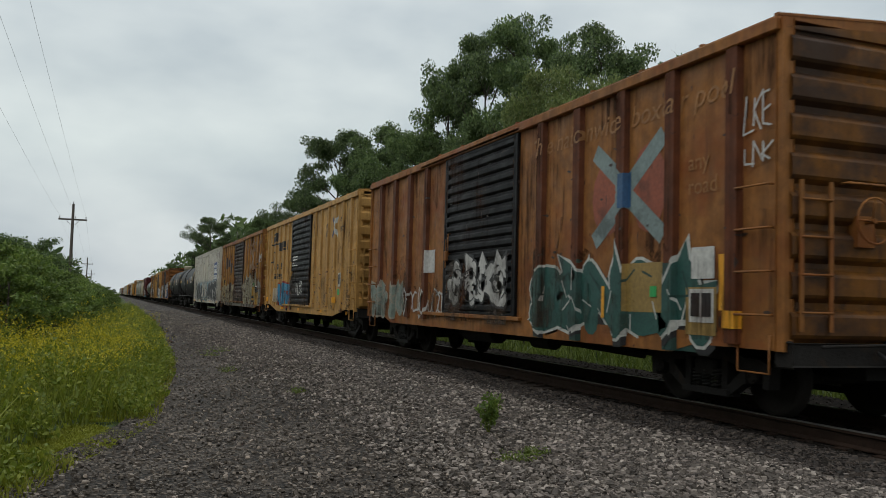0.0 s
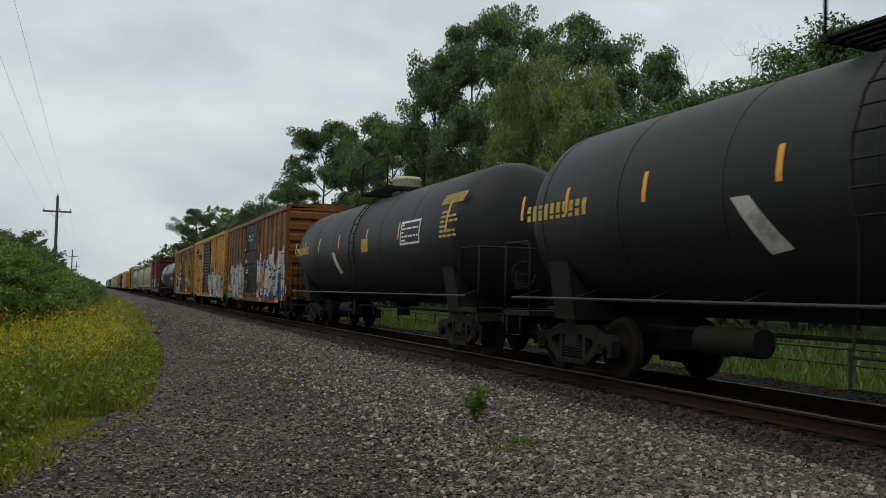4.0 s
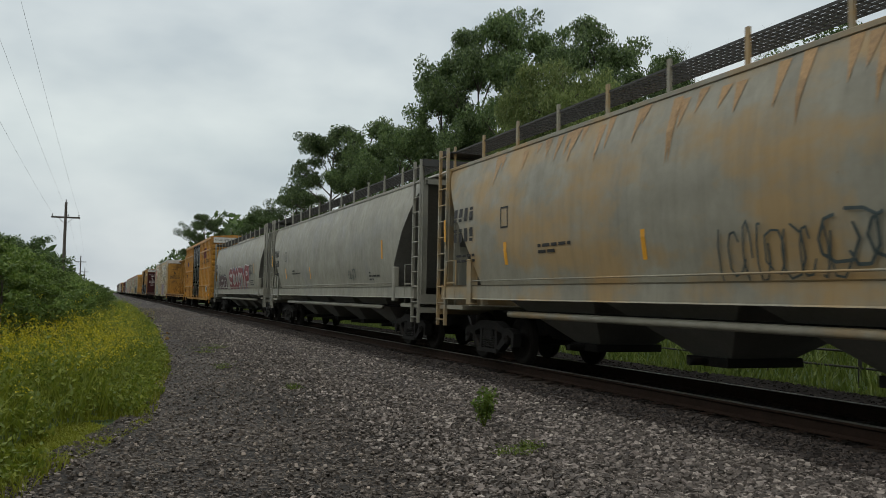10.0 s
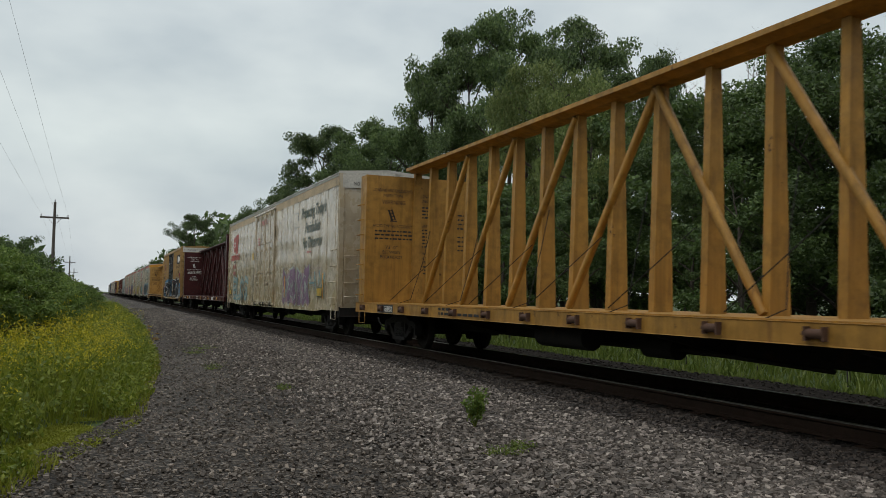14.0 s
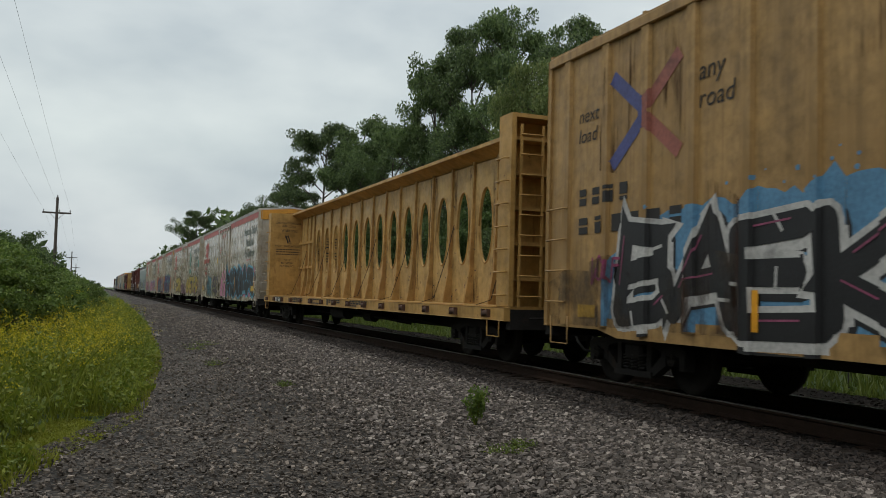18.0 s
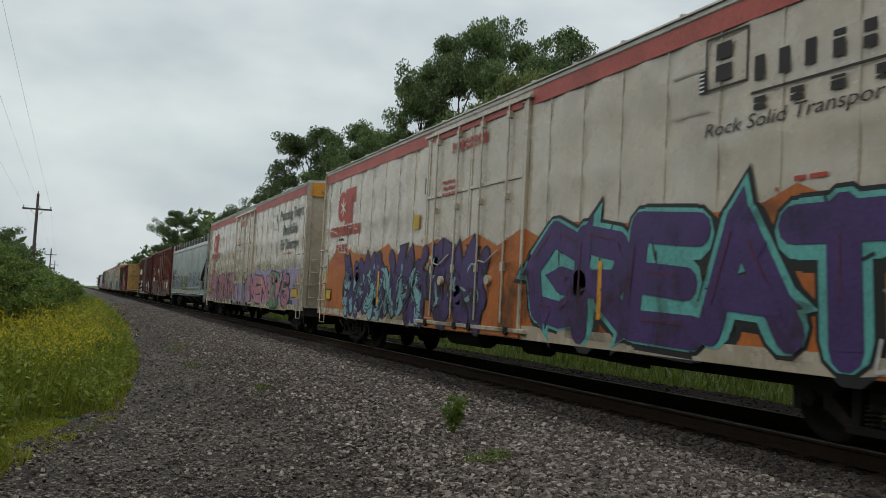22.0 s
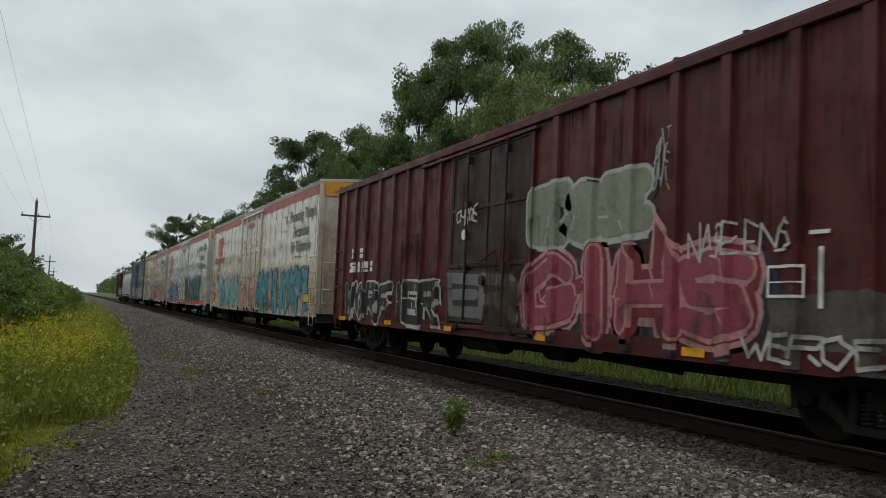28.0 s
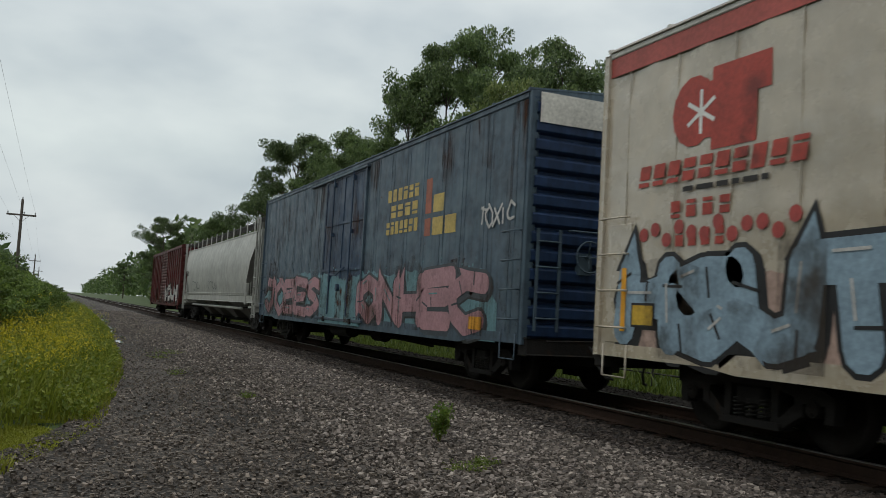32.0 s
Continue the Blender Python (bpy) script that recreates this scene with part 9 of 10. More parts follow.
def bulkhead_stencils(car, L, material, seed, red=False):
    """Warning stencils on the inner face of the rear bulkhead."""
    y = L - 0.508
    def put(polys, mt, o=0.0):
        g = G()
        for p in polys:
            g.add([(q, y - o, r) for q, r in p], [tuple(range(len(p)))])
        tagged(part("stencil", g, mt, car), kind="stuff")

    for text, x, z, size, w in (("LOADING AND UNLOADING", -1.26, 4.15, 0.12, 1.1), ("INSTRUCTIONS", -0.98, 4.02, 0.11, 0.55), ("WARNING", -1.02, 3.82, 0.17, 0.66), ("AVOID TIPPING ACCIDENT", -1.26, 3.2, 0.11, 1.1), ("BETWEEN", -0.98, 2.5, 0.12, 0.5), ("BULKHEADS", -1.04, 2.37, 0.12, 0.62), ("73'-0\"", -0.9, 2.63, 0.12, 0.34), ("LOADING AND", 0.1, 4.05, 0.11, 0.5), ("UNLOADING", 0.1, 3.92, 0.11, 0.5), ("SAFETY FIRST", 0.1, 3.24, 0.1, 0.5), ("WARNING", 0.1, 2.5, 0.13, 0.5), ("DO NOT MOVE", 0.1, 2.38, 0.1, 0.5), ("CAR UNLESS", 0.1, 2.27, 0.1, 0.45)):
        put(font_polys(text, x, z, size, w), material)
    q = random.Random(seed)
    rows = [(-1.2, -0.15, 3.08 - 0.1 * i) for i in range(3)] + [(0.1, 0.6, 3.76 - 0.09 * i) for i in range(4)] + [(0.1, 0.6, 3.15 - 0.09 * i) for i in range(6)] + [(0.1, 0.5, 2.16 - 0.09 * i) for i in range(3)] + [(0.9, 1.35, 3.6 - 0.12 * i) for i in range(9) if i != 4]
    ps = []
    for x0, x1, z in rows:
        while x0 < x1:
            w = q.uniform(0.05, 0.14)
            ps.append(rect(x0, z, min(x0 + w, x1), z + 0.04))
            x0 += w + 0.03
    ps += [[(-0.85, 3.66), (-0.80, 3.67), (-0.70, 3.4), (-0.75, 3.38)], rect(-0.78, 3.36, -0.58, 3.39), [(-0.76, 3.68), (-0.72, 3.69), (-0.62, 3.42), (-0.66, 3.41)]] + [rect(-0.83 + 0.035 * i, 3.64 - 0.075 * i, -0.72 + 0.035 * i, 3.66 - 0.075 * i) for i in range(4)]
    put(ps, material)



bulkhead_stencils(car, 22.75, BLACK_LETTER, 3)


# refrigerator cars with the red top stripe
ROOFW = paint("white_car_roof", (0.66, 0.64, 0.58), 0.05, (0.3, 0.2, 0.1), None, 0.3, 0.5, 31)
RED_WHEEL = spray("rusty_red_wheel", (0.22, 0.05, 0.025))
RED_MARK = spray("red_mark", (0.42, 0.055, 0.035))
ORANGE_END = spray("orange_end_band", (0.62, 0.27, 0.02))
SLOGAN = spray("green_brown_slogan", (0.055, 0.08, 0.05))


def reefer(label, F, L, body, seed, slogan="perishables", band=None, band_top=True, stripe=(0.45, 0.085, 0.065), mark=True, end_band=True):
    car, sd = boxcar("refrigerator_car", label, F, L, 4.95, body, [], (8.1, 12.2, 1.05, 4.72, "twin_reefer", body), roof=ROOFW, wheel_mat=RED_WHEEL, seams=22, hat=0.008, low=0.86, zb=0.98, category="refrigerator car", chord=0.07, end_pitch=8.0, end_depth=0.01, truck_in=2.35, dented=seed + 40)
    sd.put("stripe", [rect(0.02, 4.62, 8.0, 4.9), rect(12.32, 4.62, L - 0.02, 4.9), rect(8.25, 4.62, 12.1, 4.72)], 0.005)
    if mark:
        sd.put("red_mark", [rect(2.05, 3.35, 2.75, 4.3), rect(1.6, 3.5, 2.1, 4.15), disc(1.75, 3.85, 0.38, 14, 0.42), rect(2.6, 3.9, 2.95, 4.3)], 0.006)
        for a in range(3):
            t = radians(30 + 60 * a)
            sd.put("stencil:w", [bar((1.88 - 0.26 * math.cos(t), 3.82 - 0.26 * math.sin(t)), (1.88 + 0.26 * math.cos(t), 3.82 + 0.26 * math.sin(t)), 0.05)], 0.012)
        glyphs(sd, "red_mark", 10, 0.75, 3.5, 3.05, 0.26, 0.18, 0.74, seed)
        bars(sd, "stencil", 1.6, 2.98, 3.0, 1, 0.06, 0.09, seed)
        glyphs(sd, "red_mark", 4, 1.4, 2.5, 2.62, 0.2, 0, 0.6, seed + 1)
        glyphs(sd, "red_mark", 4, 1.5, 2.4, 2.28, 0.2, 0, 0.6, seed + 2)
    if slogan == "perishables":
        words(sd, "slogan", "Protecting Today's", 16.95, 3.98, 0.50, 3.45, 0.25, 0.013)
        words(sd, "slogan", "Perishables", 17.55, 3.45, 0.50, 2.1, 0.25, 0.013)
        words(sd, "slogan", "For Tomorrow", 17.25, 2.95, 0.50, 2.7, 0.25, 0.013)
    elif slogan == "solutions":
        sd.put("stencil", [rect(16.5, 3.95, 17.2, 3.98), rect(16.5, 4.55, 17.2, 4.58), rect(16.5, 3.95, 16.53, 4.58), rect(17.17, 3.95, 17.2, 4.58), rect(17.25, 3.78, 20.8, 3.81)], 0.006)
        glyphs(sd, "stencil", 1, 16.68, 17.05, 4.04, 0.44, 0, 0.7, 1)
        glyphs(sd, "stencil", 10, 17.3, 20.8, 3.92, 0.27, 0, 0.42, 2)
        glyphs(sd, "stencil", 7, 17.3, 20.9, 3.60, 0.14, 0, 0.35, 3)
        words(sd, "stencil", "Rock Solid Transportation Solutions", 16.5, 3.42, 0.22, 4.3, 0.2)
    bars(sd, "red_mark", 17.9, 2.82, 19.0, 1, 0.05, 0.1, seed)
    sd.put("hatch_panel", [rect(15.9, 3.72, 16.55, 3.75), rect(15.9, 4.22, 16.55, 4.25)], 0.005)
    sd.put("placard:k", [rect(16.4, 3.95, 16.5, 4.22)], 0.006)
    for i in range(5):
        sd.put("stencil:w", [rect(16.41, 3.97 + 0.05 * i, 16.49, 3.99 + 0.05 * i)], 0.012)
    glyphs(sd, "red_mark", 8, 9.3, 10.9, 4.25, 0.2, 0, 0.6, seed + 4)
    bars(sd, "red_mark", 8.9, 3.75, 9.6, 3, 0.06, 0.12, seed + 5)
    bars(sd, "stencil:p", 18.3, 2.25, 20.0, 6, 0.03, 0.14, seed + 7)
    sd.put("placard:k", [rect(7.85, 3.6, 7.95, 3.95)], 0.02)
    sd.put("placard:k", [rect(19.47, 1.31, 20.18, 1.61), rect(0.72, 1.31, 1.18, 1.61)], 0.026)
    sd.put("sticker_yellow", [rect(19.5, 1.34, 20.15, 1.58), rect(0.75, 1.34, 1.15, 1.58), rect(7.3, 2.9, 7.65, 3.2)], 0.03)
    bars(sd, "stencil", 19.55, 1.54, 20.1, 2, 0.06, 0.1, seed)
    uprights(sd, (20.25, 0.55, 14.5, 5.2), 1.25, 2.05)
    if end_band:
        front_decal(car, "end_band", [rect(-1.42, 4.52, 1.42, 4.93), [(-1.42, 4.93), (1.42, 4.93), (0, 5.06)]], ORANGE_END if end_band is True else end_band, -0.055, "orange band across the top of the end")
        front_decal(car, "stencil", font_polys("EXCESS HEIGHT CAR", -0.35, 4.76, 0.15, 1.3) + font_polys("NO RUNNING BOARD", -1.1, 4.6, 0.15, 1.25), BLACK_LETTER, -0.062)
    for y in (0.15, L - 0.65):
        part("ladder_panel", G().box(-HALF - 0.012, y, 1.1, -HALF + 0.01, y + 0.5, 2.62, 0.006), body, car)
    return car, sd


def reefer_paint(name, c, seed, fade):
    return paint(name, c, 0.03, (0.30, 0.18, 0.09), fade, 0.35, 0.24, seed, 0.15, 0.14, 1.0)


INK["stencil:p"] = spray("pale_stencil", (0.40, 0.30, 0.25))
BASE = dict(stripe=(0.42, 0.085, 0.065), red_mark=RED_MARK, slogan=SLOGAN, hatch_panel=(0.35, 0.32, 0.27), sticker_yellow=(0.6, 0.38, 0.03), rim=(0.02, 0.025, 0.03))
# 17
P = reefer_paint("dirty_white_shell", (0.56, 0.465, 0.33), 32, (0.50, 0.38, 0.22))
car, sd = reefer("dirty white refrigerator car with faded stripe", 301.0, 22.0, P, 3, end_band=spray("pale_end_band", (0.55, 0.52, 0.46)))
sprayed(sd, "BLOS", 1.8, 6.0, 1.0, 2.3, ("sky_fill", "pale_fill"), 0.12, 0.06, 81)
cloud(sd, "purple_coat", 14.0, 18.2, 0.95, 2.3, 33)
wild(sd, 14.0, 18.2, 1.0, 2.25, ("rim_pale", "purple_fill"), 82)
tag(sd, "sky_fill", "HVM", 18.5, 20.4, 1.4, 2.1, 5, 0.05)
finish(sd, **{**BASE, "stripe": (0.50, 0.36, 0.20), "sky_fill": (0.12, 0.30, 0.34), "pale_fill": (0.45, 0.45, 0.38), "purple_coat": (0.36, 0.22, 0.26), "rim_pale": (0.40, 0.46, 0.40), "purple_fill": (0.20, 0.10, 0.18)})

# 18: maroon centerbeam
MC = paint("dark_maroon_frame", (0.085, 0.016, 0.016), 0.12, (0.12, 0.04, 0.02), (0.11, 0.025, 0.02), 0.3, 0.5, 34)
car, sd = centerbeam("dark maroon centerbeam flat car with tie cables", 324.3, 23.75, MC, dark=RUSTY_WINCH, crown=4.68, half=0.34)
sd.put("reflector", [rect(q, 0.98, q + 0.5, 1.16) for q in (1.4, 4.4, 8.0, 12.5, 16.5, 20.6)], 0.006)
glyphs(sd, "stencil:w", 2, 3.4, 3.8, 1.0, 0.16, 0, 0.6, 3)
glyphs(sd, "stencil:w", 6, 4.9, 6.2, 1.0, 0.16, 0, 0.6, 5)
for q in (2.2, 10.2, 14.3, 18.4):
    bars(sd, "stencil:w", q, 1.15, q + 1.4, 3, 0.04, 0.065, int(q))
finish(sd)
bulkhead_stencils(car, 23.75, WHITE_LETTER, 8)

# 19: tan boxcar with black and white letters
P = paint("tan_yellow_paint", (0.43, 0.26, 0.095), 0.06, (0.2, 0.1, 0.04), (0.38, 0.225, 0.08), 0.3, 0.5, 35)
car, sd = boxcar("boxcar", "tan boxcar with big black and white graffiti", 350.2, 18.65, 5.1, P, [0.55, 1.6, 2.55, 3.5, 4.45, 5.4, 6.3, 12.2, 13.15, 14.1, 15.0, 15.95, 16.9, 17.85], (6.85, 11.6, 1.12, 4.9, "twin_plug", GLOSS_DOOR), hat=0.05, wide=0.2, low=0.84, end_pitch=0.36, end_depth=0.1)
sd.worn = (0.15, 0.4)
sd.put("placard:k", [rect(15.0, 3.8, 17.65, 4.55)], 0.006)
sd.put("stencil:w", [rect(15.25, 3.92, 15.85, 4.45), rect(16.0, 3.92, 16.6, 4.45), bar((16.75, 3.95), (17.4, 4.42), 0.18), bar((16.75, 4.42), (17.4, 3.95), 0.18)], 0.012)
words(sd, "stencil", "Railcar Pooling", 14.7, 3.45, 0.42, 3.1, 0.1)
words(sd, "stencil", "Experts", 15.5, 3.05, 0.42, 1.6, 0.1)
crossed(sd, 2.5, 3.83, 0.75, 0.62, ("emblem", "emblem:r"), 0.2)
words(sd, "stencil", "next\nload", 0.85, 3.95, 0.30, None, 0.15)
words(sd, "stencil", "any\nroad", 3.6, 4.0, 0.34, None, 0.15)
glyphs(sd, "stencil", 4, 0.9, 2.3, 2.72, 0.24, 0, 0.55, 3)
glyphs(sd, "stencil", 6, 0.9, 3.5, 2.3, 0.24, 0, 0.55, 4)
cloud(sd, "blue_haze", 1.6, 18.5, 1.0, 2.75, 36, None, 0.3)
sprayed(sd, "BAEKSO", 2.0, 9.0, 0.9, 2.45, ("white_paint", "black_fill", "pink_fill"), 0.30, 0.07, 91)
sprayed(sd, "CRYZO", 10.9, 17.2, 0.9, 2.75, ("white_paint", "black_fill", "pink_fill"), 0.42, 0.08, 92)
tag(sd, "magenta_tag", "UNO", 17.1, 18.0, 2.6, 3.0, 3, 0.08)
tag(sd, "magenta_tag", "WOLF", 1.3, 2.0, 1.6, 1.95, 3, 0.04)
placard(sd, 17.42, 1.42, 0.44, 0.32)
sd.put("sticker_yellow", [rect(17.35, 1.03, 17.93, 1.22), rect(0.95, 1.1, 1.4, 1.28)], 0.03)
bars(sd, "stencil", 17.4, 1.19, 17.9, 2, 0.05, 0.08, 3)
uprights(sd, (4.6, 7.5, 11.8, 13.6), 1.05, 1.5)
words(sd, "stencil:w", "CLOSE THIS DOOR\nBEFORE CLOSING\nMAIN DOOR", 7.4, 4.2, 0.14, 1.0)
words(sd, "stencil:w", "CLOSE AND LOCK\nBOTH DOORS BEFORE\nMOVING CAR", 9.8, 4.25, 0.14, 1.1)
bars(sd, "gold_stencil", 16.3, 2.3, 17.2, 6, 0.05, 0.15, 3)
front_decal(car, "stencil_board", [rect(-1.38, 4.72, 1.38, 5.08)], spray("white_end_board", (0.62, 0.60, 0.54)), -0.115, "white board across the end")
front_decal(car, "stencil", font_polys("EXCESS HEIGHT CAR", -1.3, 4.86, 0.15, 1.5), BLACK_LETTER, -0.122)
finish(sd, emblem=(0.06, 0.07, 0.22), emblem__r=(0.30, 0.09, 0.06), blue_haze=(0.10, 0.26, 0.42), black_fill=(0.010, 0.010, 0.011), pink_fill=(0.30, 0.07, 0.14), magenta_tag=(0.30, 0.04, 0.12), sticker_yellow=(0.6, 0.34, 0.03), gold_stencil=(0.45, 0.28, 0.07))

# 20: yellow centerbeam with oval openings
OC = paint("rust_spotted_yellow_frame", (0.50, 0.29, 0.085), 0.36, (0.10, 0.04, 0.02), (0.54, 0.32, 0.10), 0.35, 0.55, 37, 0.0, 0.10)
PN = paint("rust_spotted_panel", (0.50, 0.31, 0.105), 0.30, (0.10, 0.042, 0.02), (0.62, 0.40, 0.145), 0.3, 0.55, 38, 0.0, 0.07)
car, sd = centerbeam("rust-spotted yellow centerbeam with oval openings", 370.3, 22.7, OC, 13, rib=paint("rusted_frame_rib", (0.50, 0.30, 0.10), 0.42, (0.10, 0.036, 0.016), (0.36, 0.19, 0.06), 0.4, 0.7, 79, 0.0, 0.10), panel=PN, dark=RUSTY_WINCH)
sd.put("placard:k", [rect(2.2, 0.97, 3.6, 1.16)], 0.006)
glyphs(sd, "stencil:w", 4, 2.25, 2.8, 1.0, 0.13, 0, 0.6, 3)
glyphs(sd, "stencil:w", 4, 2.95, 3.5, 1.0, 0.13, 0, 0.6, 5)
for q in (5.5, 8.1, 10.4, 13.0):
    bars(sd, "stencil", q, 1.16, q + 1.6, 3, 0.04, 0.06, int(q))
finish(sd)
bulkhead_stencils(car, 22.7, BLACK_LETTER, 12)
pane = Side(car, 22.7, x=-0.204)
for k in range(14):
    q = 22.7 - (0.5 + 2.595 + k * 1.27)
    scuffs(pane, "scrape:d", q - 0.24, q + 0.18, 1.25, 4.25, 16, 300 + k, 0.9)
    scuffs(pane, "scrape", q - 0.5, q + 0.4, 1.22, 1.9, 9, 330 + k, 0.8)
    pane.put("rust_film", [rect(q - 0.27, 1.22, q - 0.07, 4.3), rect(q + 0.05, 1.22, q + 0.25, 4.3)], 0.003)
scuffs(pane, "scrape:d", 0.8, 3.0, 1.25, 4.25, 60, 350)
finish(pane)

# 21: pink haze and black letters with blue
P = reefer_paint("warm_white_shell_a", (0.46, 0.395, 0.30), 39, (0.54, 0.49, 0.40))
car, sd = reefer("off-white refrigerator car with black and blue graffiti", 395.18, 21.0, P, 5)
cloud(sd, "pink_haze", 9.5, 20.95, 0.95, 2.55, 40, None, 0.4)
sprayed(sd, "MOSAR", 11.6, 20.0, 0.92, 2.65, ("blue_rim", "black_fill", "blue_fill"), 0.62, 0.10, 101)
wild(sd, 2.6, 5.3, 0.98, 2.15, ("rim", "sky_fill"), 102, 0.6)
wild(sd, 5.5, 8.6, 0.98, 2.2, ("gold_fill", "plum_fill", "gold_fill"), 103, 0.6)
tag(sd, "outline", "ANTE", 20.2, 20.9, 1.9, 2.2, 3, 0.03)
finish(sd, **{**BASE, "pink_haze": (0.52, 0.20, 0.30), "blue_rim": (0.10, 0.34, 0.46), "black_fill": (0.010, 0.014, 0.018), "blue_fill": (0.05, 0.22, 0.36), "sky_fill": (0.16, 0.40, 0.45), "gold_fill": (0.42, 0.40, 0.16), "plum_fill": (0.06, 0.035, 0.07)})

# 22: green badge and yellow letters
P = reefer_paint("warm_white_shell_b", (0.475, 0.41, 0.31), 41, (0.55, 0.49, 0.39))
car, sd = reefer("off-white refrigerator car with green badge and yellow graffiti", 418.2, 21.05, P, 6, end_band=spray("pale_end_band", (0.55, 0.52, 0.46)))
sd.put("green_badge", [disc(14.75, 3.65, 0.55, 20, 0.5), disc(14.75, 3.55, 0.62, 20, 0.55), bar((14.5, 3.9), (15.0, 4.5), 0.36), rect(14.1, 2.55, 15.5, 2.85)], 0.006)
sd.put("white_paint", [disc(14.75, 3.6, 0.26, 14)], 0.012)
sd.put("green_badge:b", [disc(14.75, 3.6, 0.2, 12), rect(20.0, 2.9, 20.7, 3.4)], 0.016)
cloud(sd, "purple_coat", 12.2, 20.6, 0.95, 1.9, 42)
sprayed(sd, "GAETHO", 12.6, 20.2, 0.95, 2.4, ("rim", "gold_fill", "pale_fill"), 0.32, 0.06, 111)
cloud(sd, "purple_coat", 2.8, 12.4, 0.95, 1.8, 43)
sprayed(sd, "CORKE", 3.0, 8.6, 0.95, 2.45, ("rim", "gold_fill", "pale_fill"), 0.34, 0.06, 112)
tag(sd, "outline", "MALM", 18.7, 20.6, 2.4, 2.8, 3, 0.05)
tag(sd, "outline", "CEREAL", 9.0, 11.5, 1.2, 1.6, 4, 0.05)
tag(sd, "outline", "GOLEM", 6.9, 8.0, 2.6, 3.3, 6, 0.035)
finish(sd, **{**BASE, "green_badge": (0.06, 0.22, 0.16), "green_badge__b": (0.10, 0.30, 0.24), "gold_fill": (0.46, 0.34, 0.05), "pale_fill": (0.5, 0.44, 0.2), "purple_coat": (0.20, 0.06, 0.13)})

# 23: orange band with teal and violet letters
P = reefer_paint("warm_white_shell_c", (0.52, 0.445, 0.335), 44, (0.56, 0.51, 0.42))
car, sd = reefer("off-white refrigerator car with orange lower band", 441.24, 21.05, P, 7, "solutions")
cloud(sd, "orange_coat", 0.02, 21.0, 0.88, 2.75, 45, 48, 0.25)
sprayed(sd, "GREAT", 12.6, 19.2, 0.86, 2.72, ("outline", "teal_rim"), 0.62, 0.05, 121)
sprayed(sd, "GREAT", 12.6, 19.2, 0.93, 2.62, ("violet_fill", "violet_fill", "plum_fill"), 0.40, 0.0, 121, up=0.008)
wild(sd, 2.3, 11.0, 0.86, 2.5, ("outline", "violet_fill", "sky_fill"), 122)
wild(sd, 2.4, 8.0, 0.88, 2.2, ("outline", "sky_fill", "violet_fill"), 123)
tag(sd, "white_paint", "LOKOR", 18.9, 20.5, 0.95, 1.25, 5, 0.04)
finish(sd, **{**BASE, "orange_coat": (0.46, 0.13, 0.02), "teal_rim": (0.12, 0.42, 0.38), "violet_fill": (0.06, 0.028, 0.13), "plum_fill": (0.10, 0.02, 0.06), "sky_fill": (0.22, 0.45, 0.47)})

# 24: violet haze with pink and green letters
P = reefer_paint("warm_white_shell_d", (0.52, 0.445, 0.335), 46, (0.56, 0.51, 0.42))
car, sd = reefer("off-white refrigerator car with violet and pink graffiti", 464.36, 20.95, P, 8)
cloud(sd, "violet_haze", 11.5, 20.7, 0.9, 2.45, 47, None, 0.3)
cloud(sd, "violet_haze", 0.5, 11.5, 0.9, 1.9, 48, None, 0.25)
sprayed(sd, "MENSYG", 12.1, 19.0, 0.9, 2.2, ("outline", "pink_fill", "pale_fill"), 0.30, 0.05, 131)
sprayed(sd, "E", 16.0, 17.3, 0.9, 2.25, ("outline", "green_fill"), 0.36, 0.05, 132)
wild(sd, 0.7, 8.8, 0.95, 2.2, ("outline", "pink_fill", "green_fill"), 133)
cloud(sd, "navy_coat", 16.8, 20.4, 0.9, 1.3, 49)
placard(sd, 18.25, 1.55, 0.4, 0.34)
scribble(sd, "outline", 19.6, 20.2, 1.65, 1.85, 5, 3, 0.025)
finish(sd, **{**BASE, "violet_haze": (0.32, 0.27, 0.42), "pink_fill": (0.48, 0.20, 0.27), "pale_fill": (0.55, 0.42, 0.42), "green_fill": (0.10, 0.24, 0.13), "navy_coat": (0.02, 0.05, 0.11)})

# 25: pale green-white covered hopper
CURVE2 = [(1.16, -1.44), (1.45, -1.48), (2.5, -1.50), (3.6, -1.50), (4.12, -1.46)]
H3 = paint("pale_green_white_paint", (0.302, 0.361, 0.344), 0.05, (0.2, 0.14, 0.08), (0.42, 0.47, 0.45), 0.35, 0.5, 50)
# near-black colour in place of the shade on slopes and bays
SHADE_SLOPE = mat("dark_slope_sheet", (0.05, 0.05, 0.048), 0.7, 0, 0.2, 2)
car, sd = hopper("pale green-white covered hopper with graffiti along the sill", 486.15, 17.75, H3, CURVE2, 4.12, 1.45, 0.28, SHADE_SLOPE, cut=2.0, zcut=2.2, board=4.5, drop=1.0, eave=spray("white_eave", (0.56, 0.58, 0.55)), trim=spray("pale_grey_trim", (0.34, 0.36, 0.35)))
glyphs(sd, "stencil", 4, 1.6, 3.0, 2.5, 0.30, 0, 0.6, 3)
glyphs(sd, "stencil", 6, 1.6, 3.1, 2.08, 0.28, 0, 0.55, 4)
sprayed(sd, "BNEONE", 2.9, 6.8, 1.4, 2.4, ("white_paint", "steel_fill"), 0.14, 0.04, 141)
cloud(sd, "olive_coat", 6.4, 10.2, 1.4, 2.1, 51)
sprayed(sd, "SHARK", 6.4, 10.2, 1.4, 2.4, ("white_paint", "olive_fill", "olive_coat"), 0.26, 0.05, 142)
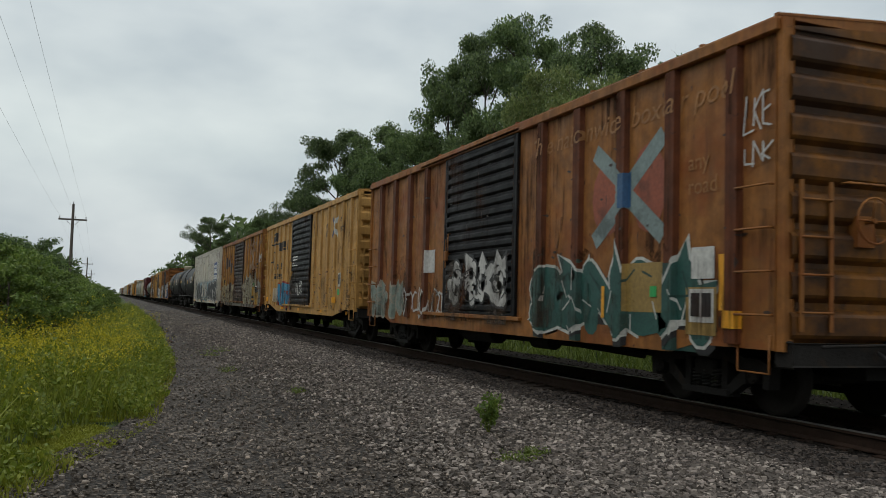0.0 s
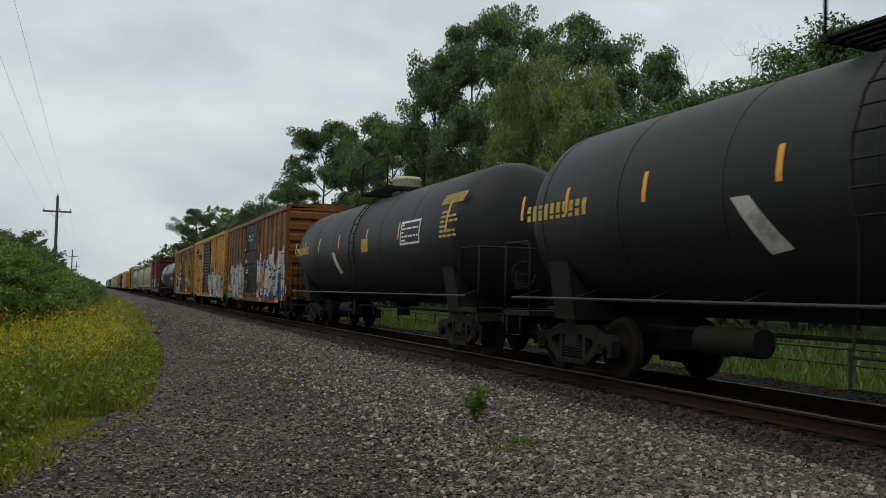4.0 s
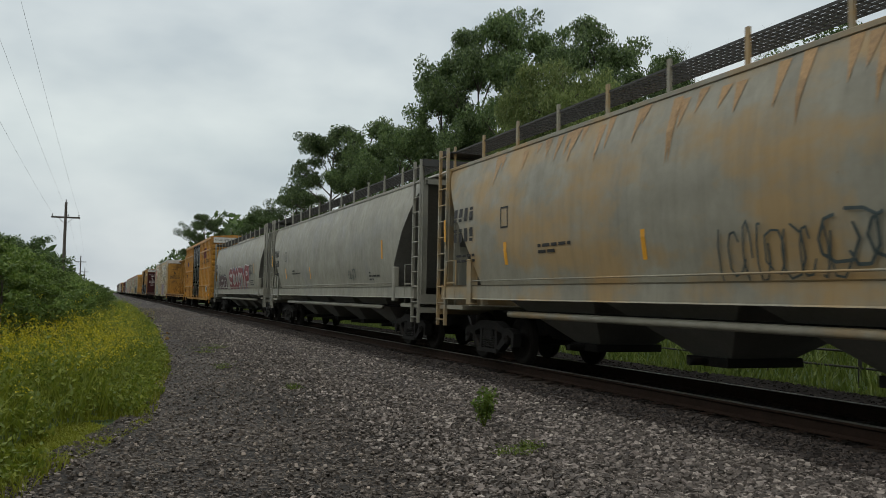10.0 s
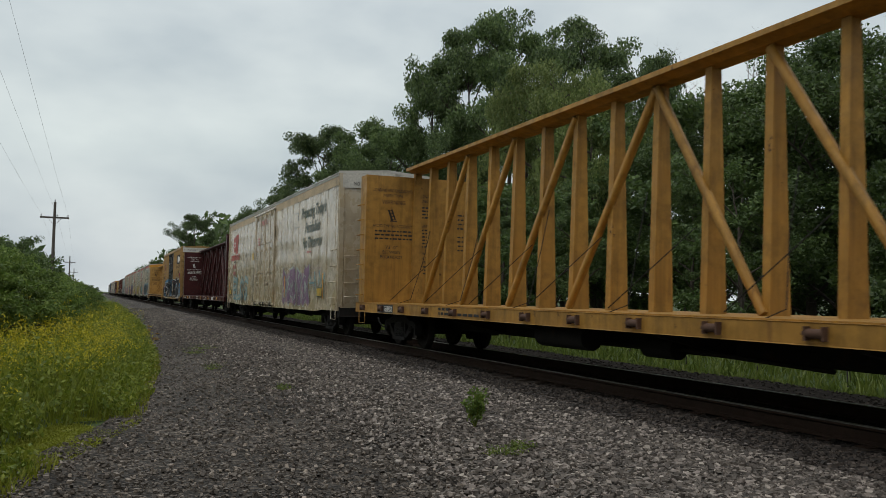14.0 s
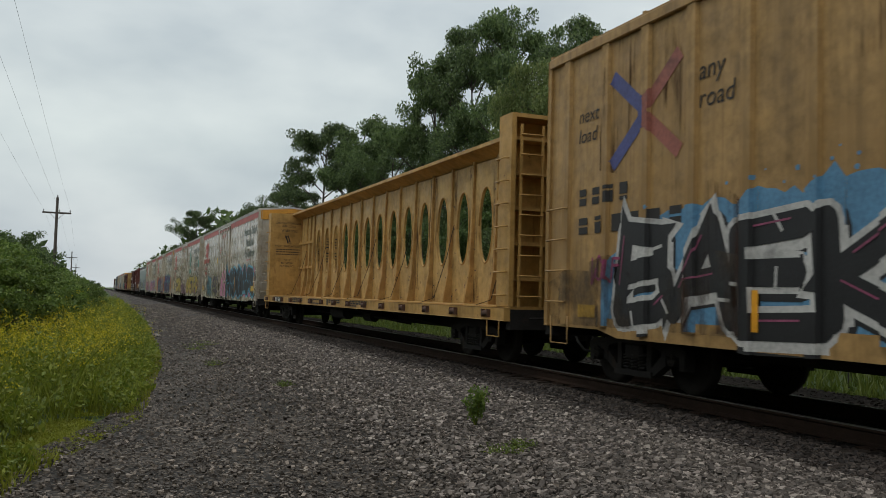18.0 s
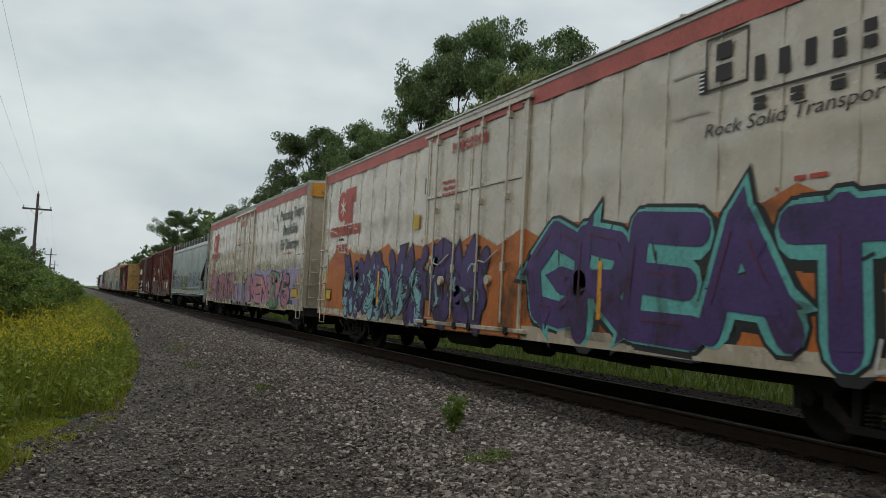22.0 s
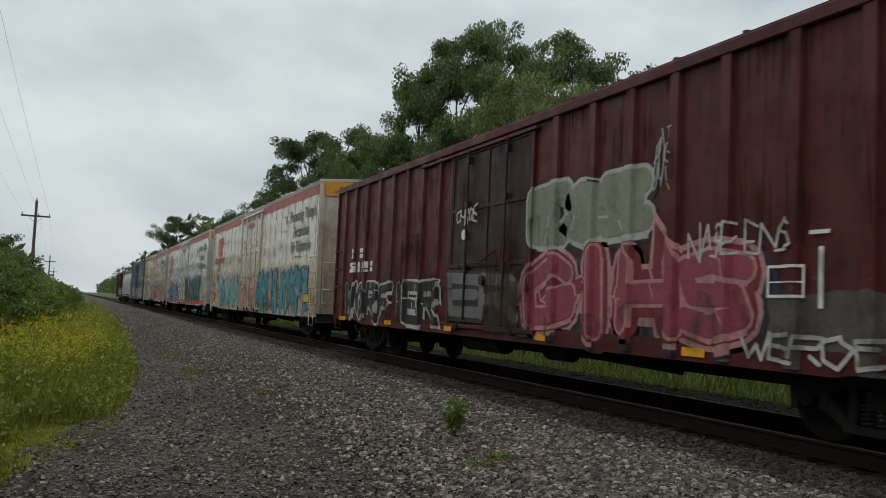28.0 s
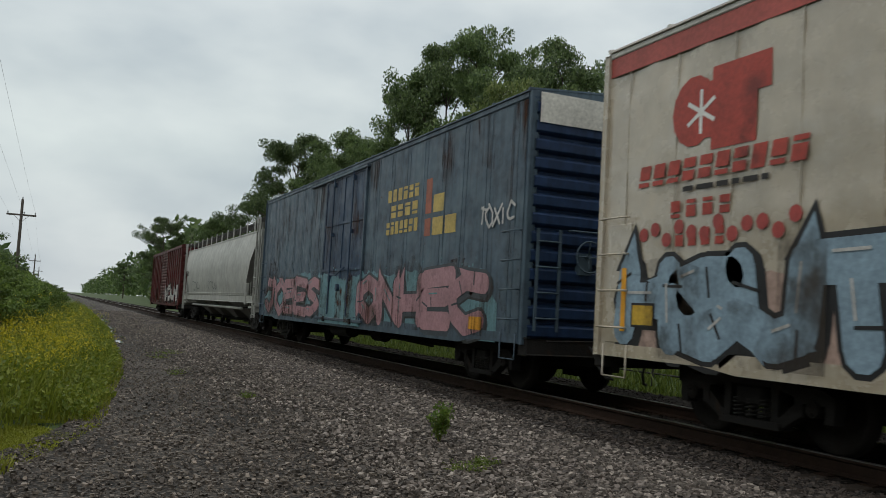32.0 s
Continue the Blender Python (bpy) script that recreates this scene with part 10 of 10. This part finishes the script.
wild(sd, 10.3, 15.3, 1.4, 2.35, ("outline", "pale_fill"), 143)
placard(sd, 14.75, 1.6, 0.5, 0.34)
sd.put("reflector", [bar((15.5, 2.3), (15.85, 1.5), 0.11)], 0.008)
for q in (1.4, 4.6, 7.6, 10.6, 15.0):
    part("reflector", G().box(-1.487, 17.75 - q - 0.6, 1.27, -1.481, 17.75 - q, 1.38), YELLOW_TAPE, car)
finish(sd, steel_fill=(0.05, 0.08, 0.13), olive_coat=(0.09, 0.11, 0.045), olive_fill=(0.12, 0.15, 0.06), pale_fill=(0.30, 0.36, 0.40))

# 26: brown-red boxcar with grey lower half
P = paint("brown_red_paint", (0.19, 0.050, 0.030), 0.12, (0.05, 0.02, 0.012), (0.15, 0.045, 0.028), 0.3, 0.55, 52)
car, sd = boxcar("boxcar", "brown-red boxcar with grey overpainted lower half", 505.22, 15.64, 4.56, P, [0.7, 1.55, 2.45, 3.35, 4.25, 5.1, 10.44, 11.27, 12.21, 13.04, 13.95, 14.83], (6.05, 9.2, 1.12, 4.3, "plug", P), sill="fish", zb=1.22, low=0.84)
sd.worn = (0.2, 0.5)
sd.put("grey_coat", [rect(0.02, 1.0, 6.0, 2.15), rect(9.3, 1.0, 15.6, 2.12)], 0.005)
sd.put("grey_coat", [rect(1.9, 0.86, 13.7, 1.1)], 0.0165)
sd.put("grey_coat", [rect(6.1, 1.15, 9.15, 1.6)], 0.02)
glyphs(sd, "stencil:w", 3, 1.05, 3.6, 2.6, 0.72, 0, 0.62, 3)
glyphs(sd, "stencil:w", 6, 1.2, 3.5, 2.08, 0.30, 0, 0.5, 5)
sd.put("stencil:w", [rect(5.2, 2.75, 5.6, 3.05), rect(5.5, 2.4, 5.65, 2.7), rect(7.9, 3.2, 8.3, 3.3), rect(7.9, 3.0, 8.3, 3.07), rect(7.0, 2.75, 7.3, 2.85), rect(13.95, 1.5, 14.05, 1.95)], 0.03)
uprights(sd, (0.9, 4.0, 10.7, 12.3, 14.7), 1.4, 1.95)
sprayed(sd, "EKSP", 9.6, 13.5, 1.0, 2.0, ("grey_line", "grey_coat"), 0.24, 0.03, 151)
placard(sd, 13.35, 1.45, 0.45, 0.32)
bars(sd, "grey_line", 14.0, 2.1, 14.6, 5, 0.05, 0.11, 3)
scuffs(sd, "scrape:d", 0.2, 15.2, 0.95, 4.2, 110, 26)
finish(sd, grey_coat=(0.14, 0.115, 0.105), grey_line=(0.24, 0.21, 0.20))

# 27: maroon-brown boxcar with white letters
P = paint("maroon_brown_paint", (0.13, 0.033, 0.026), 0.14, (0.05, 0.02, 0.012), (0.125, 0.034, 0.027), 0.3, 0.55, 53)
car, sd = boxcar("boxcar", "maroon-brown boxcar with white graffiti letters", 522.58, 15.5, 4.45, P, [0.6, 1.5, 2.4, 3.3, 4.2, 5.1, 9.9, 10.8, 11.75, 12.7, 13.6, 14.5], (5.8, 8.95, 1.2, 4.25, "youngstown", paint("pink_maroon_door", (0.15, 0.05, 0.045), 0.15, (0.07, 0.03, 0.02), (0.12, 0.04, 0.035), 0.3, 0.55, 54)), low=0.84)
sprayed(sd, "THEBS", 0.7, 5.7, 0.95, 2.3, ("outline", "white_paint"), 0.24, 0.05, 161)
sprayed(sd, "IHIYI", 9.3, 14.0, 0.95, 2.3, ("outline", "white_paint", "gold_fill"), 0.30, 0.05, 162)
glyphs(sd, "stencil:w", 3, 1.3, 4.3, 2.85, 0.5, 0, 0.55, 3)
sd.put("reflector", [rect(14.1, 1.45, 14.6, 1.75)], 0.03)
sd.put("grey_coat", [rect(2.0, 0.86, 9.0, 1.12)], 0.0165)
for i in range(6):
    sd.put("gold_fill", [rect(9.2 + 0.8 * i, 1.12, 9.6 + 0.8 * i, 1.25)], 0.03)
scuffs(sd, "scrape:d", 0.2, 15.2, 0.95, 4.2, 110, 27)
finish(sd, gold_fill=(0.42, 0.30, 0.05), grey_coat=(0.34, 0.33, 0.31))

# 28: yellow centerbeam, more worn
YC2 = paint("worn_pale_yellow_frame", (0.44, 0.28, 0.10), 0.25, (0.15, 0.07, 0.03), (0.40, 0.25, 0.09), 0.35, 0.55, 55)
car, sd = centerbeam("worn pale yellow centerbeam flat car", 538.9, 22.8, YC2, dark=RUSTY_WINCH, crown=4.68, half=0.34)
sd.put("placard:k", [rect(1.55, 0.95, 2.5, 1.16), rect(3.0, 0.95, 3.75, 1.16), rect(4.2, 0.95, 5.1, 1.16)], 0.006)
for q in (1.65, 3.1, 4.3):
    glyphs(sd, "stencil:w", 3 if q > 2 else 4, q, q + 0.62, 0.98, 0.15, 0, 0.65, int(q))
finish(sd)
bulkhead_stencils(car, 22.8, BLACK_LETTER, 21)

# 29: maroon boxcar with pink and red letters
P = paint("dark_maroon_paint", (0.125, 0.025, 0.023), 0.18, (0.045, 0.02, 0.013), (0.155, 0.04, 0.038), 0.3, 0.55, 56)
car, sd = boxcar("boxcar", "dark maroon boxcar with pink and red graffiti", 563.92, 19.2, 4.45, P, [0.7, 1.6, 2.5, 3.45, 4.4, 5.3, 6.2, 7.1, 11.6, 12.6, 13.5, 14.4, 15.3, 16.3, 17.2, 18.2], (7.8, 10.85, 1.1, 4.2, "plug", paint("dark_plug_door", (0.045, 0.016, 0.016), 0.1, (0.05, 0.02, 0.015), (0.06, 0.022, 0.022), 0.3, 0.55, 57)), low=0.86, truck_in=2.2)
cloud(sd, "navy_coat", 10.6, 16.2, 0.95, 2.2, 58)
sprayed(sd, "GIHS", 10.9, 15.7, 0.90, 2.4, ("pink_rim", "red_fill"), 0.60, 0.07, 171)
sprayed(sd, "GIHS", 10.9, 15.7, 1.0, 2.3, ("pink_rim", "crimson_fill"), 0.26, 0.045, 171, up=0.009)
sprayed(sd, "ESE", 10.9, 13.9, 2.3, 3.35, ("rim_pale", "green_fill"), 0.34, 0.06, 172)
sprayed(sd, "WORFIER", 0.9, 7.2, 0.9, 1.95, ("white_paint", "black_fill"), 0.2, 0.05, 173)
sprayed(sd, "ER", 7.9, 10.7, 1.1, 2.1, ("outline", "grey_fill"), 0.2, 0.05, 174)
cloud(sd, "grey_coat", 14.2, 18.9, 0.9, 1.7, 60)
tag(sd, "white_paint", "WEROE", 15.6, 17.4, 0.95, 1.25, 6, 0.045)
tag(sd, "white_paint", "NASE", 14.7, 15.5, 2.0, 2.4, 3, 0.03)
tag(sd, "white_paint", "ENS", 15.6, 16.3, 2.05, 2.4, 4, 0.03)
tag(sd, "white_paint", "CHBOE", 8.1, 9.0, 2.9, 3.2, 5, 0.035)
tag(sd, "rim_pale", "BORE", 14.0, 14.4, 2.9, 3.6, 5, 0.02)
sd.put("stencil:w", [rect(16.62, 1.5, 16.68, 2.1), rect(16.5, 2.22, 16.75, 2.26), disc(8.45, 2.7, 0.1), rect(15.95, 1.6, 16.45, 1.63), rect(15.95, 1.9, 16.45, 1.93), rect(15.95, 1.6, 15.98, 1.93), rect(16.42, 1.6, 16.45, 1.93), rect(15.98, 1.75, 16.42, 1.765)], 0.03)
glyphs(sd, "stencil:w", 2, 1.4, 2.6, 2.5, 0.25, 0, 0.4, 3)
glyphs(sd, "stencil:w", 6, 1.2, 3.2, 2.15, 0.25, 0, 0.5, 4)
reflectors(sd, 19.2, 0.92, 6, 0.1, 0.4)
front_decal(car, "white_tag", [bar((p[0], p[1]), (q[0], q[1]), 0.03) for p, q in strokes("MVKE", -1.2, -0.1, 3.3, 3.7, 3, 0.15)] + [bar((p[0], p[1]), (q[0], q[1]), 0.03) for p, q in strokes("VAW", -0.3, 0.7, 2.9, 3.1, 4, 0.15)], W, -0.105)
scuffs(sd, "scrape:d", 0.2, 15.2, 0.95, 4.2, 110, 29)
finish(sd, navy_coat=(0.02, 0.035, 0.07), pink_rim=(0.5, 0.24, 0.24), red_fill=(0.20, 0.016, 0.024), crimson_fill=(0.30, 0.05, 0.08), pink_fill=(0.42, 0.17, 0.24), rim_pale=(0.42, 0.42, 0.38), green_fill=(0.22, 0.25, 0.17), black_fill=(0.018, 0.018, 0.018), grey_fill=(0.16, 0.15, 0.14), grey_coat=(0.10, 0.085, 0.08))

# 30: teal piece with salmon haze
P = reefer_paint("warm_white_shell_e", (0.55, 0.47, 0.36), 61, (0.54, 0.49, 0.41))
car, sd = reefer("off-white refrigerator car with teal graffiti", 585.2, 20.9, P, 9)
cloud(sd, "salmon_haze", 1.4, 20.8, 0.9, 2.2, 62, None, 0.3)
cloud(sd, "teal_coat", 12.0, 20.2, 0.88, 1.3, 63)
wild(sd, 12.2, 19.9, 0.88, 2.4, ("navy_rim", "teal_fill", "pale_fill"), 181)
cloud(sd, "aqua_coat", 2.4, 8.3, 0.95, 1.9, 64)
wild(sd, 2.5, 8.3, 0.95, 2.25, ("teal_rim", "aqua_fill"), 182)
sd.put("reflector", [rect(14.6, 1.1, 14.7, 1.6), rect(17.1, 1.1, 17.2, 1.7)], 0.034)
finish(sd, **{**BASE, "salmon_haze": (0.52, 0.27, 0.20), "teal_coat": (0.02, 0.10, 0.13), "navy_rim": (0.015, 0.04, 0.06), "teal_fill": (0.06, 0.24, 0.28), "pale_fill": (0.22, 0.42, 0.44), "aqua_coat": (0.08, 0.30, 0.32), "teal_rim": (0.05, 0.20, 0.22), "aqua_fill": (0.22, 0.46, 0.45)})

# 31: cleaner white shell with navy piece
P = reefer_paint("cool_white_shell", (0.56, 0.55, 0.51), 65, (0.59, 0.58, 0.54))
car, sd = reefer("white refrigerator car with navy graffiti and red sill", 608.09, 21.2, P, 10)
sd.put("red_sill", [rect(0.02, 0.93, 21.15, 1.18)], 0.017)
cloud(sd, "navy_coat", 12.1, 18.6, 0.9, 2.0, 66)
wild(sd, 12.3, 18.5, 0.9, 2.5, ("blue_rim", "dark_fill", "pale_fill"), 191)
wild(sd, 1.7, 8.4, 0.95, 2.15, ("outline", "blue_fill", "mint_fill"), 192)
finish(sd, **{**BASE, "red_sill": (0.48, 0.06, 0.03), "navy_coat": (0.02, 0.06, 0.13), "blue_rim": (0.05, 0.20, 0.30), "dark_fill": (0.02, 0.045, 0.05), "pale_fill": (0.20, 0.32, 0.30), "blue_fill": (0.10, 0.19, 0.42), "mint_fill": (0.28, 0.44, 0.36)})

# 32: teal haze with pink and crimson letters
P = reefer_paint("warm_white_shell_f", (0.51, 0.44, 0.33), 67, (0.55, 0.50, 0.41))
car, sd = reefer("off-white refrigerator car with crimson and teal graffiti", 631.3, 21.05, P, 11, "solutions")
cloud(sd, "teal_haze", 10.0, 20.9, 0.92, 2.65, 68, None, 0.3)
cloud(sd, "crimson_coat", 10.2, 20.9, 0.92, 1.7, 69)
sprayed(sd, "UKOPEMERCI", 10.2, 20.8, 0.92, 2.4, ("white_paint", "crimson_fill", "pink_fill"), 0.28, 0.05, 201)
cloud(sd, "peach_coat", 0.4, 9.0, 0.95, 2.0, 70)
sprayed(sd, "HSUT", 0.5, 4.6, 0.93, 2.35, ("outline", "sky_fill", "white_paint"), 0.44, 0.06, 202)
sprayed(sd, "FENRZ", 4.6, 9.4, 0.95, 2.35, ("outline", "peach_fill", "mint_fill"), 0.40, 0.05, 203)
sd.put("red_scribble", [disc(0.9 + 0.22 * i, 2.45 + 0.08 * math.sin(2.4 * i), 0.09, 8) for i in range(12)], 0.012)
finish(sd, **{**BASE, "teal_haze": (0.12, 0.30, 0.31), "crimson_coat": (0.25, 0.05, 0.075), "crimson_fill": (0.33, 0.075, 0.12), "pink_fill": (0.5, 0.28, 0.32), "peach_coat": (0.46, 0.32, 0.26), "sky_fill": (0.25, 0.36, 0.44), "peach_fill": (0.50, 0.30, 0.26), "mint_fill": (0.40, 0.46, 0.36), "red_scribble": (0.4, 0.06, 0.05)})

# 33: blue boxcar
P = paint("faded_blue_paint", (0.115, 0.16, 0.20), 0.08, (0.07, 0.05, 0.035), (0.15, 0.21, 0.25), 0.4, 0.5, 71)
PE = paint("dark_blue_end", (0.03, 0.065, 0.14), 0.05, (0.04, 0.03, 0.025), (0.045, 0.085, 0.16), 0.3, 0.5, 72)
car, sd = boxcar("boxcar", "faded blue boxcar with pink and teal graffiti", 654.44, 18.85, 4.92, P, [], (7.7, 10.95, 1.1, 4.72, "plug", paint("blue_door_paint", (0.06, 0.10, 0.16), 0.1, (0.05, 0.04, 0.03), (0.08, 0.13, 0.19), 0.3, 0.5, 73)), end=PE, seams=20, hat=0.01, low=0.86, truck_in=2.1, end_pitch=0.3, chord=0.09)
for i, n in enumerate((6, 4, 7)):
    glyphs(sd, "gold_stencil", n, 12.5 + 0.25 * (n == 4), 14.4, 3.72 - 0.36 * i, 0.27, 0, 0.7, i + 2)
sd.put("gold_stencil", [rect(15.1, 3.3, 15.6, 3.65), rect(15.1, 2.85, 15.6, 3.2), rect(15.7, 2.85, 16.2, 3.2)], 0.006)
sd.put("orange_mark", [rect(14.7, 3.3, 15.0, 4.0), rect(14.7, 2.85, 15.0, 3.2)], 0.006)
cloud(sd, "aqua_haze", 0.6, 18.0, 0.92, 2.3, 74, None, 0.35)
sprayed(sd, "ONHEC", 10.9, 17.5, 0.9, 2.25, ("pale_rim", "pink_fill", "teal_fill"), 0.36, 0.06, 211)
sprayed(sd, "JOBES", 0.9, 7.4, 0.92, 2.3, ("pale_rim", "pink_fill", "teal_fill"), 0.28, 0.06, 212)
tag(sd, "white_paint", "TOXIC", 17.2, 18.5, 2.85, 3.2, 5, 0.05)
sd.put("reflector", [rect(17.0, 1.1, 17.5, 1.32)], 0.03)
front_decal(car, "end_band", [rect(-1.38, 4.42, 1.38, 4.9)], spray("white_end_board", (0.62, 0.60, 0.54)), -0.115, "white board across the end")
front_decal(car, "stencil", font_polys("EXCESS HEIGHT CAR", 0.2, 4.5, 0.13, 1.1), BLACK_LETTER, -0.122)
scuffs(sd, "scrape:d", 0.2, 15.2, 0.95, 4.2, 110, 33)
finish(sd, gold_stencil=(0.5, 0.36, 0.08), orange_mark=(0.34, 0.09, 0.04), aqua_haze=(0.12, 0.25, 0.28), pale_rim=(0.04, 0.05, 0.06), pink_fill=(0.40, 0.21, 0.23), teal_fill=(0.10, 0.28, 0.28))

# 34: grey covered hopper
H4 = paint("light_hopper_grey", (0.42, 0.42, 0.38), 0.05, (0.25, 0.15, 0.07), (0.36, 0.36, 0.33), 0.3, 0.5, 75, 0.0, 0.3)
car, sd = hopper("light grey covered hopper near the end of the train", 674.3, 20.0, H4, CURVE, shade=SLOPE)
glyphs(sd, "stencil", 4, 1.0, 2.2, 2.6, 0.26, 0, 0.6, 3)
scribble(sd, "dark_tag", 9.0, 11.5, 1.8, 2.3, 4, 4, 0.04)
scribble(sd, "dark_tag", 4.0, 6.0, 1.8, 2.3, 3, 5, 0.04)
finish(sd, dark_tag=(0.08, 0.10, 0.10))

# 35: the last car, red
P = paint("dull_red_paint", (0.105, 0.018, 0.016), 0.12, (0.05, 0.02, 0.012), (0.13, 0.026, 0.022), 0.3, 0.55, 76)
car, sd = boxcar("boxcar", "dull red boxcar at the end of the train", 695.9, 16.9, 4.5, P, [0.8, 1.8, 2.8, 3.8, 4.8, 5.8, 10.8, 11.8, 12.8, 13.8, 14.8, 15.8], (6.7, 9.9, 1.15, 4.3, "youngstown", P), low=0.84)
sprayed(sd, "WOUN", 9.6, 15.8, 1.0, 2.3, ("outline", "white_paint"), 0.3, 0.06, 221)
scuffs(sd, "scrape:d", 0.2, 15.2, 0.95, 4.2, 110, 35)
finish(sd)


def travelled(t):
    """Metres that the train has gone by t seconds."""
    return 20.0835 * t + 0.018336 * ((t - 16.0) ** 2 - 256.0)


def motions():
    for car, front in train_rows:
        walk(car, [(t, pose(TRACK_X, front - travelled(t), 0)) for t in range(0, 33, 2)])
    for ws, y, place in rolling:
        rows = [(0.0, 0.0)]
        fr = [k / FPS for k in range(1, 32 * FPS) if -9.0 < place - travelled(k / FPS) < 30.0]
        if fr:
            a0 = travelled(fr[0])
            rows += [(t, (travelled(t) - a0) / WHEEL_R) for t in fr]
        rows.append((32.0, rows[-1][1]))
        walk(ws, [(t, pose(0, y, WHEEL_R) @ Matrix.Rotation(a, 4, "X")) for t, a in rows])


motions()
